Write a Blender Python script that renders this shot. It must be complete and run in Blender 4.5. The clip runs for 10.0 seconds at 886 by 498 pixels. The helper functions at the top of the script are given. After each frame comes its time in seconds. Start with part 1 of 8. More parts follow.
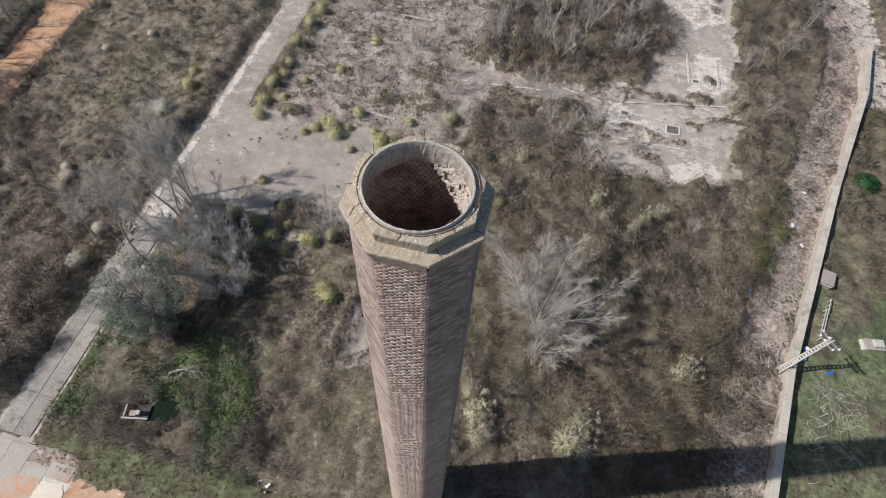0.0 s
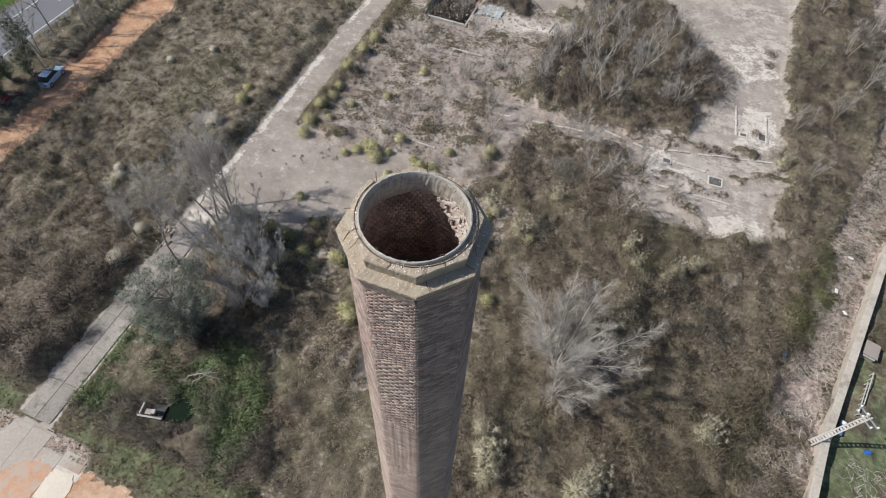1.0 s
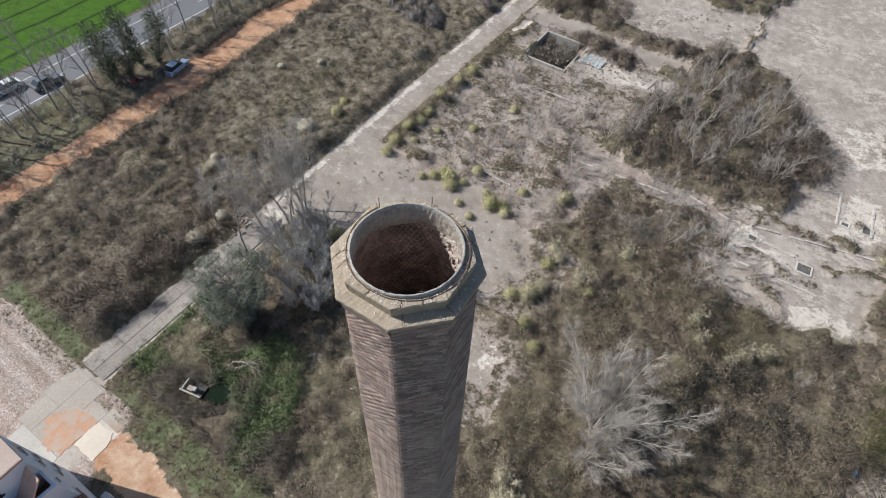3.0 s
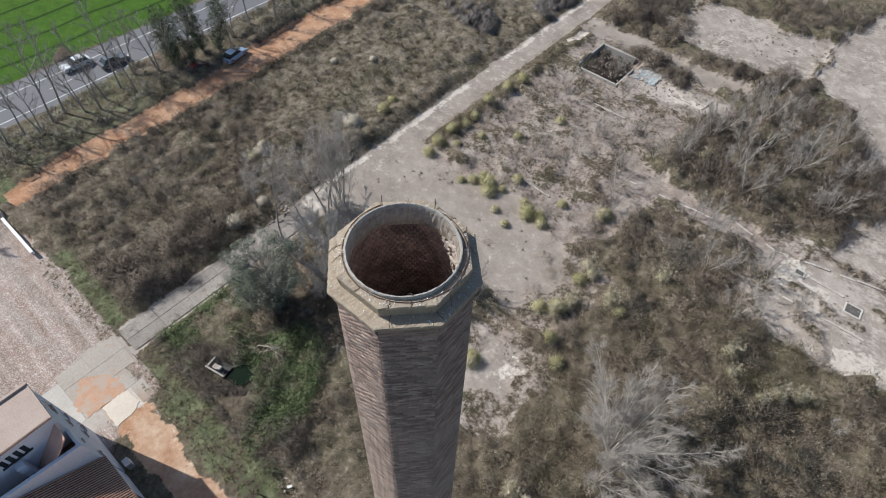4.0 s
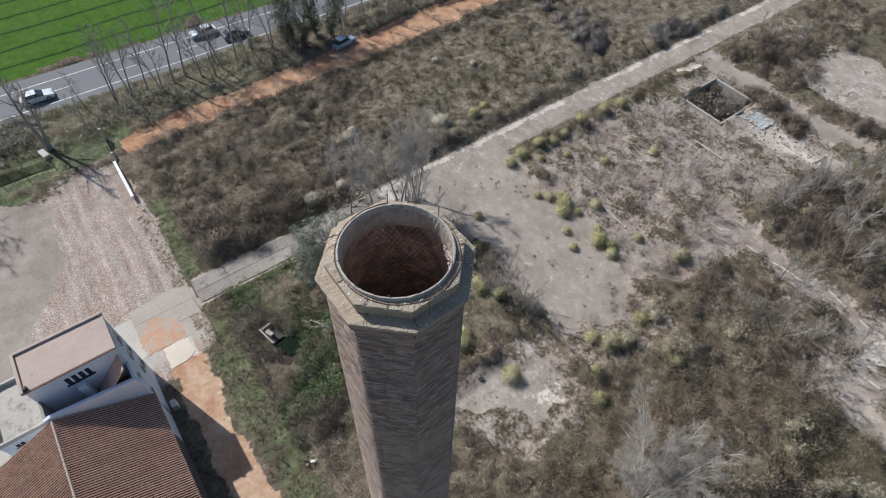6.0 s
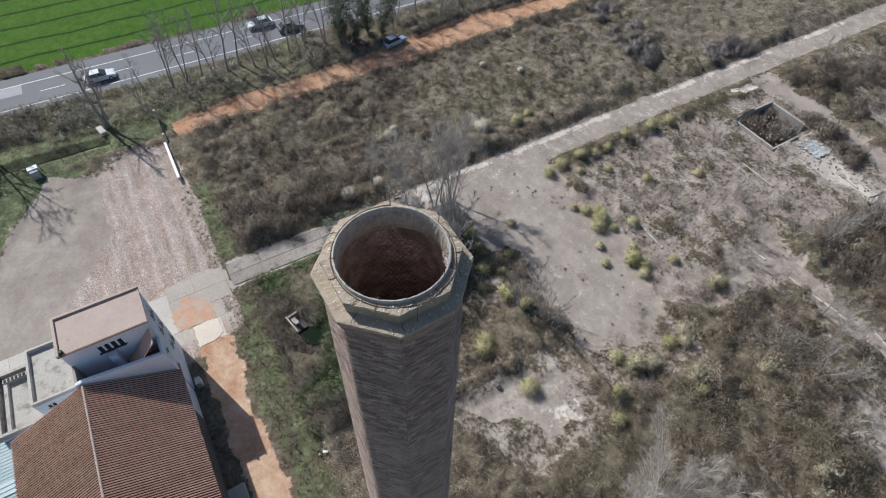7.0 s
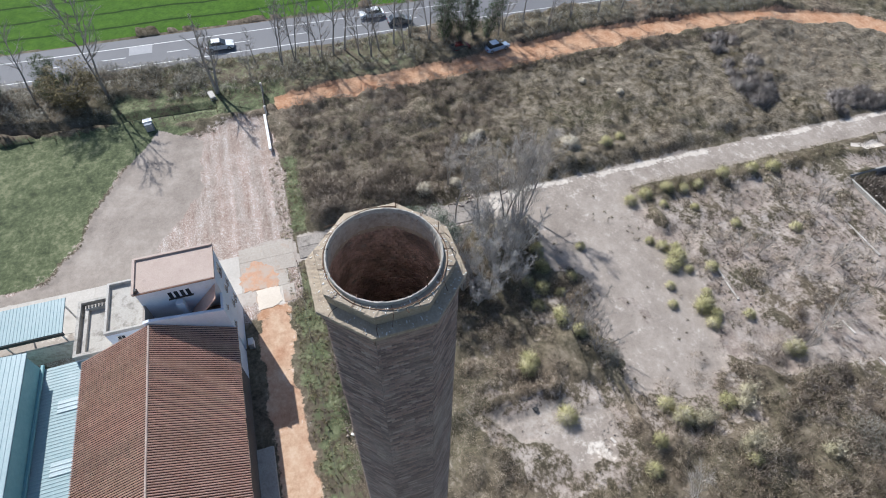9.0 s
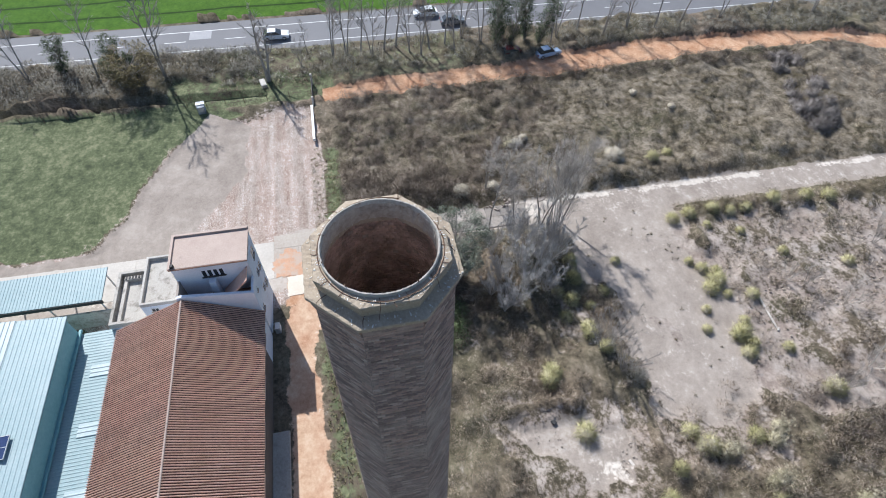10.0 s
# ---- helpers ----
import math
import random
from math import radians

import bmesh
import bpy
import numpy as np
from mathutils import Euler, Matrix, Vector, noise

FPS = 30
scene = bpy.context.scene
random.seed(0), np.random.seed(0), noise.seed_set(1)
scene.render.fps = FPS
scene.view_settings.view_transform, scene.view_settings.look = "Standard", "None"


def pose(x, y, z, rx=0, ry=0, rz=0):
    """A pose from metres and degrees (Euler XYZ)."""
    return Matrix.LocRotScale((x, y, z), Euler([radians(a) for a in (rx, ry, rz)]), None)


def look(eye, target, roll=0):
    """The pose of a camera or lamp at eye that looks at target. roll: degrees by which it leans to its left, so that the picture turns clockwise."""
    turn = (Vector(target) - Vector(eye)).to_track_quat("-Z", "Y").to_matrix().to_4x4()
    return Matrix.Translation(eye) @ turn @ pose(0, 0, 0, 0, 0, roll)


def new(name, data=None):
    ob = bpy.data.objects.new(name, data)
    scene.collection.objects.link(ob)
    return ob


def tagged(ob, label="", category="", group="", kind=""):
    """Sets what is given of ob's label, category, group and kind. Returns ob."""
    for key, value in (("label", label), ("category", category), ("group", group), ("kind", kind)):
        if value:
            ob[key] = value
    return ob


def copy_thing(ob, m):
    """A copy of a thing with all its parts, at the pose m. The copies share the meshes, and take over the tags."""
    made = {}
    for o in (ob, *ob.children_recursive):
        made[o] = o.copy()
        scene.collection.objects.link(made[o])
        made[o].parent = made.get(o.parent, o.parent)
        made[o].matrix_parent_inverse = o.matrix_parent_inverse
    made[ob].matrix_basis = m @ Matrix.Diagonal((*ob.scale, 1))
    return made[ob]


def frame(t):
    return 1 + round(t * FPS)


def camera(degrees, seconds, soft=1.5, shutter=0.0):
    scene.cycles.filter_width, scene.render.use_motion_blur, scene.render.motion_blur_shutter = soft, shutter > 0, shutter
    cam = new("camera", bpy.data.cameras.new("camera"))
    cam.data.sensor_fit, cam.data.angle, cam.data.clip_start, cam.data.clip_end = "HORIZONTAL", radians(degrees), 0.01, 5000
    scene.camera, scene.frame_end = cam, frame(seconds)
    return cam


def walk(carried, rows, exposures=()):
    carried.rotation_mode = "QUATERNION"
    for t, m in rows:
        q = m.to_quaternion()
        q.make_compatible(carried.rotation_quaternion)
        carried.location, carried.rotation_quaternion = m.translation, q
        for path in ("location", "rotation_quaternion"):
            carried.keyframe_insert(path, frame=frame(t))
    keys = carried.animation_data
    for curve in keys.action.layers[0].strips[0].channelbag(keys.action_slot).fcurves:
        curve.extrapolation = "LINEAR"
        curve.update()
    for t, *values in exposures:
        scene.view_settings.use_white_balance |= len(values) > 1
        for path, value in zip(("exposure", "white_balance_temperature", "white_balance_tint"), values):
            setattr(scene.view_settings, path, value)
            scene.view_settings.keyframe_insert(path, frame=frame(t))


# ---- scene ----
cam = camera(78.92, 10.0, soft=1.0)


def flight(x, y, z, yaw, pitch, roll):
    return pose(x, y, z) @ pose(0, 0, 0, 90 + pitch, 0, yaw) @ pose(0, 0, 0, 0, 0, roll)


PATH = [
    (0.0, 1.564, -5.422, 50.617, 10.966, -58.853, 4.427),
    (0.5, 1.897, -5.336, 50.602, 14.427, -57.458, 4.155),
    (1.0, 2.205, -5.121, 50.625, 18.053, -55.995, 3.874),
    (1.5, 2.487, -4.907, 50.662, 21.496, -54.254, 3.610),
    (2.0, 2.810, -4.808, 50.625, 24.936, -53.261, 3.458),
    (2.5, 3.093, -4.572, 50.601, 28.112, -53.167, 3.333),
    (4.0, 3.806, -3.804, 50.459, 38.098, -52.938, 3.235),
    (4.5, 4.064, -3.555, 50.382, 41.337, -52.851, 3.116),
    (5.0, 4.253, -3.308, 50.400, 44.738, -52.813, 3.151),
    (5.5, 4.448, -3.012, 50.396, 47.992, -52.787, 3.036),
    (6.0, 4.621, -2.726, 50.405, 51.272, -52.740, 3.011),
    (7.5, 5.055, -1.816, 50.458, 60.797, -52.588, 2.801),
    (8.0, 5.178, -1.486, 50.503, 64.118, -52.581, 2.702),
    (8.5, 5.231, -1.167, 50.516, 67.330, -52.606, 2.624),
    (9.0, 5.308, -0.846, 50.455, 70.636, -52.595, 2.570),
    (9.5, 5.271, -0.559, 50.372, 73.674, -52.597, 2.501),
    (10.0, 5.374, -0.183, 50.190, 77.160, -52.540, 2.260),
]
walk(cam, [(row[0], flight(*row[1:])) for row in PATH], [(0.0, 0.08, 6150, 9), (2.5, 0.10, 6110, 9), (5.5, -0.04, 6010, 9), (8.0, 0.11, 5910, 9), (10.0, 0.46, 5830, 10)])

# ---- light ----
SUN_AZ, SUN_EL = radians(20), radians(44)   # the way the light travels over the ground, and its height
SUN_WAY = Vector((math.cos(SUN_AZ) * math.cos(SUN_EL), math.sin(SUN_AZ) * math.cos(SUN_EL), -math.sin(SUN_EL)))
world = bpy.data.worlds.new("sky")
scene.world = world
world.use_nodes = True
sky = world.node_tree.nodes.new("ShaderNodeTexSky")
sky.sky_type, sky.sun_disc = "NISHITA", False
sky.sun_elevation, sky.sun_rotation = SUN_EL, math.atan2(-SUN_WAY.x, -SUN_WAY.y)
back = world.node_tree.nodes["Background"]
back.inputs["Strength"].default_value = 0.093
world.node_tree.links.new(sky.outputs["Color"], back.inputs["Color"])
sun = new("sun", bpy.data.lights.new("sun", "SUN"))
sun.data.energy, sun.data.angle, sun.data.color = 4.7, radians(0.6), (1.0, 0.945, 0.865)
sun.matrix_world = look((-60, -20, 60), Vector((-60, -20, 60)) + SUN_WAY)


# ---- materials ----
def nodes_of(name):
    m = bpy.data.materials.new(name)
    m.use_nodes = True
    return m, m.node_tree, m.node_tree.nodes["Principled BSDF"]


def link(tree, a, b):
    tree.links.new(a, b)


def noise_node(tree, scale, detail=6.0, rough=0.6, coords=None):
    n = tree.nodes.new("ShaderNodeTexNoise")
    n.inputs["Scale"].default_value = scale
    n.inputs["Detail"].default_value = detail
    n.inputs["Roughness"].default_value = rough
    if coords is not None:
        link(tree, coords, n.inputs["Vector"])
    return n.outputs["Fac"]


def ramp(tree, fac, stops):
    r = tree.nodes.new("ShaderNodeValToRGB")
    el = r.color_ramp.elements
    while len(el) < len(stops):
        el.new(0.5)
    for e, (p, c) in zip(el, stops):
        e.position, e.color = p, (*c, 1) if len(c) == 3 else c
    link(tree, fac, r.inputs["Fac"])
    return r.outputs["Color"]


def mix(tree, fac, a, b, blend="MIX"):
    n = tree.nodes.new("ShaderNodeMix")
    n.data_type, n.blend_type = "RGBA", blend
    for socket, v in ((n.inputs[0], fac), (n.inputs[6], a), (n.inputs[7], b)):
        if isinstance(v, (int, float)):
            socket.default_value = v
        elif isinstance(v, tuple):
            socket.default_value = (*v, 1)
        else:
            link(tree, v, socket)
    return n.outputs[2]


def calc(tree, op, a, b, clamp=False):
    n = tree.nodes.new("ShaderNodeMath")
    n.operation, n.use_clamp = op, clamp
    for socket, v in zip(n.inputs, (a, b)):
        if isinstance(v, (int, float)):
            socket.default_value = v
        else:
            link(tree, v, socket)
    return n.outputs[0]


def bump(tree, bsdf, height, strength=0.4, distance=0.02):
    b = tree.nodes.new("ShaderNodeBump")
    b.inputs["Strength"].default_value, b.inputs["Distance"].default_value = strength, distance
    link(tree, height, b.inputs["Height"])
    link(tree, b.outputs["Normal"], bsdf.inputs["Normal"])


def place_of(tree):
    return tree.nodes.new("ShaderNodeNewGeometry").outputs["Position"]


def surface(name, dark, light, grain=8.0, patch=0.6, rough=0.85, metal=0.0, relief=0.4, depth=0.02, stain=None, stain_size=1.5, stain_at=0.6, per_piece=0.0, per_island=0.0, flecks=None):
    """A worn surface: colour between dark and light by fine grain and broad patches, with stains and piece-to-piece change."""
    m, t, b = nodes_of(name)
    p = place_of(t)
    fine, broad = noise_node(t, grain, 8, 0.7, p), noise_node(t, patch, 4, 0.6, p)
    col = ramp(t, calc(t, "ADD", calc(t, "MULTIPLY", fine, 0.6), calc(t, "MULTIPLY", broad, 0.4)), [(0.34, dark), (0.66, light)])
    if per_piece:
        r = t.nodes.new("ShaderNodeObjectInfo").outputs["Random"]
        col = mix(t, 1.0, col, ramp(t, r, [(0.0, (1 - per_piece,) * 3), (1.0, (1 + per_piece * 0.5,) * 3)]), "MULTIPLY")
    if per_island:
        r = t.nodes.new("ShaderNodeNewGeometry").outputs["Random Per Island"]
        col = mix(t, 1.0, col, ramp(t, r, [(0.0, (1 - per_island,) * 3), (1.0, (1 + per_island * 0.5,) * 3)]), "MULTIPLY")
    if stain:
        s = ramp(t, noise_node(t, stain_size, 7, 0.65, p), [(stain_at - 0.06, (0, 0, 0)), (stain_at + 0.08, (1, 1, 1))])
        col = mix(t, s, col, stain)
    if flecks:
        f = t.nodes.new("ShaderNodeTexVoronoi")
        f.inputs["Scale"].default_value = 15.0
        link(t, p, f.inputs["Vector"])
        few = calc(t, "MULTIPLY", ramp(t, f.outputs["Distance"], [(0.10, (1, 1, 1)), (0.16, (0, 0, 0))]), ramp(t, noise_node(t, 3.0, 3, 0.6, p), [(0.44, (0, 0, 0)), (0.52, (1, 1, 1))]))
        col = mix(t, few, col, flecks)
    link(t, col, b.inputs["Base Color"])
    b.inputs["Roughness"].default_value, b.inputs["Metallic"].default_value = rough, metal
    if relief:
        bump(t, b, fine, relief, depth)
    return m


def plant(name, stops, size=0.35, rough=0.8):
    """Twigs, blades or leaves: each piece takes its own tone, and whole stretches drift in hue."""
    middle = [sum(c[k] for c in stops) / len(stops) * 0.94 for k in range(3)]
    stops = [tuple(1.06 * (0.66 * c[k] + 0.34 * middle[k]) for k in range(3)) for c in stops]
    m, t, b = nodes_of(name)
    p = place_of(t)
    r = t.nodes.new("ShaderNodeNewGeometry").outputs["Random Per Island"]
    drift = noise_node(t, size, 4, 0.6, p)
    clump = noise_node(t, 1.1, 3, 0.6, p)
    f = calc(t, "ADD", calc(t, "ADD", calc(t, "MULTIPLY", r, 0.16), 0.12), calc(t, "ADD", calc(t, "MULTIPLY", calc(t, "SUBTRACT", drift, 0.5), 0.9), calc(t, "MULTIPLY", calc(t, "SUBTRACT", clump, 0.23), 1.25)))
    link(t, ramp(t, f, [((0.2 + 0.6 * i / (len(stops) - 1)), c) for i, c in enumerate(stops)]), b.inputs["Base Color"])
    b.inputs["Roughness"].default_value = rough
    b.inputs["Specular IOR Level"].default_value = 0.2
    return m


CONCRETE = surface("weathered_concrete", (0.30, 0.28, 0.25), (0.52, 0.49, 0.44), 6, 0.35, stain=(0.22, 0.20, 0.17), stain_at=0.62, per_piece=0.18)
CAP = surface("cap_mortar", (0.265, 0.21, 0.15), (0.465, 0.388, 0.292), 26, 2.2, stain=(0.21, 0.165, 0.125), stain_size=3.2, stain_at=0.62, relief=0.5, depth=0.008, flecks=(0.72, 0.69, 0.63))
LIP = surface("lip_mortar", (0.30, 0.275, 0.24), (0.50, 0.47, 0.42), 18, 3, stain=(0.24, 0.205, 0.17), stain_size=6, depth=0.008)


def brick_material(name, single):
    """Hand-made bricks: every brick its own tone from sooty brown to buff, a few red ones, pale lime wash lower down the shaft."""
    m, t, b = nodes_of(name)
    p = place_of(t)
    fine, broad = noise_node(t, 24, 6, 0.7, p), noise_node(t, 0.55, 5, 0.65, p)
    r = t.nodes.new("ShaderNodeObjectInfo").outputs["Random"] if single else t.nodes.new("ShaderNodeNewGeometry").outputs["Random Per Island"]
    tone = calc(t, "ADD", calc(t, "ADD", calc(t, "MULTIPLY", r, 0.55 if single else 0.78), 0.10 if single else 0.0), calc(t, "MULTIPLY", calc(t, "SUBTRACT", fine, 0.37), 0.9))
    col = ramp(t, tone, [(0.02, (0.145, 0.108, 0.097)), (0.3, (0.25, 0.183, 0.16)), (0.55, (0.35, 0.262, 0.224)), (0.72, (0.41, 0.27, 0.217)), (0.86, (0.48, 0.385, 0.325))])
    col = mix(t, ramp(t, broad, [(0.5, (0, 0, 0)), (0.68, (0.75, 0.75, 0.75))]), col, (0.45, 0.37, 0.31))
    split = t.nodes.new("ShaderNodeSeparateXYZ")
    link(t, p, split.inputs[0])
    wash = calc(t, "MULTIPLY", calc(t, "SUBTRACT", 39.0, split.outputs["Z"]), 0.10, True)
    col = mix(t, calc(t, "MULTIPLY", wash, calc(t, "ADD", calc(t, "MULTIPLY", broad, 0.62), 0.03), True), col, (0.54, 0.425, 0.345))
    col = mix(t, ramp(t, noise_node(t, 1.7, 6, 0.7, p), [(0.5, (0, 0, 0)), (0.7, (0.6, 0.6, 0.6))]), col, (0.19, 0.135, 0.115))
    link(t, col, b.inputs["Base Color"])
    b.inputs["Roughness"].default_value = 0.9
    bump(t, b, fine, 0.5, 0.006)
    return m


BRICK = brick_material("old_brick", False)
BRICK_PIECE = brick_material("old_brick_piece", True)
FLUE_BRICK = surface("flue_brick", (0.33, 0.215, 0.175), (0.56, 0.40, 0.325), 7, 1.6, stain=(0.20, 0.14, 0.115), stain_size=2.2, stain_at=0.52, per_island=0.22, depth=0.012)
MORTAR, mortar_tree, mortar_shader = nodes_of("raked_lime_mortar")
at = place_of(mortar_tree)
split_z = mortar_tree.nodes.new("ShaderNodeSeparateXYZ")
link(mortar_tree, at, split_z.inputs[0])
link(mortar_tree, mix(mortar_tree, calc(mortar_tree, "MULTIPLY", calc(mortar_tree, "SUBTRACT", 39.0, split_z.outputs["Z"]), 0.10, True), ramp(mortar_tree, noise_node(mortar_tree, 6, 6, 0.7, at), [(0.35, (0.165, 0.132, 0.112)), (0.65, (0.34, 0.285, 0.245))]), (0.25, 0.19, 0.155)), mortar_shader.inputs["Base Color"])
mortar_shader.inputs["Roughness"].default_value = 0.95
ASPHALT = surface("asphalt", (0.125, 0.125, 0.133), (0.17, 0.17, 0.178), 30, 0.15, rough=0.8, relief=0.2, depth=0.005)
LINE = surface("road_paint", (0.55, 0.55, 0.54), (0.78, 0.78, 0.76), 8, 0.8, rough=0.6, relief=0.1)
WHITEWASH = surface("white_render", (0.58, 0.62, 0.69), (0.73, 0.76, 0.80), 5, 0.5, stain=(0.6, 0.57, 0.53), stain_size=0.9, stain_at=0.68, relief=0.15)
TERRACOTTA = surface("terracotta_tile", (0.50, 0.295, 0.22), (0.72, 0.50, 0.40), 12, 0.7, per_piece=0.12, stain=(0.40, 0.22, 0.165), stain_size=2.5, stain_at=0.66)
TERRACE = surface("terrace_tile", (0.36, 0.275, 0.228), (0.51, 0.412, 0.352), 10, 0.6, stain=(0.30, 0.24, 0.2), stain_size=1.2, stain_at=0.66)
BLUE_SHEET = surface("pale_blue_sheet", (0.235, 0.335, 0.35), (0.325, 0.41, 0.42), 3, 0.25, rough=0.5, relief=0.05, stain=(0.35, 0.43, 0.44), stain_size=0.35, stain_at=0.64)
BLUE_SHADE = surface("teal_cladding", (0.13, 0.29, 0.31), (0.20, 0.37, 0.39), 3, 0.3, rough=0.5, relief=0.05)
DARK_GLASS = surface("dark_window_glass", (0.02, 0.025, 0.03), (0.04, 0.045, 0.05), 2, 0.5, rough=0.12, relief=0)
RUST = surface("rusty_iron", (0.08, 0.045, 0.03), (0.2, 0.12, 0.08), 40, 3, rough=0.8, metal=0.3)

# ---- ground ----
def inside(px, py, poly):
    """Which of the points lie in a polygon."""
    res = np.zeros(px.shape, bool)
    for (ax, ay), (bx, by) in zip(poly, poly[1:] + poly[:1]):
        cross = ((ay > py) != (by > py))
        res ^= cross & (px < (bx - ax) * (py - ay) / ((by - ay) or 1e-9) + ax)
    return res


def smooth_field(px, py, size, seed):
    """Value noise on the plan, 0 to 1, with blobs of the given size in metres."""
    g = np.random.RandomState(seed).rand(128, 128)
    u, v = (px / size) % 127, (py / size) % 127
    i, j = u.astype(int), v.astype(int)
    fu, fv = u - i, v - j
    fu, fv = fu * fu * (3 - 2 * fu), fv * fv * (3 - 2 * fv)
    i1, j1 = (i + 1) % 127, (j + 1) % 127
    return (g[i, j] * (1 - fu) + g[i1, j] * fu) * (1 - fv) + (g[i, j1] * (1 - fu) + g[i1, j1] * fu) * fv


def box_poly(x0, x1, y0, y1):
    return [(x0, y0), (x1, y0), (x1, y1), (x0, y1)]


PAD = [(-34.5, 23.5), (-34.5, 38), (-24.4, 38.5), (-13, 38), (-8, 35.5), (-7, 28), (-10.3, 24.6), (-20.8, 25.5), (-26, 23)]
PATCH = [(-11.8, 11.0), (-11.6, 14.5), (-9.8, 17.5), (-9.0, 20.6), (-5.2, 21.2), (-3.6, 19.6), (-4.2, 17.2), (-6.8, 15.2), (-7.6, 12.4), (-9.5, 11)]
SLAB = [(12, 42), (12.5, 53), (15.5, 58), (18.3, 68), (14.5, 77), (8, 88), (2.2, 91), (2.2, 106), (8, 135), (30, 135), (28, 72), (27.3, 44), (19.5, 40.5)]
SLAB_N = [(-21, 90), (-20.5, 103), (-12.6, 104), (-5.2, 103), (1.8, 105), (1.6, 90), (-7.6, 87.5), (-14.4, 86)]
LANE = [(-61.2, -4), (-62.3, 10), (-63.2, 38), (-64.4, 54), (-64.4, 70), (-63.5, 84), (-58, 96), (-46, 112), (-52, 114), (-61.5, 101), (-67.5, 86), (-69.2, 68), (-70, 52), (-69, 41), (-67.4, 28), (-66.7, 11), (-65, -4)]
YARD = [(-61, -4.8), (-62, -9), (-60.7, -13), (-58.5, -18), (-55.5, -23.4), (-49, -26.4), (-43.2, -28.4), (-38.4, -31.6), (-37.6, -80), (-28, -80), (-28, -11), (-29, -4.6)]
LAWN = [(-64.5, -100), (-64, -22), (-61, -15), (-58, -20), (-55.4, -23.9), (-49, -26.9), (-43.2, -28.9), (-38.5, -32.2), (-37.9, -100)]
DRIVE = [(-27.6, -9.4), (-28.2, -8), (-27.8, -7.0), (-27.0, -6.6), (70, -6.6), (70, -9.7), (-24, -9.7)]
WALL_LINE = [(23.8, -20.0), (27.8, 0.0), (31.7, 20.0), (38.7, 45.0), (44.6, 63.5), (46.8, 75.0)]   # the long garden wall


def wall_x(y):
    return np.interp(y, [p[1] for p in WALL_LINE], [p[0] for p in WALL_LINE])


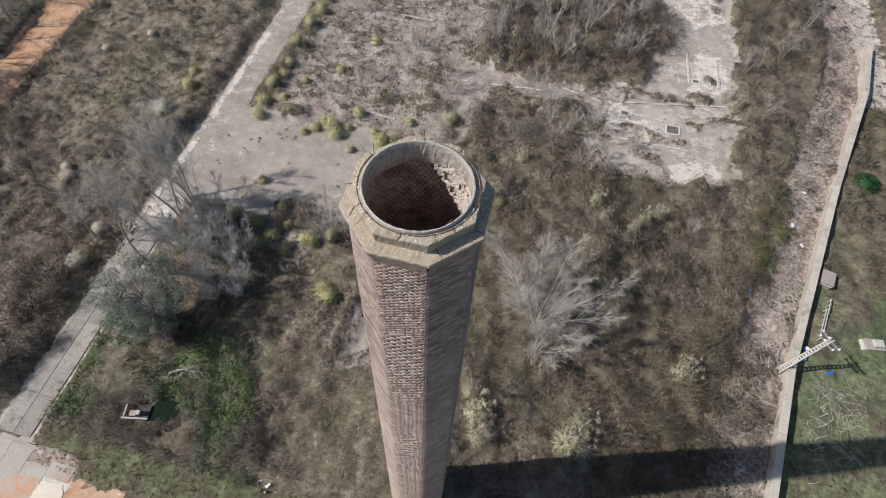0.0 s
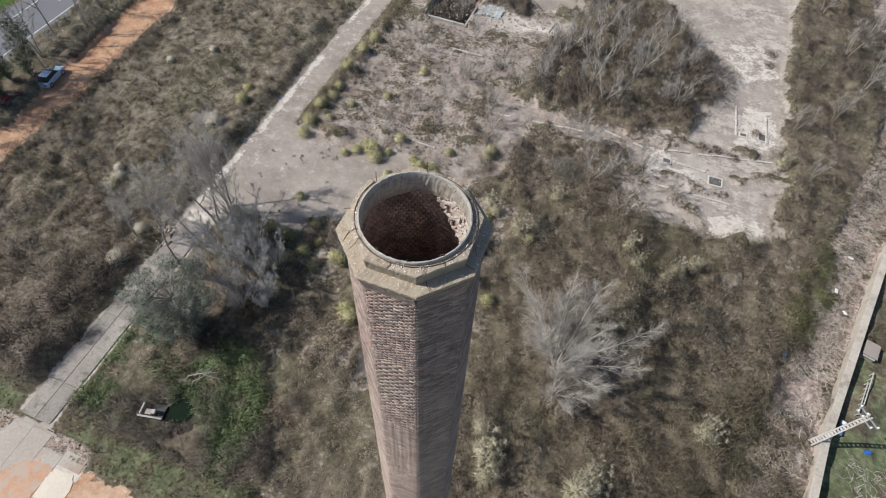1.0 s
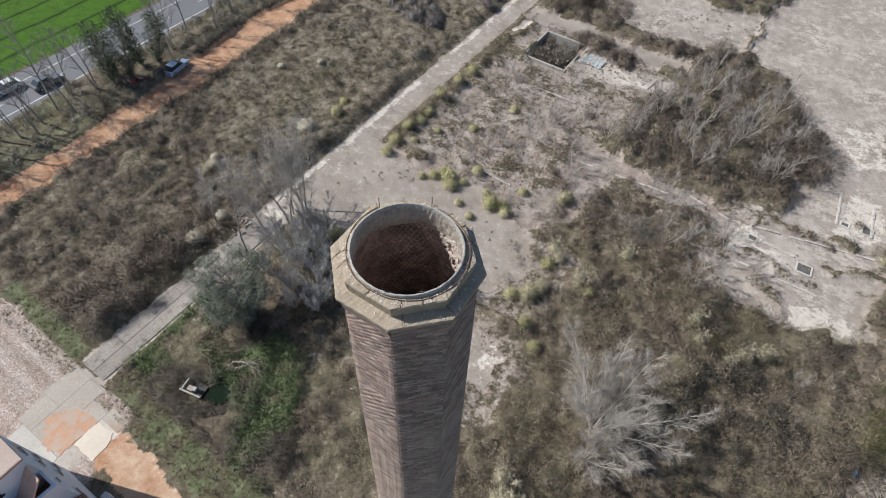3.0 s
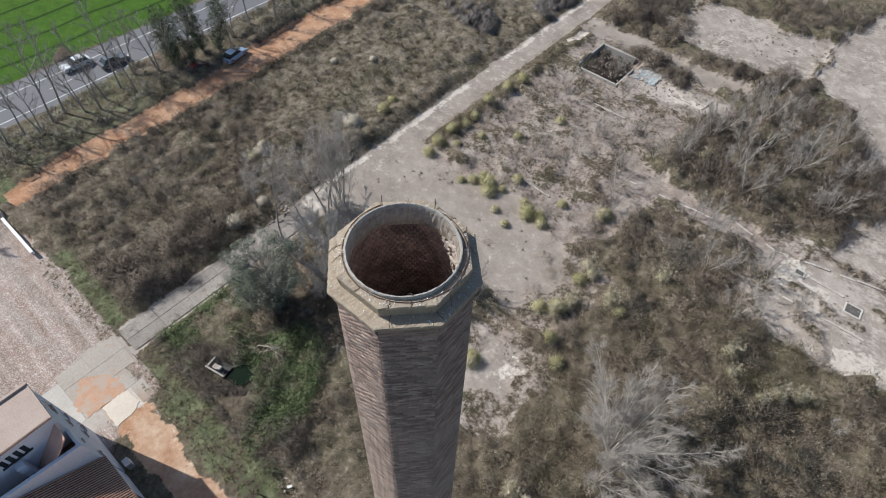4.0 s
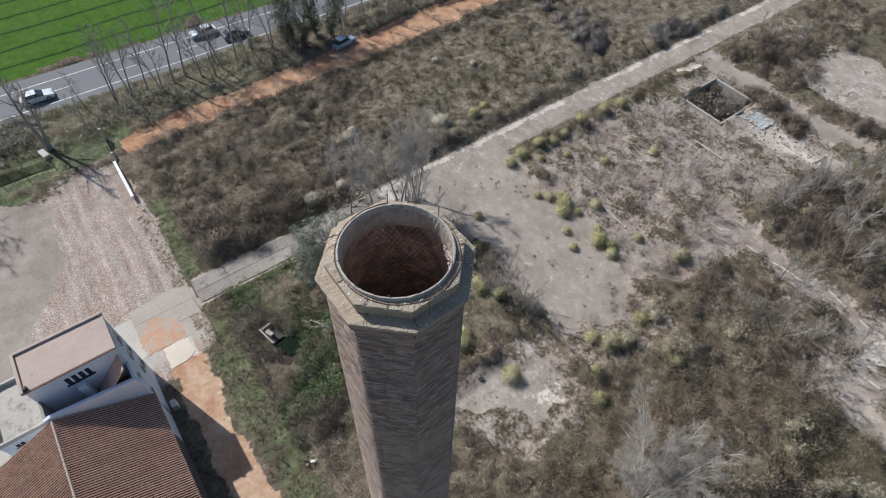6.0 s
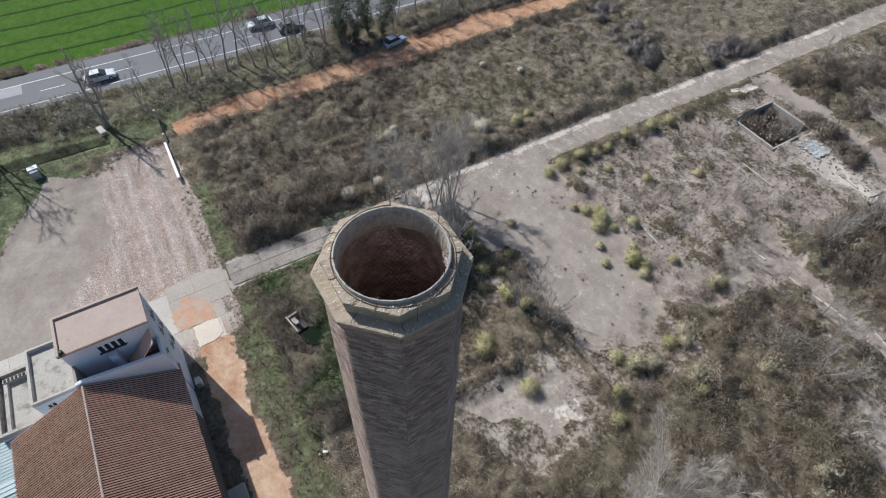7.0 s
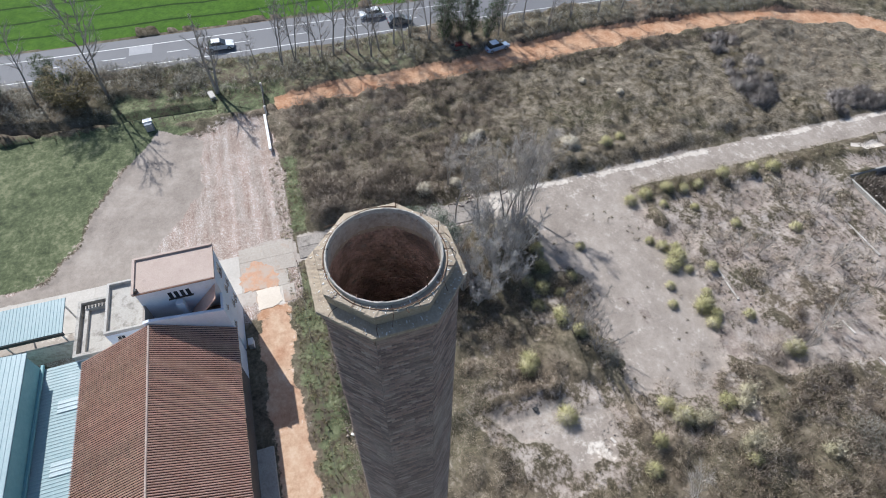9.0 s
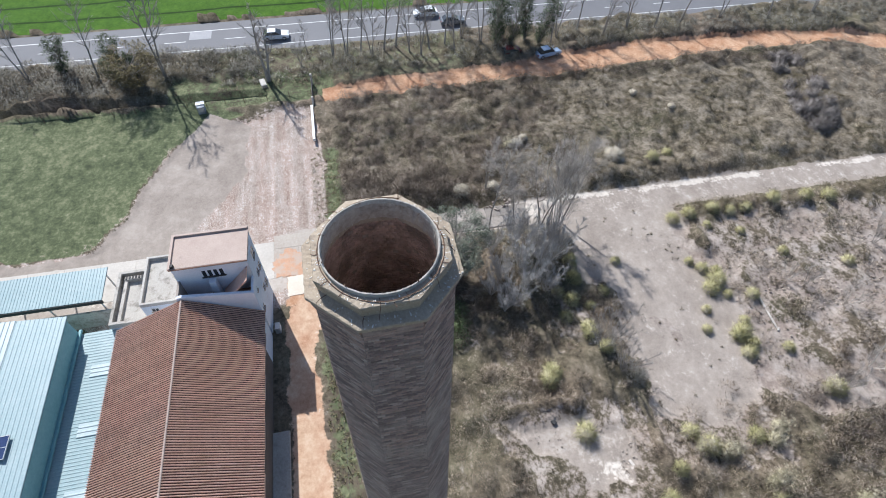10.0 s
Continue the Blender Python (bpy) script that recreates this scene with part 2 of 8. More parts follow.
def zones(px, py):
    """How much each kind of ground is there at points of the plan."""
    wx = px + 0.5 * (smooth_field(px, py, 1.2, 1) - 0.5) + 0.9 * (smooth_field(px, py, 3.5, 2) - 0.5)
    wy = py + 0.5 * (smooth_field(px, py, 1.2, 3) - 0.5) + 0.9 * (smooth_field(px, py, 3.5, 4) - 0.5)
    vx = wx + 2.2 * (smooth_field(px, py, 3.2, 14) - 0.5) + 1.3 * (smooth_field(px, py, 1.1, 15) - 0.5)
    vy = wy + 2.2 * (smooth_field(px, py, 3.2, 16) - 0.5) + 1.3 * (smooth_field(px, py, 1.1, 17) - 0.5)

    def patch(poly, soft=0.6):
        return sum(inside(vx + a, vy + b, poly).astype(float) for a, b in ((soft, 0), (-soft, 0), (0, soft), (0, -soft), (0, 0))) / 5

    ex, ey = px + 0.35 * (smooth_field(px, py, 0.9, 31) - 0.5) + 0.35 * (smooth_field(px, py, 4, 32) - 0.5), py

    def crisp(poly, soft=0.15):
        return sum(inside(ex + a, ey + b, poly).astype(float) for a, b in ((soft, 0), (-soft, 0), (0, 0))) / 3

    def hit(poly, soft=0.35):
        return sum(inside(wx + a, wy + b, poly).astype(float) for a, b in ((soft, 0), (-soft, 0), (0, soft), (0, -soft), (0, 0))) / 5

    z = {}
    z["clay"] = hit(DRIVE)
    z["orange"] = np.maximum.reduce([hit(LANE), hit([(-33.6, -10.2), (-27.6, -9.6), (-27.4, -6.4), (-31, -6.9), (-33.4, -7.4)]) * 0.9])
    z["gravel"] = hit(YARD, 1.6)
    worn = 0.55 + 0.75 * smooth_field(px, py, 2.4, 18) * (0.4 + 0.9 * smooth_field(px, py, 7, 19))
    z["dust"] = np.maximum.reduce([patch(PAD) * 0.78, crisp(box_poly(-37.9, -34.0, 19, 125)) * 1.6, patch(box_poly(-35, -31, 22, 38)), patch(SLAB, 0.9) * 1.15, patch(SLAB_N) * 0.95, patch(PATCH) * 1.1, patch(box_poly(-34, -4, 78.5, 82.5)) * 0.8, hit(box_poly(-20, 0, 69, 76)) * 0.6, hit([(-62, -20), (-58, -14), (-48, -15), (-40, -20), (-32, -14), (-29, -14), (-29, -80), (-37.7, -80), (-38.2, -31.8), (-43.2, -28.5), (-49, -26.5), (-55.4, -23.5)])])
    z["concrete"] = np.maximum.reduce([patch(PAD) * 0.25, patch(PATCH) * worn * 0.5, patch(SLAB) * worn * 0.55, patch(SLAB_N) * worn * 0.6, crisp(box_poly(-37.8, -34.1, -4, 24)), crisp(box_poly(-37.8, -34.1, 24, 125)) * 0.35, hit(box_poly(-37.5, -33.4, -11, -4.6)) * 1.5, hit(box_poly(-36.5, -29.5, -80, -9)) * 0.8,
                                       patch(box_poly(-19, 0, 70, 75.5)) * worn, hit(box_poly(45.0, 49.5, 62, 140)) * 0.6])
    strip = patch([(-10.5, 49.8), (3, 51), (14, 49.8), (20, 48), (20, 50.5), (14, 52.6), (3, 54.2), (-10, 53.8)])
    track = np.maximum(patch(box_poly(-34, -4, 78.5, 82.5)), patch([(-13, 38), (-10, 46), (-8, 52), (-4, 52), (-6, 44), (-9, 36)]))
    ruins = patch(box_poly(-31.2, -8, 39, 79)) * (0.26 + 0.62 * smooth_field(px, py, 2.5, 5))
    spots = (smooth_field(px, py, 5, 27) * 0.6 + smooth_field(px, py, 1.8, 28) * 0.4 - 0.42) * 1.3
    z["bare"] = np.maximum.reduce([strip * 0.9, track * 0.85, ruins, patch(PAD) * 0.95, np.clip(spots, 0, 0.5) * (px > -34) * ((py > 24) | (px < -12)) * (py > 0) * np.clip((4 - px) / 8, 0.25, 1) * (px < 26),
                                   patch(box_poly(8, 22, 40, 58)) * 0.5, patch(box_poly(-8, 12, 40, 52)) * 0.32, patch(box_poly(-26, -11, 36, 42)) * 0.7, patch([(-15, -2), (-14, 3), (-11, 8), (-4, 8), (-2, -2)]) * 0.2, patch([(-13, 9), (-12, 13), (-11, 23), (-1, 22), (-1, 12), (-5, 9)]) * 0.5,
                                   patch(box_poly(-42, -37.5, 8, 24)) * 0.3, patch([(-10, 24), (-8, 36), (-2, 36), (-3, 24)]) * 0.5])
    z["cement"] = np.maximum.reduce([patch([(18.6, 43.0), (21.8, 45.4), (25.8, 46.6), (26.6, 43.0), (21.0, 40.4)], 0.3) * 0.75, patch([(13, 50), (17, 50.4), (17, 51.6), (13, 51.6)], 0.2) * 0.8, patch([(23, 62), (26.6, 62.4), (26.6, 66), (24, 66)], 0.3) * 0.7, patch([(20, 72), (27, 74), (26, 84), (19, 82)], 0.5) * 0.5, patch([(-6.4, 17.5), (-4.6, 20.8), (-2.8, 20.6), (-4.2, 17.4)], 0.3) * 0.45, crisp(box_poly(-37.8, -36.9, 22, 110)) * (0.1 + 1.1 * smooth_field(px, py, 3, 29)),
                                     hit(box_poly(-37.6, -34.6, 14, 22)) * 0.5, patch(box_poly(11, 14, 48, 53), 0.3) * 0.7, patch(box_poly(22.5, 26.5, 57, 66), 0.3) * 0.55, hit([(-33.0, 72.9), (-33.2, 77.9), (-31.4, 78.8), (-31.2, 74.0)]) * 0.8, patch(box_poly(-13, -5, 70.5, 73)) * 0.7,
                                     crisp([(-31.2, -8.4), (-28.9, -8.3), (-29.1, -6.2), (-31.4, -6.3)]) * 1.7, hit(box_poly(-36.5, -31.0, -80, -11)) * 0.55, hit(box_poly(-28.5, 70, -7.0, -6.1)) * (0.1 + 0.3 * smooth_field(px, py, 1.5, 33))])
    z["field"] = (wx < -87.3).astype(float)
    z["meadow"] = hit(box_poly(-62.5, -38.2, 20, 112), 1.5) * (0.42 + 0.4 * smooth_field(px, py, 6, 41)) + hit(box_poly(-62.5, -38.2, -2, 20), 1.5) * (0.25 + 0.35 * smooth_field(px, py, 5, 42))
    z["meadow"] = np.maximum(z["meadow"], patch([(-62, 73), (-61, 92), (-50, 92), (-44, 78), (-46, 71)]) * 1.6)
    z["grass"] = np.maximum.reduce([hit(LAWN), hit(box_poly(-52, -37.8, -4.7, -2.4)) * 0.6, hit(box_poly(-28.5, 60, -6.1, -2.6)) * (0.3 + 0.4 * smooth_field(px, py, 2, 34)), hit(box_poly(-33, -28, -5.0, -2.6)) * 0.5, hit(box_poly(-77, -66, -20, 20)) * 0.4, hit(box_poly(-70, -62.5, -26, -2)) * 0.62,
                                    ((px > wall_x(py) + 0.3) & (py < 31 + 3 * smooth_field(px, py, 2.5, 44))).astype(float) * (0.12 + 0.55 * smooth_field(px, py, 5, 7) + 0.25 * smooth_field(px, py, 1.5, 46)), hit(box_poly(-34, -16, -3, 8)) * 0.25])
    cut = np.maximum.reduce([patch(q, 0.25) for q in ([(13, 47.4), (22, 47.8), (22, 49.6), (13, 49.2)], [(3, 54.6), (10.7, 53.4), (26, 57.2), (26, 58.4), (10.7, 54.8), (3, 56)], [(14, 44), (19, 43.5), (19, 45.2), (15, 45.6)], [(22, 52), (27, 53), (27, 54.4), (22, 53.2)],
                                                      [(-30, 36.5), (-24, 36.2), (-22, 38.5), (-30, 38.5)], [(-19, 29), (-16, 29.5), (-16.5, 31), (-19, 30.6)], [(-11, 12.2), (-9.4, 12.6), (-9.6, 16), (-11, 15.6)])])
    for key in ("dust", "concrete", "cement"):
        z[key] = z[key] * (1 - 0.75 * cut)
    z["debris"] = ((px > wall_x(py) - 5.5) & (px < wall_x(py)) & (py > -2)).astype(float) * (0.35 + 0.5 * smooth_field(px, py, 3, 8))
    return z


def steps(lo, hi, fine):
    core = np.arange(lo, hi + fine / 2, fine)
    out = np.cumsum(fine * 1.35 ** np.arange(1, 26))
    return np.concatenate([(lo - out)[::-1], core, hi + out])


def grid_mesh(name, xs, ys, height):
    """One sheet over the plan."""
    gx, gy = np.meshgrid(xs, ys)
    gz = height(gx, gy)
    nx, ny = len(xs), len(ys)
    me = bpy.data.meshes.new(name)
    i = (np.arange(ny - 1)[:, None] * nx + np.arange(nx - 1)[None]).ravel()
    quads = np.stack([i, i + 1, i + nx + 1, i + nx], 1)
    return fill(me, np.stack([gx, gy, gz], -1).reshape(-1, 3), quads), gx.ravel(), gy.ravel()


def fill(me, verts, faces):
    """Vertices and faces (all with as many corners) into a mesh. Rows of six: the place and the normal of the clump, which foliage takes on."""
    verts, faces = np.asarray(verts, np.float32), np.ascontiguousarray(faces, np.int32)
    normals = np.ascontiguousarray(verts[:, 3:]) if verts.shape[1] == 6 else None
    verts = np.ascontiguousarray(verts[:, :3])
    if normals is not None:
        a, b, c = (verts[faces[:, k]] for k in range(3))
        away = np.einsum("ij,ij->i", np.cross(b - a, c - a), normals[faces[:, 0]]) < 0
        faces[away] = faces[away][:, ::-1]
    me.vertices.add(len(verts))
    me.vertices.foreach_set("co", verts.ravel())
    n, k = faces.shape
    me.loops.add(n * k)
    me.loops.foreach_set("vertex_index", faces.ravel())
    me.polygons.add(n)
    me.polygons.foreach_set("loop_start", np.arange(0, n * k, k, dtype=np.int32))
    me.update(calc_edges=True)
    if normals is not None:
        me.attributes.new("custom_normal", "FLOAT_VECTOR", "POINT").data.foreach_set("vector", normals.ravel())
    return me


def relief(px, py):
    h = 0.25 * (smooth_field(px, py, 6, 11) - 0.5) + 0.12 * (smooth_field(px, py, 1.6, 12) - 0.5)
    z = zones(px, py)
    hard = np.clip(np.maximum.reduce([z["orange"], z["clay"], z["gravel"], z["concrete"], z["dust"], z["cement"]]), 0, 1)
    soft = np.clip(1 - np.maximum.reduce([hard, z["bare"], z["grass"], z["field"], z["debris"] * 0.7]) * 1.4, 0, 1)
    h = h * (1 - 0.85 * hard) - 0.03
    lumps = np.abs(smooth_field(px, py, 2.3, 22) - 0.5) * 1.3 + smooth_field(px, py, 1.05, 23) * 0.45 + smooth_field(px, py, 5.5, 24) ** 2 * 1.3
    verge = np.where(py > -5, np.clip((np.abs(px + 35.95) - 2.0) / 1.8, 0, 1), 1.0)
    verge = verge * np.where((py < -2.4) & (px > -29.5), 0.0, 1.0)
    h = h + soft * lumps * verge
    far = np.clip((np.hypot(px, py) - 140) / 200, 0, 1)
    flat = ((px < -76.5) & (px > -87.2)) | ((px > -37.8) & (px < -34.1) & (py > -4.8) & (py < 20))
    paved = (px > -38.2) & (px < -27.6) & (py > -46) & (py < -4.2)
    h = np.where(paved, 0.0, h)
    h = np.where(flat & ~paved, -0.08, np.where(paved, 0.0, h * (1 - far) - 0.02 * far))
    pit = inside(px, py, box_poly(-27.4, -20.5, 68.1, 76.4))
    h = np.where(pit, -1.3 + 0.3 * smooth_field(px, py, 2, 13), h)
    h = np.where(np.hypot(px + 24.0, py - 1.1) < 2.3, np.minimum(h, 0.05), h)
    h = np.where(inside(px, py, box_poly(-100, -64.6, -90, -12)) & (px > -66.2), -0.7, h)   # ditch
    return h


ground_mesh, gpx, gpy = grid_mesh("ground", steps(-100, 56, 0.48), steps(-50, 122, 0.48), relief)
for key, value in zones(gpx, gpy).items():
    ground_mesh.attributes.new(key, "FLOAT", "POINT").data.foreach_set("value", value.astype(np.float32))
ground_mesh.polygons.foreach_set("use_smooth", np.ones(len(ground_mesh.polygons), bool))


def ground_material():
    m, t, b = nodes_of("ground_cover")
    p = place_of(t)
    fine, mid, broad = noise_node(t, 2.6, 6, 0.66, p), noise_node(t, 0.7, 7, 0.68, p), noise_node(t, 0.09, 5, 0.6, p)
    grain = noise_node(t, 11, 4, 0.6, p)
    speck = calc(t, "ADD", calc(t, "ADD", calc(t, "MULTIPLY", fine, 0.42), calc(t, "MULTIPLY", mid, 0.6)), calc(t, "MULTIPLY", grain, 0.10))
    speck = calc(t, "SUBTRACT", calc(t, "MULTIPLY", speck, 1.25), 0.2)

    def part_of(name, ragged=0.9):
        a = t.nodes.new("ShaderNodeAttribute")
        a.attribute_name = name
        k = calc(t, "ADD", a.outputs["Fac"], calc(t, "MULTIPLY", calc(t, "SUBTRACT", speck, 0.5), ragged * 2))
        return ramp(t, k, [(0.38, (0, 0, 0)), (0.62, (1, 1, 1))])

    scrub = mix(t, ramp(t, broad, [(0.35, (0, 0, 0)), (0.65, (1, 1, 1))]), ramp(t, speck, [(0.34, (0.055, 0.044, 0.033)), (0.5, (0.145, 0.114, 0.084)), (0.66, (0.24, 0.196, 0.15))]),
                ramp(t, speck, [(0.34, (0.05, 0.046, 0.028)), (0.5, (0.108, 0.097, 0.06)), (0.66, (0.19, 0.168, 0.118))]))
    bare = mix(t, ramp(t, noise_node(t, 0.22, 5, 0.65, p), [(0.4, (0, 0, 0)), (0.6, (1, 1, 1))]), ramp(t, speck, [(0.3, (0.15, 0.118, 0.098)), (0.5, (0.265, 0.215, 0.181)), (0.68, (0.39, 0.333, 0.288))]), ramp(t, speck, [(0.3, (0.19, 0.155, 0.13)), (0.5, (0.315, 0.27, 0.233)), (0.68, (0.44, 0.392, 0.345))]))
    debris = ramp(t, fine, [(0.3, (0.12, 0.09, 0.07)), (0.5, (0.27, 0.21, 0.18)), (0.7, (0.5, 0.43, 0.39))])
    orange = mix(t, ramp(t, noise_node(t, 0.25, 5, 0.6, p), [(0.4, (0, 0, 0)), (0.6, (1, 1, 1))]), ramp(t, speck, [(0.3, (0.27, 0.135, 0.075)), (0.5, (0.41, 0.225, 0.13)), (0.7, (0.52, 0.34, 0.22))]), ramp(t, speck, [(0.3, (0.33, 0.185, 0.105)), (0.5, (0.47, 0.29, 0.18)), (0.7, (0.57, 0.41, 0.285))]))
    clay = mix(t, ramp(t, noise_node(t, 0.3, 5, 0.6, p), [(0.4, (0, 0, 0)), (0.6, (1, 1, 1))]), ramp(t, speck, [(0.3, (0.32, 0.175, 0.105)), (0.5, (0.45, 0.27, 0.172)), (0.7, (0.56, 0.385, 0.265))]), ramp(t, speck, [(0.3, (0.39, 0.245, 0.155)), (0.5, (0.52, 0.36, 0.245)), (0.7, (0.61, 0.47, 0.345))]))
    stones = t.nodes.new("ShaderNodeTexVoronoi")
    stones.inputs["Scale"].default_value = 11.5
    link(t, p, stones.inputs["Vector"])
    tone = t.nodes.new("ShaderNodeSeparateColor")
    link(t, stones.outputs["Color"], tone.inputs["Color"])
    rut = t.nodes.new("ShaderNodeMapping")
    rut.inputs["Scale"].default_value = (0.06, 0.7, 1)
    link(t, p, rut.inputs["Vector"])
    rows = noise_node(t, 1.0, 4, 0.6, rut.outputs["Vector"])
    gravel = mix(t, ramp(t, calc(t, "ADD", calc(t, "MULTIPLY", rows, 0.6), calc(t, "MULTIPLY", mid, 0.4)), [(0.42, (0, 0, 0)), (0.58, (1, 1, 1))]), ramp(t, tone.outputs["Red"], [(0.0, (0.25, 0.18, 0.145)), (0.55, (0.37, 0.285, 0.24)), (0.85, (0.43, 0.37, 0.33)), (1.0, (0.58, 0.54, 0.50))]),
                 ramp(t, tone.outputs["Red"], [(0.0, (0.24, 0.195, 0.163)), (0.6, (0.35, 0.30, 0.26)), (1.0, (0.50, 0.45, 0.41))]))
    rut2 = t.nodes.new("ShaderNodeMapping")
    rut2.inputs["Scale"].default_value, rut2.inputs["Rotation"].default_value = (0.10, 1.1, 1), (0, 0, radians(-9))
    link(t, p, rut2.inputs["Vector"])
    gravel = mix(t, 1.0, gravel, ramp(t, calc(t, "ADD", calc(t, "MULTIPLY", noise_node(t, 1.0, 5, 0.65, rut2.outputs["Vector"]), 0.6), calc(t, "MULTIPLY", noise_node(t, 0.5, 6, 0.7, p), 0.4)), [(0.36, (0.74, 0.68, 0.64)), (0.5, (1.0, 0.985, 0.97)), (0.64, (1.3, 1.32, 1.35))]), "MULTIPLY")
    concrete = mix(t, ramp(t, mid, [(0.36, (0, 0, 0)), (0.68, (1, 1, 1))]), ramp(t, speck, [(0.28, (0.305, 0.258, 0.217)), (0.5, (0.385, 0.336, 0.29)), (0.7, (0.455, 0.408, 0.36))]),
                   ramp(t, speck, [(0.3, (0.365, 0.316, 0.268)), (0.7, (0.48, 0.43, 0.378))]))
    concrete = mix(t, 1.0, concrete, ramp(t, noise_node(t, 0.11, 7, 0.6, p), [(0.35, (0.80, 0.785, 0.775)), (0.5, (1.0, 1.0, 1.0)), (0.65, (1.16, 1.16, 1.16))]), "MULTIPLY")
    cement = ramp(t, speck, [(0.3, (0.40, 0.35, 0.295)), (0.5, (0.54, 0.485, 0.42)), (0.7, (0.66, 0.605, 0.535))])
    smudge = noise_node(t, 0.21, 8, 0.66, p)
    dust = mix(t, ramp(t, grain, [(0.35, (0, 0, 0)), (0.65, (0.25, 0.25, 0.25))]), ramp(t, calc(t, "ADD", calc(t, "MULTIPLY", smudge, 0.6), calc(t, "MULTIPLY", speck, 0.4)), [(0.34, (0.19, 0.157, 0.13)), (0.5, (0.295, 0.25, 0.21)), (0.66, (0.41, 0.356, 0.305))]), (0.43, 0.39, 0.352))
    meadow = ramp(t, speck, [(0.33, (0.065, 0.052, 0.037)), (0.5, (0.145, 0.122, 0.09)), (0.66, (0.26, 0.225, 0.175))])
    grass = ramp(t, calc(t, "ADD", calc(t, "MULTIPLY", speck, 0.75), calc(t, "MULTIPLY", broad, 0.25)), [(0.36, (0.046, 0.055, 0.03)), (0.5, (0.10, 0.118, 0.06)), (0.63, (0.21, 0.215, 0.125))])
    wave = t.nodes.new("ShaderNodeTexWave")
    wave.wave_profile, wave.bands_direction = "SIN", "X"
    wave.inputs["Scale"].default_value, wave.inputs["Distortion"].default_value, wave.inputs["Detail"].default_value = 0.062, 1.6, 3
    wave.inputs["Detail Scale"].default_value = 0.25
    link(t, p, wave.inputs["Vector"])
    tram = ramp(t, wave.outputs["Fac"], [(0.0, (0.3, 0.35, 0.3)), (0.025, (0.45, 0.5, 0.45)), (0.05, (1, 1, 1)), (0.11, (1, 1, 1)), (0.13, (0.6, 0.65, 0.6)), (0.16, (1, 1, 1))])
    field = mix(t, 1.0, ramp(t, speck, [(0.3, (0.031, 0.08, 0.006)), (0.7, (0.075, 0.153, 0.013))]), tram, "MULTIPLY")
    col = scrub
    for name, c, ragged in (("meadow", meadow, 1.2), ("debris", debris, 1.0), ("bare", bare, 1.0), ("grass", grass, 1.0), ("gravel", gravel, 0.9), ("dust", dust, 0.65), ("concrete", concrete, 1.0), ("orange", orange, 0.8), ("clay", clay, 0.9), ("cement", cement, 1.0), ("field", field, 0.2)):
        col = mix(t, part_of(name, ragged), col, c)
    link(t, col, b.inputs["Base Color"])
    b.inputs["Roughness"].default_value = 0.95
    b.inputs["Specular IOR Level"].default_value = 0.2
    bump(t, b, fine, 0.4, 0.06)
    return m


ground_mesh.materials.append(ground_material())
ground = tagged(new("ground", ground_mesh), "scrubby waste ground with bare soil, concrete and grass", "ground", kind="structure")


# ---- building blocks ----
def mesh_of(name, bm):
    me = bpy.data.meshes.new(name)
    bm.to_mesh(me)
    bm.free()
    return me


def thing(name, label, category, m=None, group="", kind=""):
    ob = tagged(new(name), label, category, group, kind)
    ob.empty_display_size = 0.2
    if m is not None:
        ob.matrix_world = m
    return ob


def part(name, data, material, parent, label="", m=None):
    """A bmesh or mesh as one object under a thing or a part."""
    me = mesh_of(name, data) if isinstance(data, bmesh.types.BMesh) else data
    if material is not None and not me.materials:
        me.materials.append(material)
    ob = new(name, me)
    ob.parent = parent
    if m is not None:
        ob.matrix_basis = m
    if label:
        ob["label"] = label
    return ob


def solid(name, data, material, label, category, group="", kind="", m=None):
    """A top-level thing that is one mesh."""
    me = mesh_of(name, data) if isinstance(data, bmesh.types.BMesh) else data
    if not me.materials:
        me.materials.append(material)
    ob = tagged(new(name, me), label, category, group, kind)
    if m is not None:
        ob.matrix_world = m
    return ob


def add_box(bm, x0, x1, y0, y1, z0, z1, bevel=0.0, m=None):
    made = bmesh.ops.create_cube(bm, size=1, matrix=Matrix.Translation(((x0 + x1) / 2, (y0 + y1) / 2, (z0 + z1) / 2)) @ Matrix.Diagonal((x1 - x0, y1 - y0, z1 - z0, 1)))
    if bevel:
        edges = list({e for v in made["verts"] for e in v.link_edges})
        made = bmesh.ops.bevel(bm, geom=edges, offset=bevel, segments=1, affect="EDGES")
    if m is not None:
        bmesh.ops.transform(bm, matrix=m, verts=list({v for v in made["verts"]}))
    return bm


def boxes(*rows, bevel=0.0):
    bm = bmesh.new()
    for r in rows:
        add_box(bm, *r, bevel=bevel)
    return bm


def prism(bm, poly, y0, y1):
    """A solid whose outline (x, z) runs along y."""
    a = [bm.verts.new((x, y0, z)) for x, z in poly]
    b = [bm.verts.new((x, y1, z)) for x, z in poly]
    bm.faces.new(a), bm.faces.new(b[::-1])
    for i in range(len(poly)):
        bm.faces.new((a[i - 1], b[i - 1], b[i], a[i]))
    bmesh.ops.recalc_face_normals(bm, faces=bm.faces)
    return bm


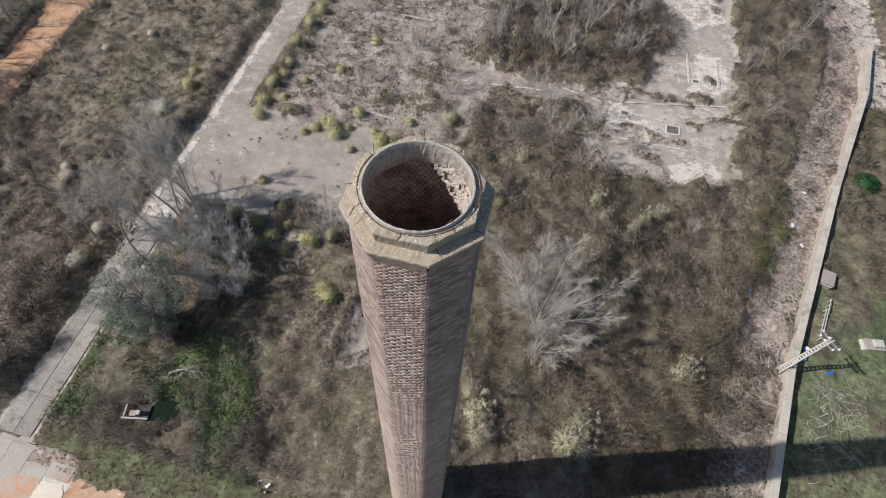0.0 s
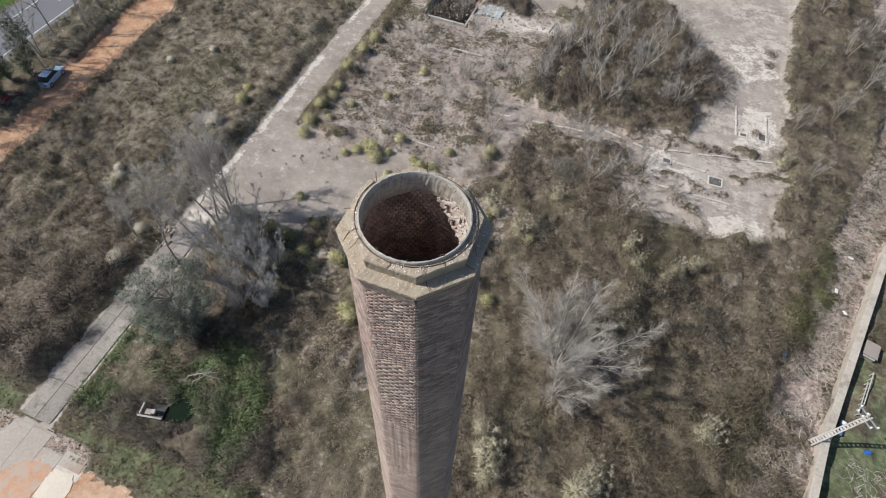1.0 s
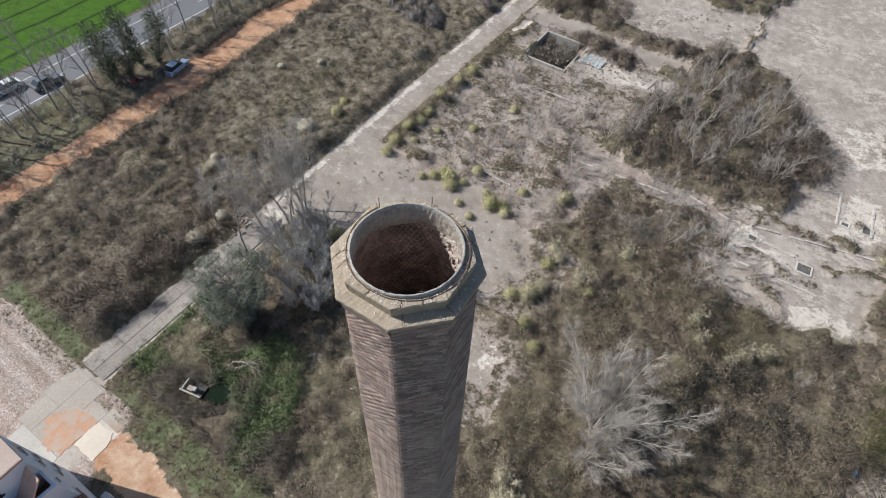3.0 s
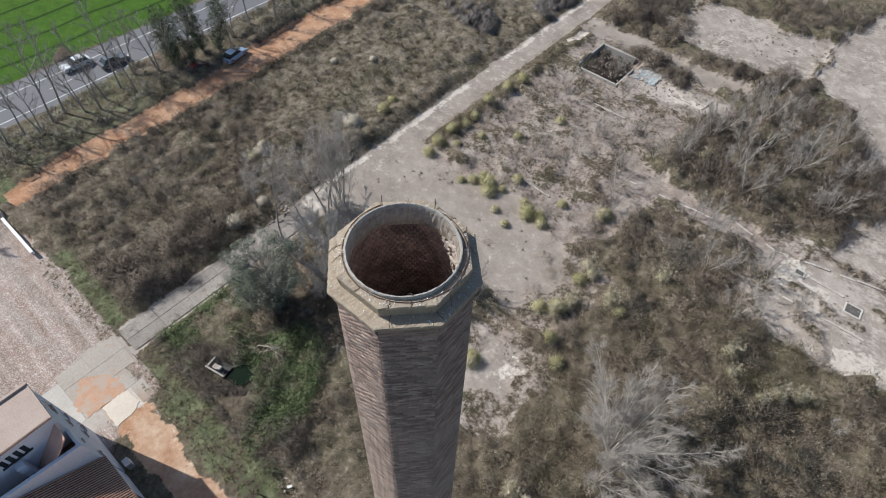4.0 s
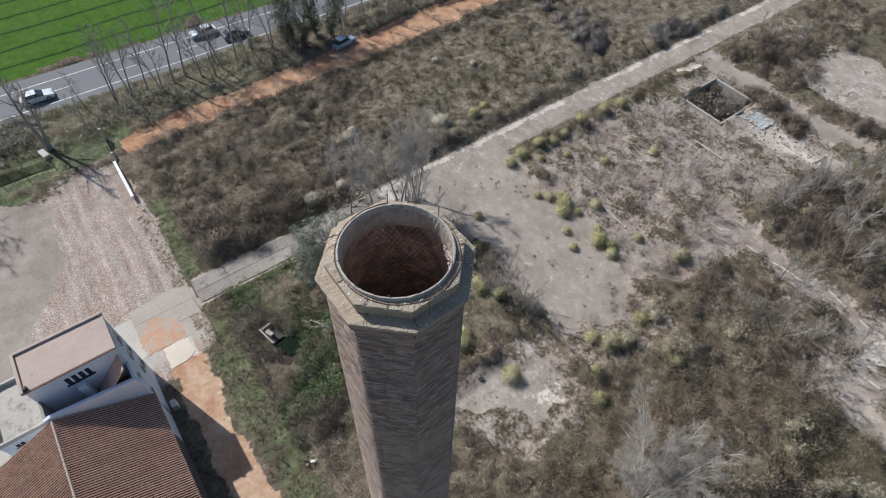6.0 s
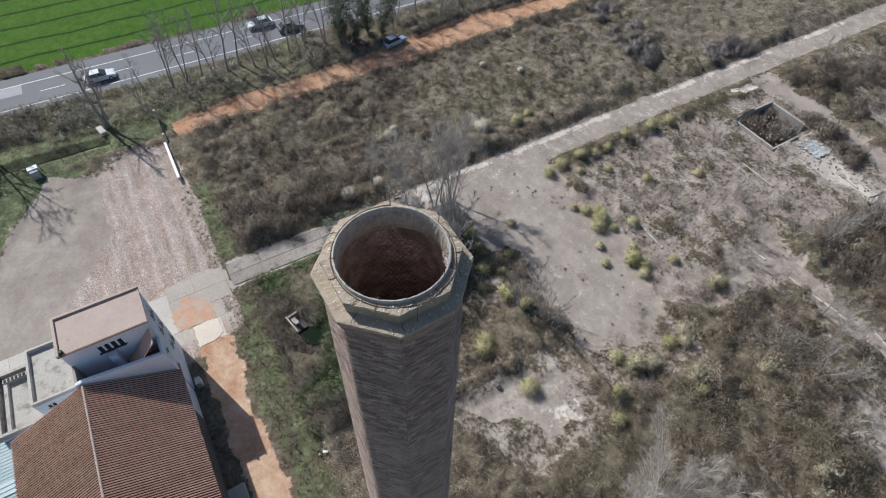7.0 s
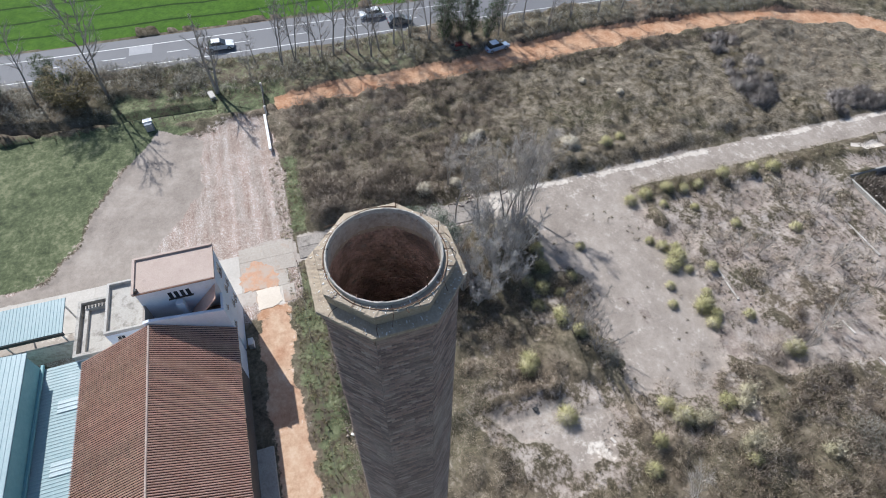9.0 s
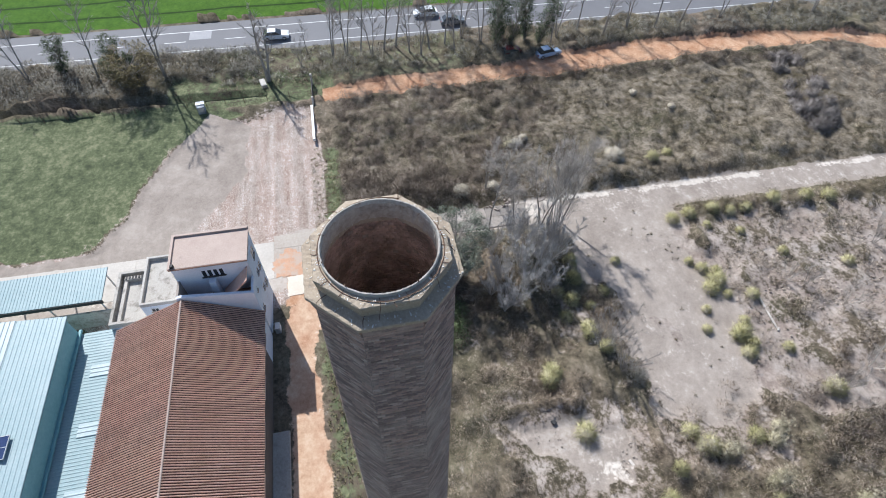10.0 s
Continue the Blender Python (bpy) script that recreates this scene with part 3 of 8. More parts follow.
def tube(bm, pts, radii, sides=5, caps=True):
    """A tapered tube through points."""
    rings = []
    for i, (p, r) in enumerate(zip(pts, radii)):
        way = (pts[min(i + 1, len(pts) - 1)] - pts[max(i - 1, 0)]).normalized()
        side = way.orthogonal().normalized()
        up = way.cross(side)
        rings.append([bm.verts.new(p + r * (math.cos(a) * side + math.sin(a) * up)) for a in (2 * math.pi * k / sides for k in range(sides))])
    for a, b in zip(rings, rings[1:]):
        for k in range(sides):
            bm.faces.new((a[k - 1], a[k], b[k], b[k - 1]))
    if caps:
        bm.faces.new(rings[0][::-1]), bm.faces.new(rings[-1])
    return bm

# ---- the chimney ----
PHASE = radians(-66.6)
SHAFT_TOP, CAP_Z = 42.84, 42.985


def shaft_radius(z):
    return 1.26 + (SHAFT_TOP - z) * 0.0212


def octagon(a):
    """How far the edge of an octagon of corner radius 1 lies from its middle, at an angle."""
    k = (a - PHASE) % (math.pi / 4) - math.pi / 8
    return math.cos(math.pi / 8) / math.cos(k)


def ring_solid(profile, seg=96, wobble=0.0, seed=0):
    """A closed ring round the axis. Profile rows: corner radius, height, how far it is octagonal (1) or round (0)."""
    rnd = random.Random(seed)
    bm = bmesh.new()
    rings = []
    for r, z, eight in profile:
        ring = []
        for i in range(seg):
            a = PHASE + 2 * math.pi * i / seg
            rr = r * (octagon(a) * eight + (1 - eight)) + rnd.uniform(-wobble, wobble)
            ring.append(bm.verts.new((rr * math.cos(a), rr * math.sin(a), z + rnd.uniform(-wobble, wobble))))
        rings.append(ring)
    for a, b in zip(rings, rings[1:] + rings[:1]):
        for i in range(seg):
            bm.faces.new((a[i - 1], a[i], b[i], b[i - 1]))
    bmesh.ops.recalc_face_normals(bm, faces=bm.faces)
    return bm


def quads_of_boxes(frames, with_back=False):
    """Many small blocks in one go: rows of centre, right, out, up half-vectors."""
    c, r, o, u = (np.array(v) for v in zip(*frames))
    sign = [(-1, -1, -1), (1, -1, -1), (1, 1, -1), (-1, 1, -1), (-1, -1, 1), (1, -1, 1), (1, 1, 1), (-1, 1, 1)]
    verts = np.stack([c + r * a + o * b + u * d for a, b, d in sign], 1).reshape(-1, 3)
    faces = np.array([(0, 3, 2, 1), (4, 5, 6, 7), (3, 7, 6, 2), (0, 4, 7, 3), (1, 2, 6, 5)] + ([(0, 1, 5, 4)] if with_back else []))
    n = len(c)
    return verts, (faces[None] + 8 * np.arange(n)[:, None, None]).reshape(-1, 4)


COLLAR = surface("sooty_render", (0.26, 0.215, 0.175), (0.50, 0.44, 0.37), 12, 2.0, stain=(0.17, 0.12, 0.09), stain_size=3.5, stain_at=0.6, depth=0.008)
chimney = thing("chimney", "tall octagonal brick factory chimney with a worn mortar cap", "chimney")
core = ring_solid([(shaft_radius(0) - 0.001, -0.5, 1), (shaft_radius(0) - 0.001, 0, 1), (shaft_radius(20) - 0.001, 20, 1), (shaft_radius(SHAFT_TOP) - 0.001, SHAFT_TOP, 1),
                   (1.006, SHAFT_TOP, 0), (1.006, 30, 0), (1.1, 10, 0), (1.1, -0.5, 0)], 64)
part("shaft", core, MORTAR, chimney)
part("flue_floor", boxes((-0.9, 0.9, -0.9, 0.9, 0.0, 0.3)), MORTAR, chimney)


def shaft_bricks():
    """Running bond on the eight faces: rows of centre and half-vectors, from the top course down."""
    rnd = random.Random(5)
    z, n = SHAFT_TOP - 0.03, 0
    while z > 0.05:
        course, brick_long, joint = (0.06, 0.215, 0.005) if z > 39.5 else (0.11, 0.26, 0.006) if z > 30 else (0.2, 0.42, 0.007)
        r = shaft_radius(z) * math.cos(math.pi / 8)
        side = 2 * r * math.tan(math.pi / 8)
        if n < 5:
            r += 0.016 * (5 - n)       # corbelled courses under the cap
        for f in range(8):
            a = PHASE + math.pi / 8 + f * math.pi / 4
            out, right = Vector((math.cos(a), math.sin(a), 0)), Vector((-math.sin(a), math.cos(a), 0))
            count = max(2, round(side / brick_long))
            w = side / count
            shift = (0.27 if n % 2 else 0.73) + rnd.uniform(-0.12, 0.12)
            cuts = [-side / 2] + [-side / 2 + w * (k + shift) for k in range(count)] + [side / 2]
            for s, e in zip(cuts, cuts[1:]):
                rough = 1.0 if z > 39.5 else 0.2
                push = rnd.uniform(-0.004, 0.004) * rough - (0.0075 if z <= 39.5 else 0.0035)
                half = max(0.01, (e - s) / 2 - 0.005)
                lean = rnd.uniform(-0.02, 0.02) * rough
                yield (out * (r + push - 0.016) + right * ((s + e) / 2) + Vector((0, 0, z + rnd.uniform(-0.002, 0.002))), (right + out * lean) * half, out * 0.025, Vector((0, 0, course / 2 - joint)))
        z -= course
        n += 1


every = list(shaft_bricks())
single, rest = every[:296], every[296:]
verts, faces = quads_of_boxes(rest)
bricks = part("brickwork", fill(bpy.data.meshes.new("brickwork"), verts, faces), BRICK, chimney)
bricks["kind"] = "stuff"


def flue_bricks():
    rnd = random.Random(6)
    z, n = 42.95, 0
    while z > 34.5:
        count = 58
        for k in range(count):
            a = 2 * math.pi * (k + 0.5 * (n % 2)) / count
            # the broken place on the side away from the road, with bricks gone
            gone = 0.75 if (abs((a - radians(40) + math.pi) % (2 * math.pi) - math.pi) < 0.75 and z > 41.6) else 0.05
            if rnd.random() < gone * 0.55:
                continue
            out, right = Vector((math.cos(a), math.sin(a), 0)), Vector((-math.sin(a), math.cos(a), 0))
            yield (out * (1.033 + rnd.uniform(-0.004, 0.004)) + Vector((0, 0, z)), right * rnd.uniform(0.0535, 0.0555), -out * 0.035, Vector((0, 0, rnd.uniform(0.041, 0.0444))))
        z -= 0.09
        n += 1


verts, faces = quads_of_boxes(list(flue_bricks()))
inner = part("flue_brickwork", fill(bpy.data.meshes.new("flue_brickwork"), verts, faces), FLUE_BRICK, chimney)
inner["kind"] = "stuff"
part("lower_ledge", ring_solid([(1.20, 42.80, 1), (1.33, 42.84, 1), (1.375, 42.87, 1), (1.395, CAP_Z - 0.035, 1), (1.385, CAP_Z - 0.008, 1), (1.35, CAP_Z, 1), (1.15, 43.005, 1), (1.0, 43.01, 0.6), (1.0, 42.82, 0.6)], 160, 0.0055, 1), CAP, chimney, "sloping mortar ledge with chipped edges")
part("upper_tier", ring_solid([(1.15, 42.98, 1), (1.168, 43.10, 1), (1.198, 43.265, 1), (1.184, 43.29, 1), (1.09, 43.306, 0.7), (0.995, 43.312, 0.05), (0.96, 43.30, 0.0), (0.955, 42.98, 0.0), (1.0, 42.98, 0.4)], 160, 0.005, 2), CAP, chimney)
part("lip", ring_solid([(0.982, 43.28, 0), (0.984, 43.36, 0), (0.974, 43.386, 0), (0.952, 43.39, 0), (0.942, 43.36, 0), (0.94, 43.30, 0), (0.96, 43.27, 0)], 128, 0.004, 3), LIP, chimney, "pale round mortar lip")
part("flue_collar", ring_solid([(0.965, 43.305, 0), (0.938, 43.30, 0), (0.936, 43.1, 0), (0.945, 42.93, 0), (0.99, 42.90, 0), (0.99, 43.305, 0)], 128, 0.009, 4), COLLAR, chimney, "grey-brown rendered collar inside the flue")


def cap_details():
    """Bird lime on the ledges, a loose iron hoop round the tier and tie rods that cross it."""
    rnd = random.Random(21)
    frames = []
    for _ in range(210):
        a = rnd.random() * 2 * math.pi
        f = rnd.random()
        edge = octagon(a)
        if rnd.random() < 0.45:
            rr, z = edge * (1.19 + 0.19 * f), 43.004 - 0.02 * f
        else:
            rr, z = 1.0 + (edge * 1.17 - 1.0) * f, 43.318 - 0.026 * f
        o, s = Vector((math.cos(a), math.sin(a), 0)), Vector((-math.sin(a), math.cos(a), 0))
        big = 0.25 + 0.75 * rnd.random() ** 2
        turn = rnd.uniform(-0.5, 0.5)
        along = (o * math.cos(turn) + s * math.sin(turn)) * 0.026 * big - Vector((0, 0, 0.004 * big))
        across = (s * math.cos(turn) - o * math.sin(turn)) * 0.006 * (0.4 + big)
        frames.append((o * rr + Vector((0, 0, z + 0.003)), along, across, Vector((0, 0, 0.003))))
    v, f = quads_of_boxes(frames, True)
    part("bird_lime", fill(bpy.data.meshes.new("bird_lime"), v, f), surface("bird_lime", (0.6, 0.58, 0.54), (0.82, 0.81, 0.78), 30, 3, relief=0), chimney, "white bird droppings on the cap")["kind"] = "stuff"
    hoop = bmesh.new()
    pts = []
    for k in range(73):
        a = radians(-205 + 5 * k * 0.93)
        rr = 1.035 + 0.03 * math.sin(a * 1.5 + 1.0) + rnd.uniform(-0.004, 0.004)
        pts.append(Vector((rr * math.cos(a), rr * math.sin(a), 43.318 + 0.006 * math.sin(3 * a))))
    tube(hoop, pts, [0.009] * len(pts), 5)
    part("iron_hoop", hoop, RUST, chimney, "thin rusty iron hoop round the cap")
    for k in range(13):
        a = radians(-178 + 28 * k + rnd.uniform(-9, 9))
        o, s = Vector((math.cos(a), math.sin(a), 0)), Vector((-math.sin(a), math.cos(a), 0))
        e = octagon(a)
        pts = [o * 0.985 + Vector((0, 0, 43.325)), o * 1.05 + Vector((0, 0, 43.312)) + s * rnd.uniform(-0.02, 0.02), o * (e * 1.205) + Vector((0, 0, 43.29)) + s * rnd.uniform(-0.04, 0.04)]
        if rnd.random() < 0.5:
            pts.append(o * (e * 1.30) + Vector((0, 0, rnd.uniform(43.03, 43.15))) + s * rnd.uniform(-0.05, 0.05))
        bm = bmesh.new()
        tube(bm, pts, [0.0055] * len(pts), 5)
        part("iron_rod", bm, RUST, chimney, "rusty tie rod across the cap")


cap_details()


def broken_plaster():
    """The remains of the flue's plaster on its sunny side: thick, ragged and holed."""
    rnd = np.random.RandomState(12)
    bm = bmesh.new()
    na, nz = 60, 34
    a = np.radians(np.linspace(-42, 88, na + 1))
    z = np.linspace(43.06, 41.55, nz + 1)
    aa, zz = np.meshgrid(a, z, indexing="ij")
    r = 0.948 + 0.03 * (smooth_field(aa * 40, zz * 40, 6, 61) - 0.4) + 0.014 * (rnd.rand(na + 1, nz + 1) - 0.5)
    grid = [[[bm.verts.new(((r[i, k] + d) * math.cos(a[i]), (r[i, k] + d) * math.sin(a[i]), z[k])) for k in range(nz + 1)] for i in range(na + 1)] for d in (0.0, 0.045)]
    mid = 0.5 * (a[0] + a[-1])
    reach = 0.25 + 1.35 * (1 - np.abs(a - mid) / (a[-1] - mid)) ** 0.7
    holes = smooth_field(aa * 40, zz * 40, 5, 62) * 0.6 + smooth_field(aa * 40, zz * 40, 2, 63) * 0.4
    keep = lambda i, k: 0 <= i < na and 0 <= k < nz and (43.06 - z[k]) < reach[i] * (0.7 + 0.6 * holes[i, k]) and holes[i, k] + 0.25 * (43.06 - z[k]) / 1.5 < 0.72
    f, b = grid
    for i in range(na):
        for k in range(nz):
            if not keep(i, k):
                continue
            bm.faces.new((f[i][k], f[i][k + 1], f[i + 1][k + 1], f[i + 1][k]))
            for di, dk, p, q in ((-1, 0, (i, k), (i, k + 1)), (1, 0, (i + 1, k + 1), (i + 1, k)), (0, -1, (i + 1, k), (i, k)), (0, 1, (i, k + 1), (i + 1, k + 1))):
                if not keep(i + di, k + dk):
                    bm.faces.new((f[p[0]][p[1]], f[q[0]][q[1]], b[q[0]][q[1]], b[p[0]][p[1]]))
    bmesh.ops.delete(bm, geom=[v for v in bm.verts if not v.link_faces], context="VERTS")
    part("broken_plaster", bm, surface("flue_plaster", (0.42, 0.345, 0.29), (0.66, 0.58, 0.51), 14, 3.0, stain=(0.30, 0.20, 0.16), stain_size=5, stain_at=0.6, depth=0.02), chimney, "ragged pale plaster inside the flue")


broken_plaster()


def rod(pts, r=0.007):
    bm = bmesh.new()
    return tube(bm, [Vector(p) for p in pts], [r] * len(pts), 5)


def bent_iron():
    """Reinforcing rods that stick out of the cap: straight stubs and hooks."""
    for deg, radius, z, kind in ((-150, 1.12, 43.2, "hook"), (-172, 1.16, 43.18, "stub"), (155, 1.0, 43.35, "tall"), (128, 1.02, 43.34, "stub"), (100, 0.98, 43.37, "tall"), (62, 1.03, 43.32, "stub"), (30, 0.97, 43.37, "tall"),
                                (4, 1.05, 43.3, "stub"), (-42, 0.95, 43.37, "curl"), (-75, 0.96, 43.37, "post"), (-110, 0.95, 43.37, "curl"), (-58, 1.2, 43.04, "stub"), (-20, 1.22, 43.04, "stub")):
        a = radians(deg)
        o, s = Vector((math.cos(a), math.sin(a), 0)), Vector((-math.sin(a), math.cos(a), 0))
        p = o * radius + Vector((0, 0, z - 0.03))
        up = Vector((0, 0, 1))
        if kind == "hook":
            pts = [p - o * 0.05, p + up * 0.05, p + up * 0.09 + s * 0.1, p + up * 0.08 + s * 0.2 + o * 0.06, p + up * 0.03 + s * 0.26 + o * 0.12]
        elif kind == "curl":
            pts = [p, p + up * 0.05 - o * 0.02, p + up * 0.09 - o * 0.01 + s * 0.03, p + up * 0.1 + o * 0.03 + s * 0.06]
        elif kind == "tall":
            pts = [p, p + up * 0.14 + o * 0.02, p + up * 0.3 + o * 0.01]
        elif kind == "post":
            pts = [p, p + up * 0.06, p + up * 0.11 + s * 0.01]
        else:
            pts = [p - o * 0.14, p + o * 0.02 + up * 0.02, p + o * 0.12 + up * 0.015 + s * 0.03]
        part("iron_rod", rod(pts), RUST, chimney, "rusty bent reinforcing rod")


bent_iron()

# ---- road, path and walls ----
PATH_SLAB = surface("dirty_path_concrete", (0.20, 0.172, 0.147), (0.39, 0.35, 0.307), 5, 0.3, stain=(0.15, 0.128, 0.106), stain_size=0.8, stain_at=0.58, per_piece=0.2)
CEMENT = surface("pale_cement", (0.42, 0.39, 0.35), (0.64, 0.61, 0.56), 7, 0.6, stain=(0.28, 0.25, 0.22), stain_size=1.2, stain_at=0.62, per_piece=0.15)
STEEL = surface("galvanised_steel", (0.42, 0.43, 0.44), (0.58, 0.59, 0.6), 12, 1.0, rough=0.45, metal=0.6, relief=0.1)
DARK_IRON = surface("dark_iron", (0.03, 0.03, 0.03), (0.075, 0.07, 0.065), 20, 2, rough=0.7, metal=0.3)
WHITE_METAL = surface("white_painted_metal", (0.66, 0.66, 0.65), (0.8, 0.8, 0.78), 10, 1.5, rough=0.5, relief=0.1, stain=(0.4, 0.36, 0.3), stain_size=3, stain_at=0.7)
BLUE_PLASTIC = surface("blue_plastic", (0.02, 0.10, 0.42), (0.04, 0.17, 0.58), 6, 1, rough=0.4, relief=0.1)
RUBBLE = surface("broken_masonry", (0.28, 0.22, 0.18), (0.54, 0.47, 0.41), 6, 0.8, per_island=0.5)

road = solid("road", boxes((-86.4, -76.8, -400, 400, -0.4, 0.02)), ASPHALT, "two-lane grey asphalt country road with white lines", "road", kind="structure")
for x in (-84.05, -78.35):
    part("edge_line", boxes((x - 0.07, x + 0.07, -400, 400, 0.02, 0.026)), LINE, road)
dash = mesh_of("centre_dash", boxes((-0.06, 0.06, -1.7, 1.7, 0.0, 0.006)))
dash.materials.append(LINE)
for k in range(16):
    part("centre_dash", dash, None, road, m=pose(-81.15, -55 + 9.5 * k, 0.02))
PATCHED = surface("patched_asphalt", (0.27, 0.27, 0.28), (0.36, 0.36, 0.37), 14, 0.8, rough=0.8)
part("repair_patch", boxes((-83.9, -81.6, -24.4, -20.9, 0.02, 0.025)), PATCHED, road, "pale square repair in the asphalt")


def concrete_path():
    """The straight track, cast in bays with open joints where the concrete still shows."""
    bed = solid("path", boxes((-37.6, -34.3, -4.4, 21, -0.4, -0.05)), PATH_SLAB, "straight track of worn concrete slabs", "path", kind="structure")
    rnd = random.Random(3)
    y = -4.3
    while y < 17:
        n = rnd.uniform(3.4, 4.4)
        for x0, x1 in ((-37.55, -36.0), (-35.98, -34.35)):
            part("slab", boxes((x0, x1, y, y + n - 0.03, -0.1, 0.02 + rnd.uniform(-0.01, 0.015)), bevel=0.02), PATH_SLAB, bed)
        y += n
    return bed


concrete_path()


WALL_RENDER = surface("beige_wall_render", (0.35, 0.30, 0.245), (0.56, 0.50, 0.42), 5, 0.7, stain=(0.26, 0.22, 0.18), stain_size=0.8, stain_at=0.62, per_piece=0.12)


def concrete_apron():
    """Smooth cast bays in front of the house, stained with red earth, and one pale patch."""
    APRON = surface("smooth_beige_concrete", (0.33, 0.285, 0.237), (0.46, 0.41, 0.352), 4, 0.3, stain=(0.37, 0.27, 0.2), stain_size=0.4, stain_at=0.6, relief=0.15, depth=0.01, per_piece=0.06)
    YARD_SLAB = surface("pale_yard_concrete", (0.42, 0.38, 0.33), (0.56, 0.52, 0.465), 4, 0.3, stain=(0.36, 0.32, 0.27), stain_size=0.5, stain_at=0.62, relief=0.15, depth=0.01, per_piece=0.06)
    CREAM = surface("cream_concrete_patch", (0.56, 0.48, 0.38), (0.68, 0.60, 0.50), 5, 0.5, relief=0.15, depth=0.01)
    bed = solid("apron", boxes((-37.4, -28.3, -11.0, -4.75, -0.4, -0.02)), APRON, "pale beige concrete apron stained with red earth", "pavement", kind="structure")
    for x0, x1, y0, y1 in ((-37.45, -35.5, -8.2, -4.85), (-37.45, -35.5, -11.0, -8.22), (-35.48, -33.4, -8.2, -4.95), (-35.48, -33.4, -11.0, -8.22), (-33.38, -31.25, -7.6, -5.9), (-31.23, -28.95, -6.75, -5.45)):
        part("slab", boxes((x0, x1, y0, y1, -0.1, 0.03), bevel=0.006), APRON, bed)
    def sheet(name, ring, z, material, label, ragged, seed):
        """A thin layer with a ragged outline."""
        rnd = random.Random(seed)
        fine = []
        for (ax, ay), (bx, by) in zip(ring, ring[1:] + ring[:1]):
            fine += [(ax + (bx - ax) * k / 6 + rnd.uniform(-ragged, ragged), ay + (by - ay) * k / 6 + rnd.uniform(-ragged, ragged)) for k in range(6)]
        bm = bmesh.new()
        lo, hi = ([bm.verts.new((x, y, h)) for x, y in fine] for h in (0.0, z))
        bm.faces.new(hi)
        for i in range(len(fine)):
            bm.faces.new((lo[i - 1], lo[i], hi[i], hi[i - 1]))
        bmesh.ops.recalc_face_normals(bm, faces=bm.faces)
        part(name, bm, material, bed, label)

    EARTH = surface("red_earth", (0.40, 0.215, 0.125), (0.53, 0.325, 0.21), 5, 0.6, relief=0.3, stain=(0.42, 0.325, 0.255), stain_size=0.9, stain_at=0.5)
    sheet("earth_film", [(-35.4, -9.3), (-34.6, -8.0), (-33.0, -6.9), (-31.2, -7.3), (-31.2, -9.4), (-31.6, -10.9), (-33.3, -11.3), (-34.5, -10.4)], 0.037, EARTH, "film of red earth over the concrete", 0.24, 5)
    sheet("patch", [(-31.2, -7.1), (-29.3, -6.9), (-28.7, -7.8), (-28.6, -9.5), (-31.15, -9.5), (-31.3, -8.4)], 0.044, CREAM, "cream-coloured repair patch", 0.07, 9)
    for k in range(8):
        part("slab", boxes((-36.6, -31.3, -14.82 - 3.8 * k, -11.03 - 3.8 * k, -0.1, 0.03), bevel=0.015), YARD_SLAB, bed)


concrete_apron()


def garden_wall():
    wall = thing("wall_east", "long pale rendered garden wall with broad coping", "wall", kind="structure")
    for (ax, ay), (bx, by) in zip(WALL_LINE, WALL_LINE[1:]):
        length, ang = math.hypot(bx - ax, by - ay), math.degrees(math.atan2(by - ay, bx - ax))
        n = max(1, round(length / 3.2))
        for k in range(n):
            m = pose(ax, ay, 0, 0, 0, ang) @ pose(length * k / n, 0, 0)
            w = length / n
            part("wall_panel", boxes((0, w, -0.24, 0.24, -0.4, 1.6)), WALL_RENDER, wall, m=m)
            part("coping", boxes((0.01, w - 0.01, -0.37, 0.37, 1.6, 1.72), bevel=0.03), WALL_RENDER, wall, m=m)


garden_wall()


FOOTING = surface("dusty_footing", (0.40, 0.36, 0.315), (0.62, 0.575, 0.515), 7, 0.6, stain=(0.28, 0.245, 0.205), stain_size=1.2, stain_at=0.58, per_piece=0.2)


def kerb(ax, ay, bx, by, wide=0.27, high=0.12, label="low broken concrete footing among weeds"):
    """A low footing of the vanished halls, broken into lengths."""
    th = thing("footing", label, "footing", pose(ax, ay, 0, 0, 0, math.degrees(math.atan2(by - ay, bx - ax))), group="footings of the old halls")
    rnd = random.Random(int(ax * 31 + by * 17))
    length, x = math.hypot(bx - ax, by - ay), 0.0
    while x < length - 0.3:
        n = min(length - x, rnd.uniform(0.9, 2.2))
        if rnd.random() > 0.2:
            part("length", boxes((x, x + n - 0.05, -wide / 2 + rnd.uniform(-0.04, 0.04), wide / 2, -0.15, high + rnd.uniform(-0.05, 0.05)), bevel=0.03), FOOTING, th)
        x += n


for row in ((-27.6, 39.3, -27.4, 44.9), (-31.2, 45.0, -27.8, 44.7), (-31.4, 47.4, -31.3, 55.7), (-31.3, 57, -31.4, 66), (-24, 42, -15, 41.6), (-19, 44.5, -12, 44.2), (-17, 50, -10, 49.8), (4.9, 53.8, 10.7, 52.7), (10.7, 52.9, 26.7, 56.7), (13.1, 46.8, 21.9, 47.1), (14.7, 51.6, 18.5, 51.5),
            (21.2, 67.6, 21.9, 56.9), (25.4, 65.4, 25.7, 59.8), (-9.5, 51.0, 3, 52.6), (-14.5, 72.2, -8, 72.0), (-8, 72, -7.6, 75.2), (-22, 62, -13, 62.2), (-5.4, 20.4, -3.4, 21.2), (1.7, 104.8, 1.9, 89.4), (1.9, 89.4, 8.3, 89.0)):
    kerb(*row)


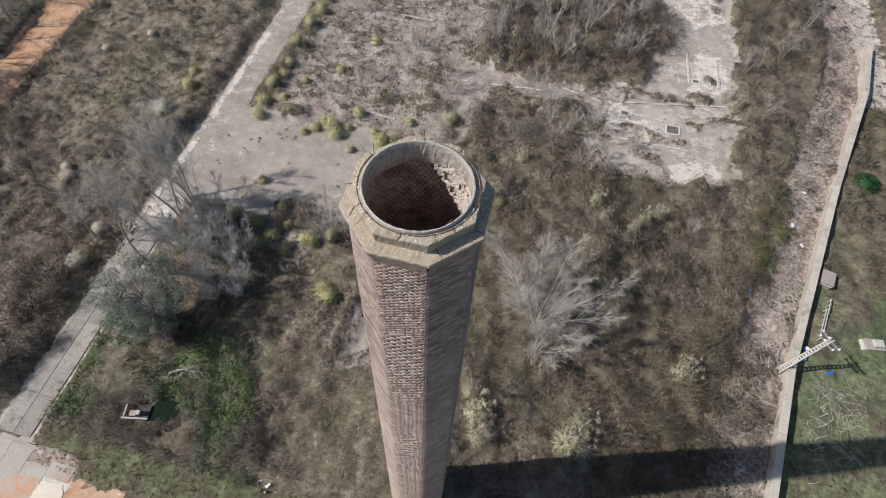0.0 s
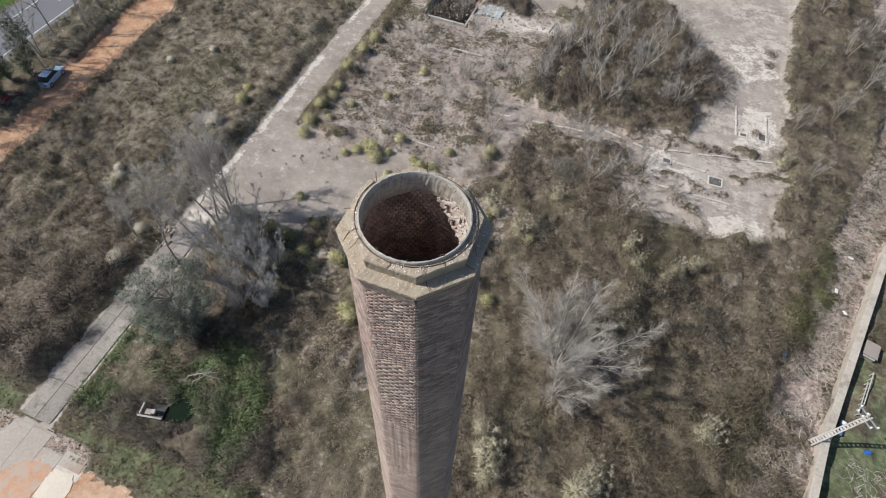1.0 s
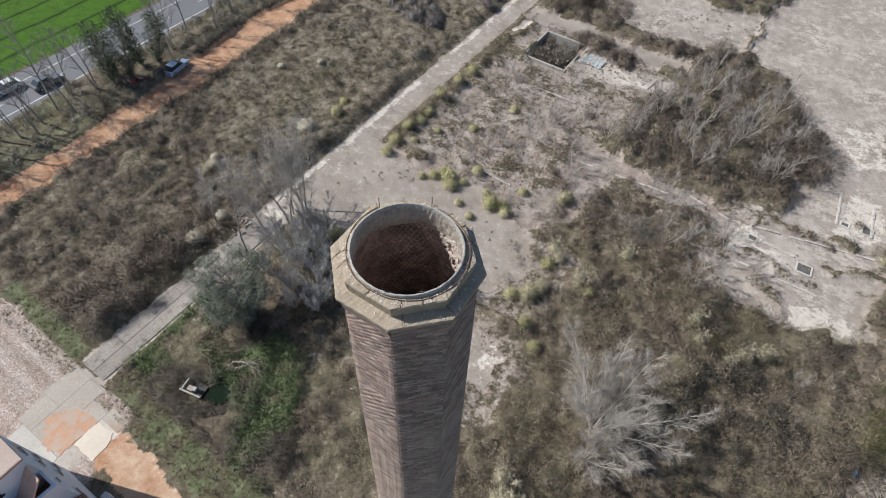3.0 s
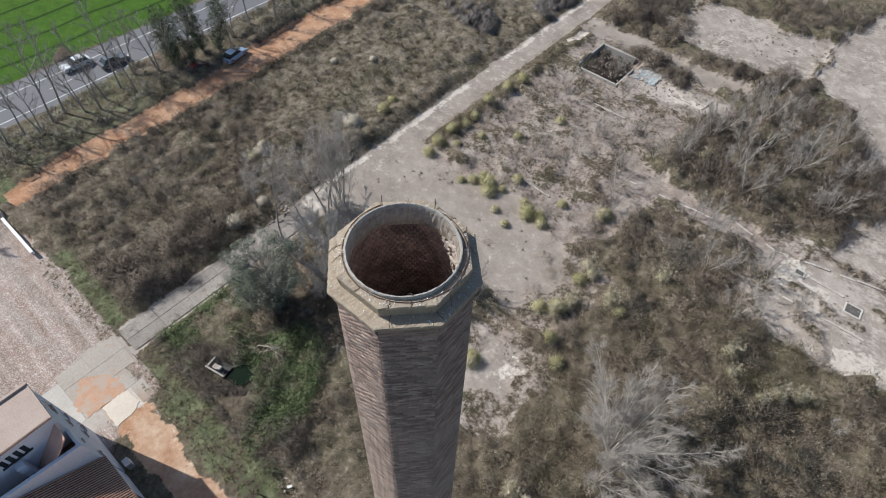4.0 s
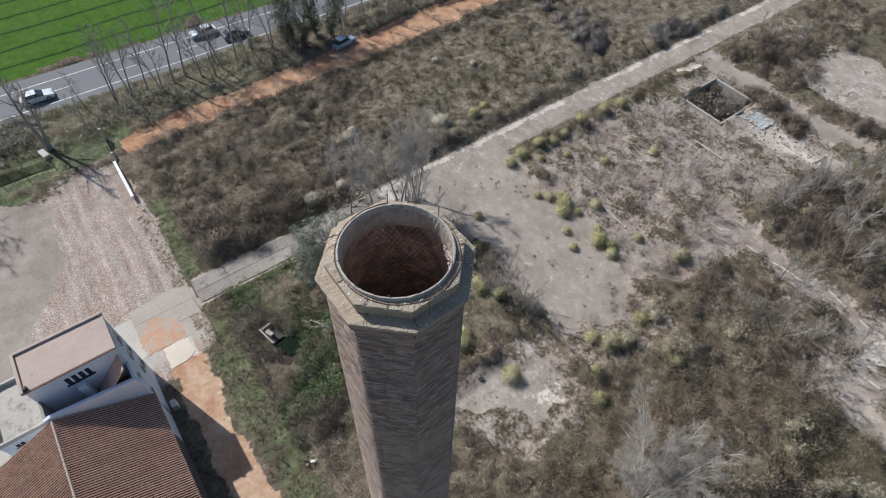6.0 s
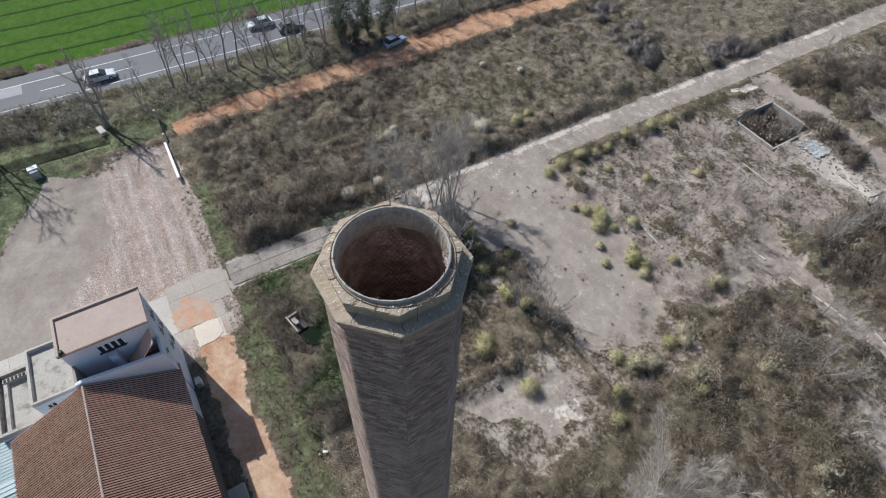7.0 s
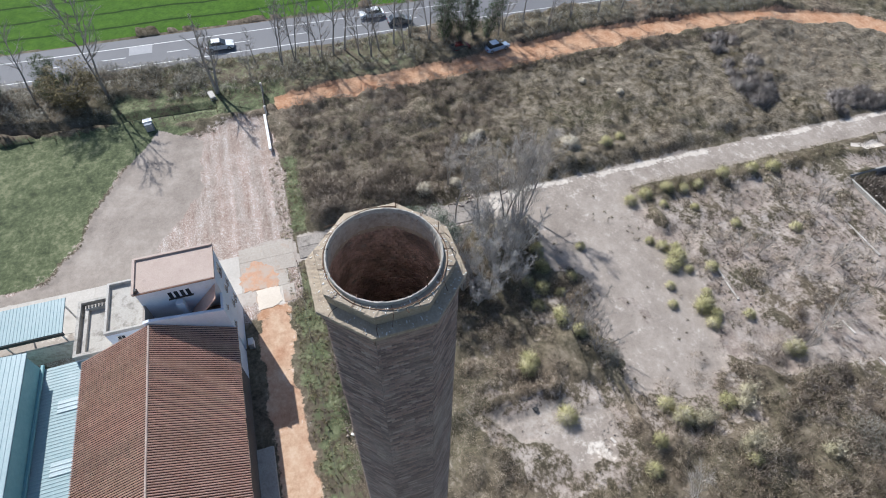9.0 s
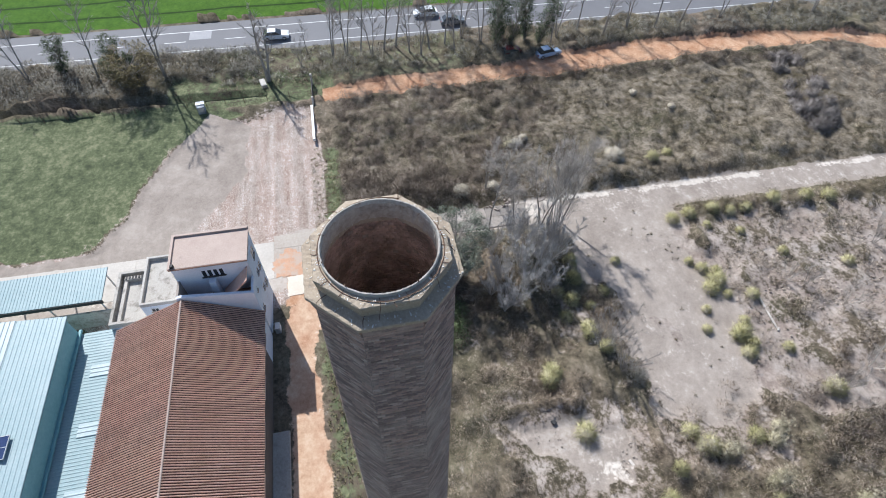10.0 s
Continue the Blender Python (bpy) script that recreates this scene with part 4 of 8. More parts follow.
# fill of the hatches: dark colour stands for the unlit depth
SHAFT_DARK = surface("dark_shaft_fill", (0.06, 0.055, 0.05), (0.16, 0.145, 0.13), 8, 2)


def hatch(x, y, a, b, turn):
    """A dark opening in the slab with a concrete collar."""
    th = thing("floor_hatch", "dark square opening with concrete collar in the slab", "hatch", pose(x, y, 0, 0, 0, turn), group="openings in the slab")
    part("collar", boxes((-a, a, -b, -b + 0.15, -0.2, 0.1), (-a, a, b - 0.15, b, -0.2, 0.1), (-a, -a + 0.15, -b + 0.15, b - 0.15, -0.2, 0.1), (a - 0.15, a, -b + 0.15, b - 0.15, -0.2, 0.1)), CEMENT, th)
    # solid block, painted dark in place of a shaded hole
    part("opening", boxes((-a + 0.15, a - 0.15, -b + 0.15, b - 0.15, -0.2, 0.02)), SHAFT_DARK, th, "dark shaft opening")


for row in ((19.8, 50.3, 0.9, 0.8, 2), (22.6, 60.6, 0.55, 0.45, 0), (25.2, 61.1, 0.7, 0.8, 0), (13.5, 51.5, 0.6, 0.5, 0)):
    hatch(*row)


def basin():
    """The sunken basin in the ruins: four walls with a pale rim."""
    th = thing("sunken_basin", "roofless sunken concrete basin filled with scrub", "basin", group="")
    for name, b in (("wall", (-27.7, -27.4, 67.9, 76.6, -1.6, 0.5)), ("wall", (-27.4, -20.6, 67.9, 68.2, -1.6, 0.4)), ("wall", (-27.4, -21.6, 76.3, 76.6, -1.6, 0.45)), ("wall", (-20.6, -20.3, 67.9, 73.5, -1.6, 0.3))):
        part(name, boxes(b, bevel=0.05), CONCRETE, th)
    bm = bmesh.new()
    bmesh.ops.create_grid(bm, x_segments=14, y_segments=14, size=1)
    rnd = random.Random(8)
    for v in bm.verts:
        v.co = Vector((-17.9 + 1.9 * v.co.x + rnd.uniform(-0.2, 0.2), 73.6 + 1.5 * v.co.y + rnd.uniform(-0.2, 0.2), 0.12 + rnd.uniform(-0.08, 0.16)))
    solid("tarpaulin", bm, surface("pale_blue_tarp", (0.26, 0.33, 0.36), (0.48, 0.52, 0.52), 5, 0.9, rough=0.7, stain=(0.38, 0.33, 0.28), stain_size=1.1, stain_at=0.5), "crumpled pale blue tarpaulin on rubble", "tarpaulin")


basin()


def rubble(name, seed, spots, label):
    """Broken bricks and lumps of concrete."""
    rnd = np.random.RandomState(seed)
    frames = []
    for x, y, r, n, s in spots:
        for _ in range(n):
            a, d = rnd.rand() * 6.28, r * math.sqrt(rnd.rand())
            q = Euler(rnd.randn(3) * 0.9).to_matrix()
            w = s * (0.4 + rnd.rand(3) ** 2 * 1.2)
            px, py = x + d * math.cos(a), y + d * math.sin(a)
            frames.append((Vector((px, py, 0.03 + 0.3 * w[2])), q @ Vector((w[0], 0, 0)), q @ Vector((0, w[1] * 0.8, 0)), q @ Vector((0, 0, w[2] * 0.6))))
    v, f = quads_of_boxes(frames, True)
    return solid(name, fill(bpy.data.meshes.new(name), v, f), RUBBLE, label, "rubble", kind="stuff")


rubble("rubble", 4, ((-9.6, 18.6, 1.6, 110, 0.06), (-5.0, 21.6, 2.0, 120, 0.06), (-7.8, 13.4, 1.8, 40, 0.045), (-20, 46, 7, 420, 0.10), (-20, 58, 9, 420, 0.10), (-14, 70, 6, 200, 0.12), (-13, -2.4, 0.8, 10, 0.16), (-40, 16, 3.2, 160, 0.14), (-40, 10, 2, 80, 0.14), (16, 47, 6, 60, 0.09),
                     (38, 48, 1.5, 60, 0.13), (35, 34, 1.4, 50, 0.13), (41.5, 60, 1.4, 50, 0.13), (4, 52, 7, 60, 0.09), (-22.5, 72, 4, 120, 0.12), (-2, 6.5, 2.5, 60, 0.07), (22, 26, 0.7, 12, 0.14)), "broken bricks and lumps of concrete")
CRATE = surface("black_plastic", (0.015, 0.015, 0.015), (0.04, 0.04, 0.04), 10, 2, rough=0.6)
bm = boxes((-0.26, 0.26, -0.2, 0.2, 0, 0.3), bevel=0.03)
solid("black_crate", bm, CRATE, "small black plastic crate on bare concrete", "crate", m=pose(-10.0, 14.7, 0.0, 8, 0, 35))


# ---- house ----
def ribbed(x0, x1, y0, y1, z_at, along, pitch=0.3, rib=0.045):
    """Ribbed sheeting between four sides; z_at(x, y) gives its slope; ribs run along 'x' or 'y'."""
    bm = bmesh.new()
    lo, hi = (y0, y1) if along == "x" else (x0, x1)
    n = max(1, int((hi - lo) / pitch))
    prof = []
    for k in range(n):
        for f, h in ((0.0, 0), (0.6, 0), (0.68, 1), (0.92, 1)):
            prof.append((lo + (hi - lo) * (k + f) / n, h * rib))
    prof.append((hi, 0))
    rows = []
    for e in ((x0, x1) if along == "x" else (y0, y1)):
        rows.append([bm.verts.new((e, c, z_at(e, c) + h) if along == "x" else (c, e, z_at(c, e) + h)) for c, h in prof])
        rows.append([bm.verts.new((e, c, z_at(e, c) - 0.08) if along == "x" else (c, e, z_at(c, e) - 0.08)) for c, h in prof])
    a, la, b, lb = rows
    for i in range(len(prof) - 1):
        bm.faces.new((a[i], a[i + 1], b[i + 1], b[i])), bm.faces.new((la[i], la[i + 1], lb[i + 1], lb[i]))
        bm.faces.new((a[i], a[i + 1], la[i + 1], la[i])), bm.faces.new((b[i], b[i + 1], lb[i + 1], lb[i]))
    bmesh.ops.recalc_face_normals(bm, faces=bm.faces)
    return bm


def roof_deck(x0, x1, yridge, zr, yb, zb):
    bm = bmesh.new()
    v = [bm.verts.new(p) for p in ((x0, yridge, zr), (x1, yridge, zr), (x1, yb, zb), (x0, yb, zb), (x0, yridge, zr - 0.15), (x1, yridge, zr - 0.15), (x1, yb, zb - 0.15), (x0, yb, zb - 0.15))]
    for f in ((0, 1, 2, 3), (7, 6, 5, 4), (0, 4, 5, 1), (1, 5, 6, 2), (2, 6, 7, 3), (3, 7, 4, 0)):
        bm.faces.new([v[i] for i in f])
    bmesh.ops.recalc_face_normals(bm, faces=bm.faces)
    return bm


def tile_row(slope, pitch):
    """One column of barrel tiles, running along +y from the ridge, stepped tile over tile."""
    bm = bmesh.new()
    n = max(1, round(slope / 0.8))
    step = slope / n
    for k in range(n):
        ends = []
        for y, r, lift in ((k * step, pitch * 0.22, 0.0), ((k + 1) * step + 0.03, pitch * 0.235, 0.008)):
            ends.append([bm.verts.new((r * math.cos(a), y, 2.1 * r * math.sin(a) + lift)) for a in (math.pi * j / 5 for j in range(6))])
        for j in range(5):
            bm.faces.new((ends[0][j], ends[0][j + 1], ends[1][j + 1], ends[1][j]))
    bmesh.ops.recalc_face_normals(bm, faces=bm.faces)
    return bm


def window(parent, x, y, z, w, h, face):
    """A dark pane in a white frame with a sill. face: 'x' looks to +x, 'y' to +y."""
    m = pose(x, y, z, 0, 0, 90 if face == "x" else 180)
    win = part("window", boxes((-w / 2, w / 2, -0.03, 0.02, -h / 2, h / 2)), DARK_GLASS, parent, "dark window", m)
    part("frame", boxes((-w / 2 - 0.06, -w / 2, -0.06, 0.02, -h / 2, h / 2), (w / 2, w / 2 + 0.06, -0.06, 0.02, -h / 2, h / 2), (-w / 2 - 0.06, w / 2 + 0.06, -0.06, 0.02, h / 2, h / 2 + 0.06), (-0.025, 0.025, -0.05, -0.03, -h / 2, h / 2)), WHITE_METAL, win)
    part("sill", boxes((-w / 2 - 0.1, w / 2 + 0.1, -0.14, 0.02, -h / 2 - 0.07, -h / 2)), TERRACE, win)


def parapet(x0, x1, y0, y1, z0, z1, t=0.2):
    return boxes((x0, x1, y0, y0 + t, z0, z1), (x0, x1, y1 - t, y1, z0, z1), (x0, x0 + t, y0 + t, y1 - t, z0, z1), (x1 - t, x1, y0 + t, y1 - t, z0, z1))


FLAT_ROOF = surface("flat_roof_screed", (0.34, 0.31, 0.27), (0.50, 0.47, 0.42), 6, 0.5, stain=(0.22, 0.2, 0.17), stain_size=0.9, stain_at=0.58)
TERRACOTTA_TRIM = surface("terracotta_trim", (0.24, 0.13, 0.09), (0.38, 0.24, 0.17), 12, 1)
# gullies between the tiles: their shade is painted in as near-black
TILE_BED = surface("shaded_tile_gullies", (0.05, 0.023, 0.018), (0.09, 0.045, 0.035), 10, 1)
# lower house wall: its shade is put into this dark brown
SHADED_WALL = surface("shade_brown_render", (0.07, 0.06, 0.052), (0.15, 0.13, 0.115), 6, 0.5, stain=(0.22, 0.20, 0.18), stain_size=1.2, stain_at=0.66)
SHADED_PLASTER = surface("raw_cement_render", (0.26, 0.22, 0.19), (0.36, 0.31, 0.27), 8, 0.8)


def house():
    h = thing("house", "white rendered house with red barrel-tile roof and flat-roofed tower", "house")
    x0, x1, yr, yl, yridge = -24.1, 14.0, -11.2, -24.0, -17.3
    ze, zl, zr = 4.9, 5.2, 8.6
    bm = bmesh.new()
    prism(bm, [(yr, -0.3), (yr, ze - 0.1), (yridge, zr - 0.3), (yl, zl - 0.1), (yl, -0.3)], x0, x1)
    bmesh.ops.transform(bm, matrix=Matrix(((0, 1, 0, 0), (1, 0, 0, 0), (0, 0, 1, 0), (0, 0, 0, 1))), verts=bm.verts)
    bmesh.ops.recalc_face_normals(bm, faces=bm.faces)
    part("wall", bm, WHITEWASH, h)
    # panel that paints the wall's shade below the white band
    part("lower_wall", boxes((x0 + 3.2, x1, yr, yr + 0.04, -0.2, ze - 1.55)), SHADED_WALL, h, "lower wall with shade in its dark colour")
    for k in range(9):
        part("pilaster", boxes((-23.6 + 4.4 * k, -22.9 + 4.4 * k, yr, yr + 0.04, ze - 1.5, ze - 0.25)), WHITEWASH, h)
        window(h, -21.2 + 4.4 * k, yr, 4.0, 2.2, 1.0, "y")
    pitch = 0.20
    for yb, zb in ((yr + 0.35, ze), (yl - 0.15, zl)):
        run, rise = yb - yridge, zr - zb
        slope, ang = math.hypot(run, rise), math.degrees(math.atan2(rise, abs(run)))
        me = mesh_of("tile_column", tile_row(slope, pitch))
        me.materials.append(TERRACOTTA)
        # deck under the tiles, coloured dark to stand for shade between rows
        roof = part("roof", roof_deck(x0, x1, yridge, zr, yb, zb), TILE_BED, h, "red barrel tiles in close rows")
        for k in range(int((x1 - x0) / pitch)):
            part("tile_column", me, None, roof, m=pose(x0 + pitch * (k + 0.5), yridge, zr + 0.01, 0, 0, 0 if run > 0 else 180) @ pose(0, 0, 0, -ang, 0, 0))
    ridge = bmesh.new()
    for k in range(int((x1 - x0) / 0.42)):
        a = x0 + 0.42 * k
        tube(ridge, [Vector((a, yridge, zr + 0.04)), Vector((a + 0.44, yridge, zr + 0.07))], [0.085, 0.10], 8)
    part("ridge_cap", ridge, TERRACE, h, "pale mortared ridge tiles")
    # gable parapet beside the tower court
    bm = bmesh.new()
    prism(bm, [(-17.7, 6.0), (-17.7, 8.85), (-17.2, 8.95), (-11.1, 8.1), (-11.1, 4.0)], -24.4, -24.12)
    bmesh.ops.transform(bm, matrix=Matrix(((0, 1, 0, 0), (1, 0, 0, 0), (0, 0, 1, 0), (0, 0, 0, 1))), verts=bm.verts)
    bmesh.ops.recalc_face_normals(bm, faces=bm.faces)
    part("gable_parapet", bm, WHITEWASH, h)
    part("court", boxes((-26.0, -24.4, -17.7, -11.15, -0.3, 6.4)), WHITEWASH, h)
    part("court_floor", boxes((-25.98, -24.42, -17.5, -11.35, 6.4, 6.46)), TERRACOTTA_TRIM, h)
    part("court_wall", boxes((-26.0, -24.4, -17.7, -17.5, 6.4, 8.9)), SHADED_PLASTER, h)
    part("court_wall", boxes((-26.0, -24.4, -11.35, -11.15, 6.4, 8.2)), WHITEWASH, h)
    lean = bmesh.new()
    prism(lean, [(-14.1, 6.8), (-11.35, 9.8), (-11.35, 9.62), (-14.1, 6.62)], -25.98, -24.42)
    bmesh.ops.transform(lean, matrix=Matrix(((0, 1, 0, 0), (1, 0, 0, 0), (0, 0, 1, 0), (0, 0, 0, 1))), verts=lean.verts)
    bmesh.ops.recalc_face_normals(lean, faces=lean.faces)
    part("lean_to", lean, TERRACOTTA, h, "small red lean-to roof")
    part("chimney_stack", boxes((-25.9, -25.3, -14.9, -14.3, 6.4, 8.9), bevel=0.02), WHITEWASH, h)
    # tower
    tx0, tx1, ty0, ty1, tz = -29.6, -26.0, -17.7, -11.15, 10.75
    tower = part("tower", boxes((tx0, tx1, ty0, ty1, -0.3, tz)), WHITEWASH, h)
    part("tower_roof", boxes((tx0 - 0.12, tx1 + 0.22, ty0 - 0.12, ty1 + 0.12, tz, tz + 0.14), bevel=0.02), TERRACOTTA_TRIM, tower)
    part("roof_paving", boxes((tx0 + 0.1, tx1 + 0.12, ty0 + 0.1, ty1 + 0.02, tz + 0.14, tz + 0.17)), TERRACE, tower, "pinkish tiled flat roof")
    part("roof_rim", boxes((tx0 - 0.12, tx0 + 0.1, ty0 - 0.12, ty1 + 0.12, tz + 0.14, tz + 0.36), (tx0 + 0.1, tx1 + 0.22, ty0 - 0.12, ty0 + 0.1, tz + 0.14, tz + 0.36), (tx0 + 0.1, tx1 + 0.22, ty1 + 0.02, ty1 + 0.12, tz + 0.14, tz + 0.22)), TERRACE, tower)
    part("vent_pipe", boxes((tx1 - 0.2, tx1 + 0.1, ty0 + 0.12, ty0 + 0.4, tz + 0.17, tz + 0.5), bevel=0.03), DARK_IRON, tower)
    for k in range(4):
        part("slot_window", boxes((tx1 - 0.03, tx1 + 0.02, -15.3 + 0.5 * k, -14.98 + 0.5 * k, 9.1, 9.95)), DARK_GLASS, tower, "narrow dark slot window")
    part("slot_sill", boxes((tx1, tx1 + 0.14, -15.45, -13.35, 8.98, 9.08)), DARK_IRON, tower)
    for x, z, w, hh in ((-28.2, 9.0, 0.95, 1.3), (-27.5, 6.9, 0.6, 0.7), (-28.6, 6.4, 0.6, 0.7), (-27.4, 4.4, 0.6, 0.7), (-28.6, 3.6, 0.7, 0.9), (-25.3, 6.9, 0.35, 0.35), (-25.0, 4.2, 0.6, 0.6)):
        window(tower, x, ty1, z, w, hh, "y")
    # flat-roofed wings
    wing = part("wing", boxes((-30.9, -25.3, -21.7, -17.7, -0.3, 6.6)), WHITEWASH, h)
    part("wing_roof", boxes((-30.7, -25.5, -21.5, -17.72, 6.6, 6.65)), FLAT_ROOF, wing, "grey stained flat roof")
    part("wing_parapet", parapet(-30.9, -25.3, -21.7, -17.72, 6.6, 7.05), CEMENT, wing)
    window(wing, -25.3, -20.6, 6.0, 0.6, 0.45, "x")
    wing_b = part("low_wing", boxes((-31.2, -25.0, -25.2, -21.7, -0.3, 4.3)), WHITEWASH, h)
    part("low_roof", boxes((-31.0, -25.2, -25.0, -21.72, 4.3, 4.34)), FLAT_ROOF, wing_b, "grey stained flat roof")
    part("low_parapet", parapet(-31.2, -25.0, -25.2, -21.72, 4.3, 4.95, 0.28), FLAT_ROOF, wing_b)
    part("roof_curb", boxes((-30.6, -30.2, -24.6, -22.4, 4.34, 4.8), (-30.2, -25.4, -24.6, -24.3, 4.34, 4.7)), FLAT_ROOF, wing_b)
    for k in range(7):
        part("louvre", boxes((-30.55, -30.25, -24.5 + 0.3 * k, -24.36 + 0.3 * k, 4.8, 4.9)), DARK_IRON, wing_b)
    part("doorstep", boxes((-13.7, -6.0, -11.2, -9.65, -0.2, 0.28), bevel=0.03), CONCRETE, h, "grey concrete loading step")
    return h


house()
cab = thing("meter_cabinet", "small white meter cabinet beside the house wall", "cabinet", pose(-24.6, -10.55, 0))
part("body", boxes((-0.4, 0.4, -0.25, 0.25, 0, 1.0), bevel=0.03), STEEL, cab)
part("door", boxes((-0.33, 0.33, 0.25, 0.27, 0.1, 0.9)), WHITE_METAL, cab)


def sheds():
    big = thing("metal_shed", "large building with pale blue ribbed metal roof and teal cladding", "shed")
    part("wall", boxes((-25.1, 14, -46, -28.1, -0.3, 6.7)), BLUE_SHADE, big)
    roof = part("roof", ribbed(-25.4, 14.2, -46, -27.95, lambda x, y: 6.8 + (-27.95 - y) * 0.09, "x", 0.36, 0.028), BLUE_SHEET, big, "pale blue ribbed metal sheet")
    CLEAR = surface("skylight_sheet", (0.37, 0.455, 0.465), (0.47, 0.54, 0.55), 3, 0.4, rough=0.35, relief=0.05)
    part("skylight", ribbed(-25.4, 14.2, -33.2, -32.0, lambda x, y: 6.83 + (-27.95 - y) * 0.09, "x", 0.36, 0.06), CLEAR, roof, "milky translucent strip")
    part("gutter", boxes((-25.4, 14.2, -28.1, -27.85, 4.15, 4.4), bevel=0.03), BLUE_SHADE, big)
    PV = surface("solar_cells", (0.02, 0.035, 0.09), (0.04, 0.06, 0.14), 3, 1, rough=0.2, relief=0)
    panel = thing("solar_panel", "dark blue solar panel on metal roof", "solar panel", pose(-13.7, -30.2, 7.18, 6, 0, 0))
    part("cells", boxes((-0.9, 0.9, -0.55, 0.55, 0.02, 0.05)), PV, panel)
    part("frame", boxes((-0.95, 0.95, -0.6, -0.55, 0.0, 0.07), (-0.95, 0.95, 0.55, 0.6, 0.0, 0.07), (-0.95, -0.9, -0.55, 0.55, 0, 0.07), (0.9, 0.95, -0.55, 0.55, 0, 0.07), (-0.02, 0.02, -0.55, 0.55, 0.03, 0.06)), STEEL, panel)
    link_roof = thing("link_building", "low building strip with pale blue ribbed roof", "shed")
    part("wall", boxes((-24.9, 14, -28.05, -24.2, -0.3, 3.95)), WHITEWASH, link_roof)
    low = part("roof", ribbed(-25.1, 14, -28.0, -24.05, lambda x, y: 4.0 + (y + 28.0) * 0.03, "y", 0.3, 0.028), BLUE_SHEET, link_roof, "pale blue ribbed metal sheet")
    for x in (-21.5, -16.0, -10.5, -5.0, 0.5):
        part("skylight", ribbed(x, x + 1.2, -26.4, -24.4, lambda a, y: 4.04 + (y + 28.0) * 0.03, "y", 0.3, 0.05), CLEAR, low, "milky translucent sheet")
    carport = thing("open_shed", "open shed with pale blue ribbed roof in the yard", "shed")
    part("roof", ribbed(-32.6, -28.7, -48, -26.8, lambda x, y: 4.1 + (-28.7 - x) * 0.05, "x", 0.3, 0.03), BLUE_SHEET, carport, "pale blue ribbed metal sheet")
    part("fascia", boxes((-28.75, -28.6, -48, -26.8, 3.6, 4.05)), DARK_IRON, carport)
    for y in (-27.2, -32, -37, -42, -47):
        for x in (-32.2, -28.9):
            part("post", boxes((x - 0.06, x + 0.06, y - 0.06, y + 0.06, -0.2, 4.02)), STEEL, carport)
    part("back_wall", boxes((-28.55, -28.4, -48, -25.6, -0.2, 2.6)), FLAT_ROOF, carport)


sheds()


# ---- yard: gate, fences, kiosk ----
def gate():
    g = thing("sliding_gate_beam", "long white sliding gate beam beside the yard", "gate")
    part("beam", boxes((-60.6, -53.1, -5.6, -5.25, 0.35, 0.75), bevel=0.04), WHITE_METAL, g)
    for x in (-59.8, -56.8, -53.8):
        part("foot", boxes((x - 0.12, x + 0.12, -5.55, -5.3, -0.1, 0.35)), CONCRETE, g)
    leaf = thing("iron_gate", "dark iron gate across the lane entrance", "gate")
    part("rail", boxes((-66.2, -61.0, -5.2, -5.12, 1.5, 1.6)), DARK_IRON, leaf)
    part("rail", boxes((-66.2, -61.0, -5.2, -5.12, 0.15, 0.25)), DARK_IRON, leaf)
    for k in range(27):
        x = -66.15 + 0.195 * k
        part("bar", boxes((x, x + 0.035, -5.18, -5.14, 0.2, 1.55)), DARK_IRON, leaf)
    for x in (-66.4, -60.85):
        part("post", boxes((x - 0.15, x + 0.15, -5.31, -5.01, -0.2, 1.9), bevel=0.02), CEMENT, leaf)


gate()


def wire_fence(pts, label, high=1.1, gap=2.4):
    f = thing("wire_fence", label, "fence")
    for (ax, ay), (bx, by) in zip(pts, pts[1:]):
        n = max(1, round(math.hypot(bx - ax, by - ay) / gap))
        for k in range(n + (1 if (bx, by) == pts[-1] else 0)):
            x, y = ax + (bx - ax) * k / n, ay + (by - ay) * k / n
            part("post", boxes((x - 0.03, x + 0.03, y - 0.03, y + 0.03, -0.2, high)), RUST, f)
        for z in (0.35 * high, 0.68 * high, 0.98 * high):
            bm = bmesh.new()
            tube(bm, [Vector((ax, ay, z)), Vector((bx, by, z))], [0.006, 0.006], 4)
            part("wire", bm, DARK_IRON, f)


wire_fence([(-33.6, -4.7), (10, -4.6), (26, -4.4)], "low post-and-wire fence between lane and scrub", 0.8, 5.0)
wire_fence([(-63.4, -60), (-63.4, -30), (-63.6, -23), (-63.4, -15), (-64.0, -5.4)], "dark wire fence along the ditch", 1.0, 3.0)
kiosk = thing("utility_kiosk", "grey-blue utility kiosk with white lid", "kiosk", pose(-62.5, -20.9, 0, 0, 0, 8) @ Matrix.Scale(0.85, 4))
KIOSK = surface("kiosk_grey", (0.16, 0.19, 0.22), (0.23, 0.26, 0.3), 8, 1, rough=0.6)
part("body", boxes((-0.75, 0.75, -0.6, 0.6, -0.1, 1.35), bevel=0.03), KIOSK, kiosk)
part("lid", boxes((-0.85, 0.1, -0.7, 0.7, 1.35, 1.5), bevel=0.04), WHITE_METAL, kiosk)
part("door", boxes((0.75, 0.77, -0.5, 0.5, 0.1, 1.25)), STEEL, kiosk)
solid("concrete_block", boxes((-0.9, 0.9, -0.4, 0.4, -0.1, 0.45), bevel=0.05), CEMENT, "pale concrete block on the verge", "block", m=pose(-67.6, -12.4, 0, 0, 0, 15))


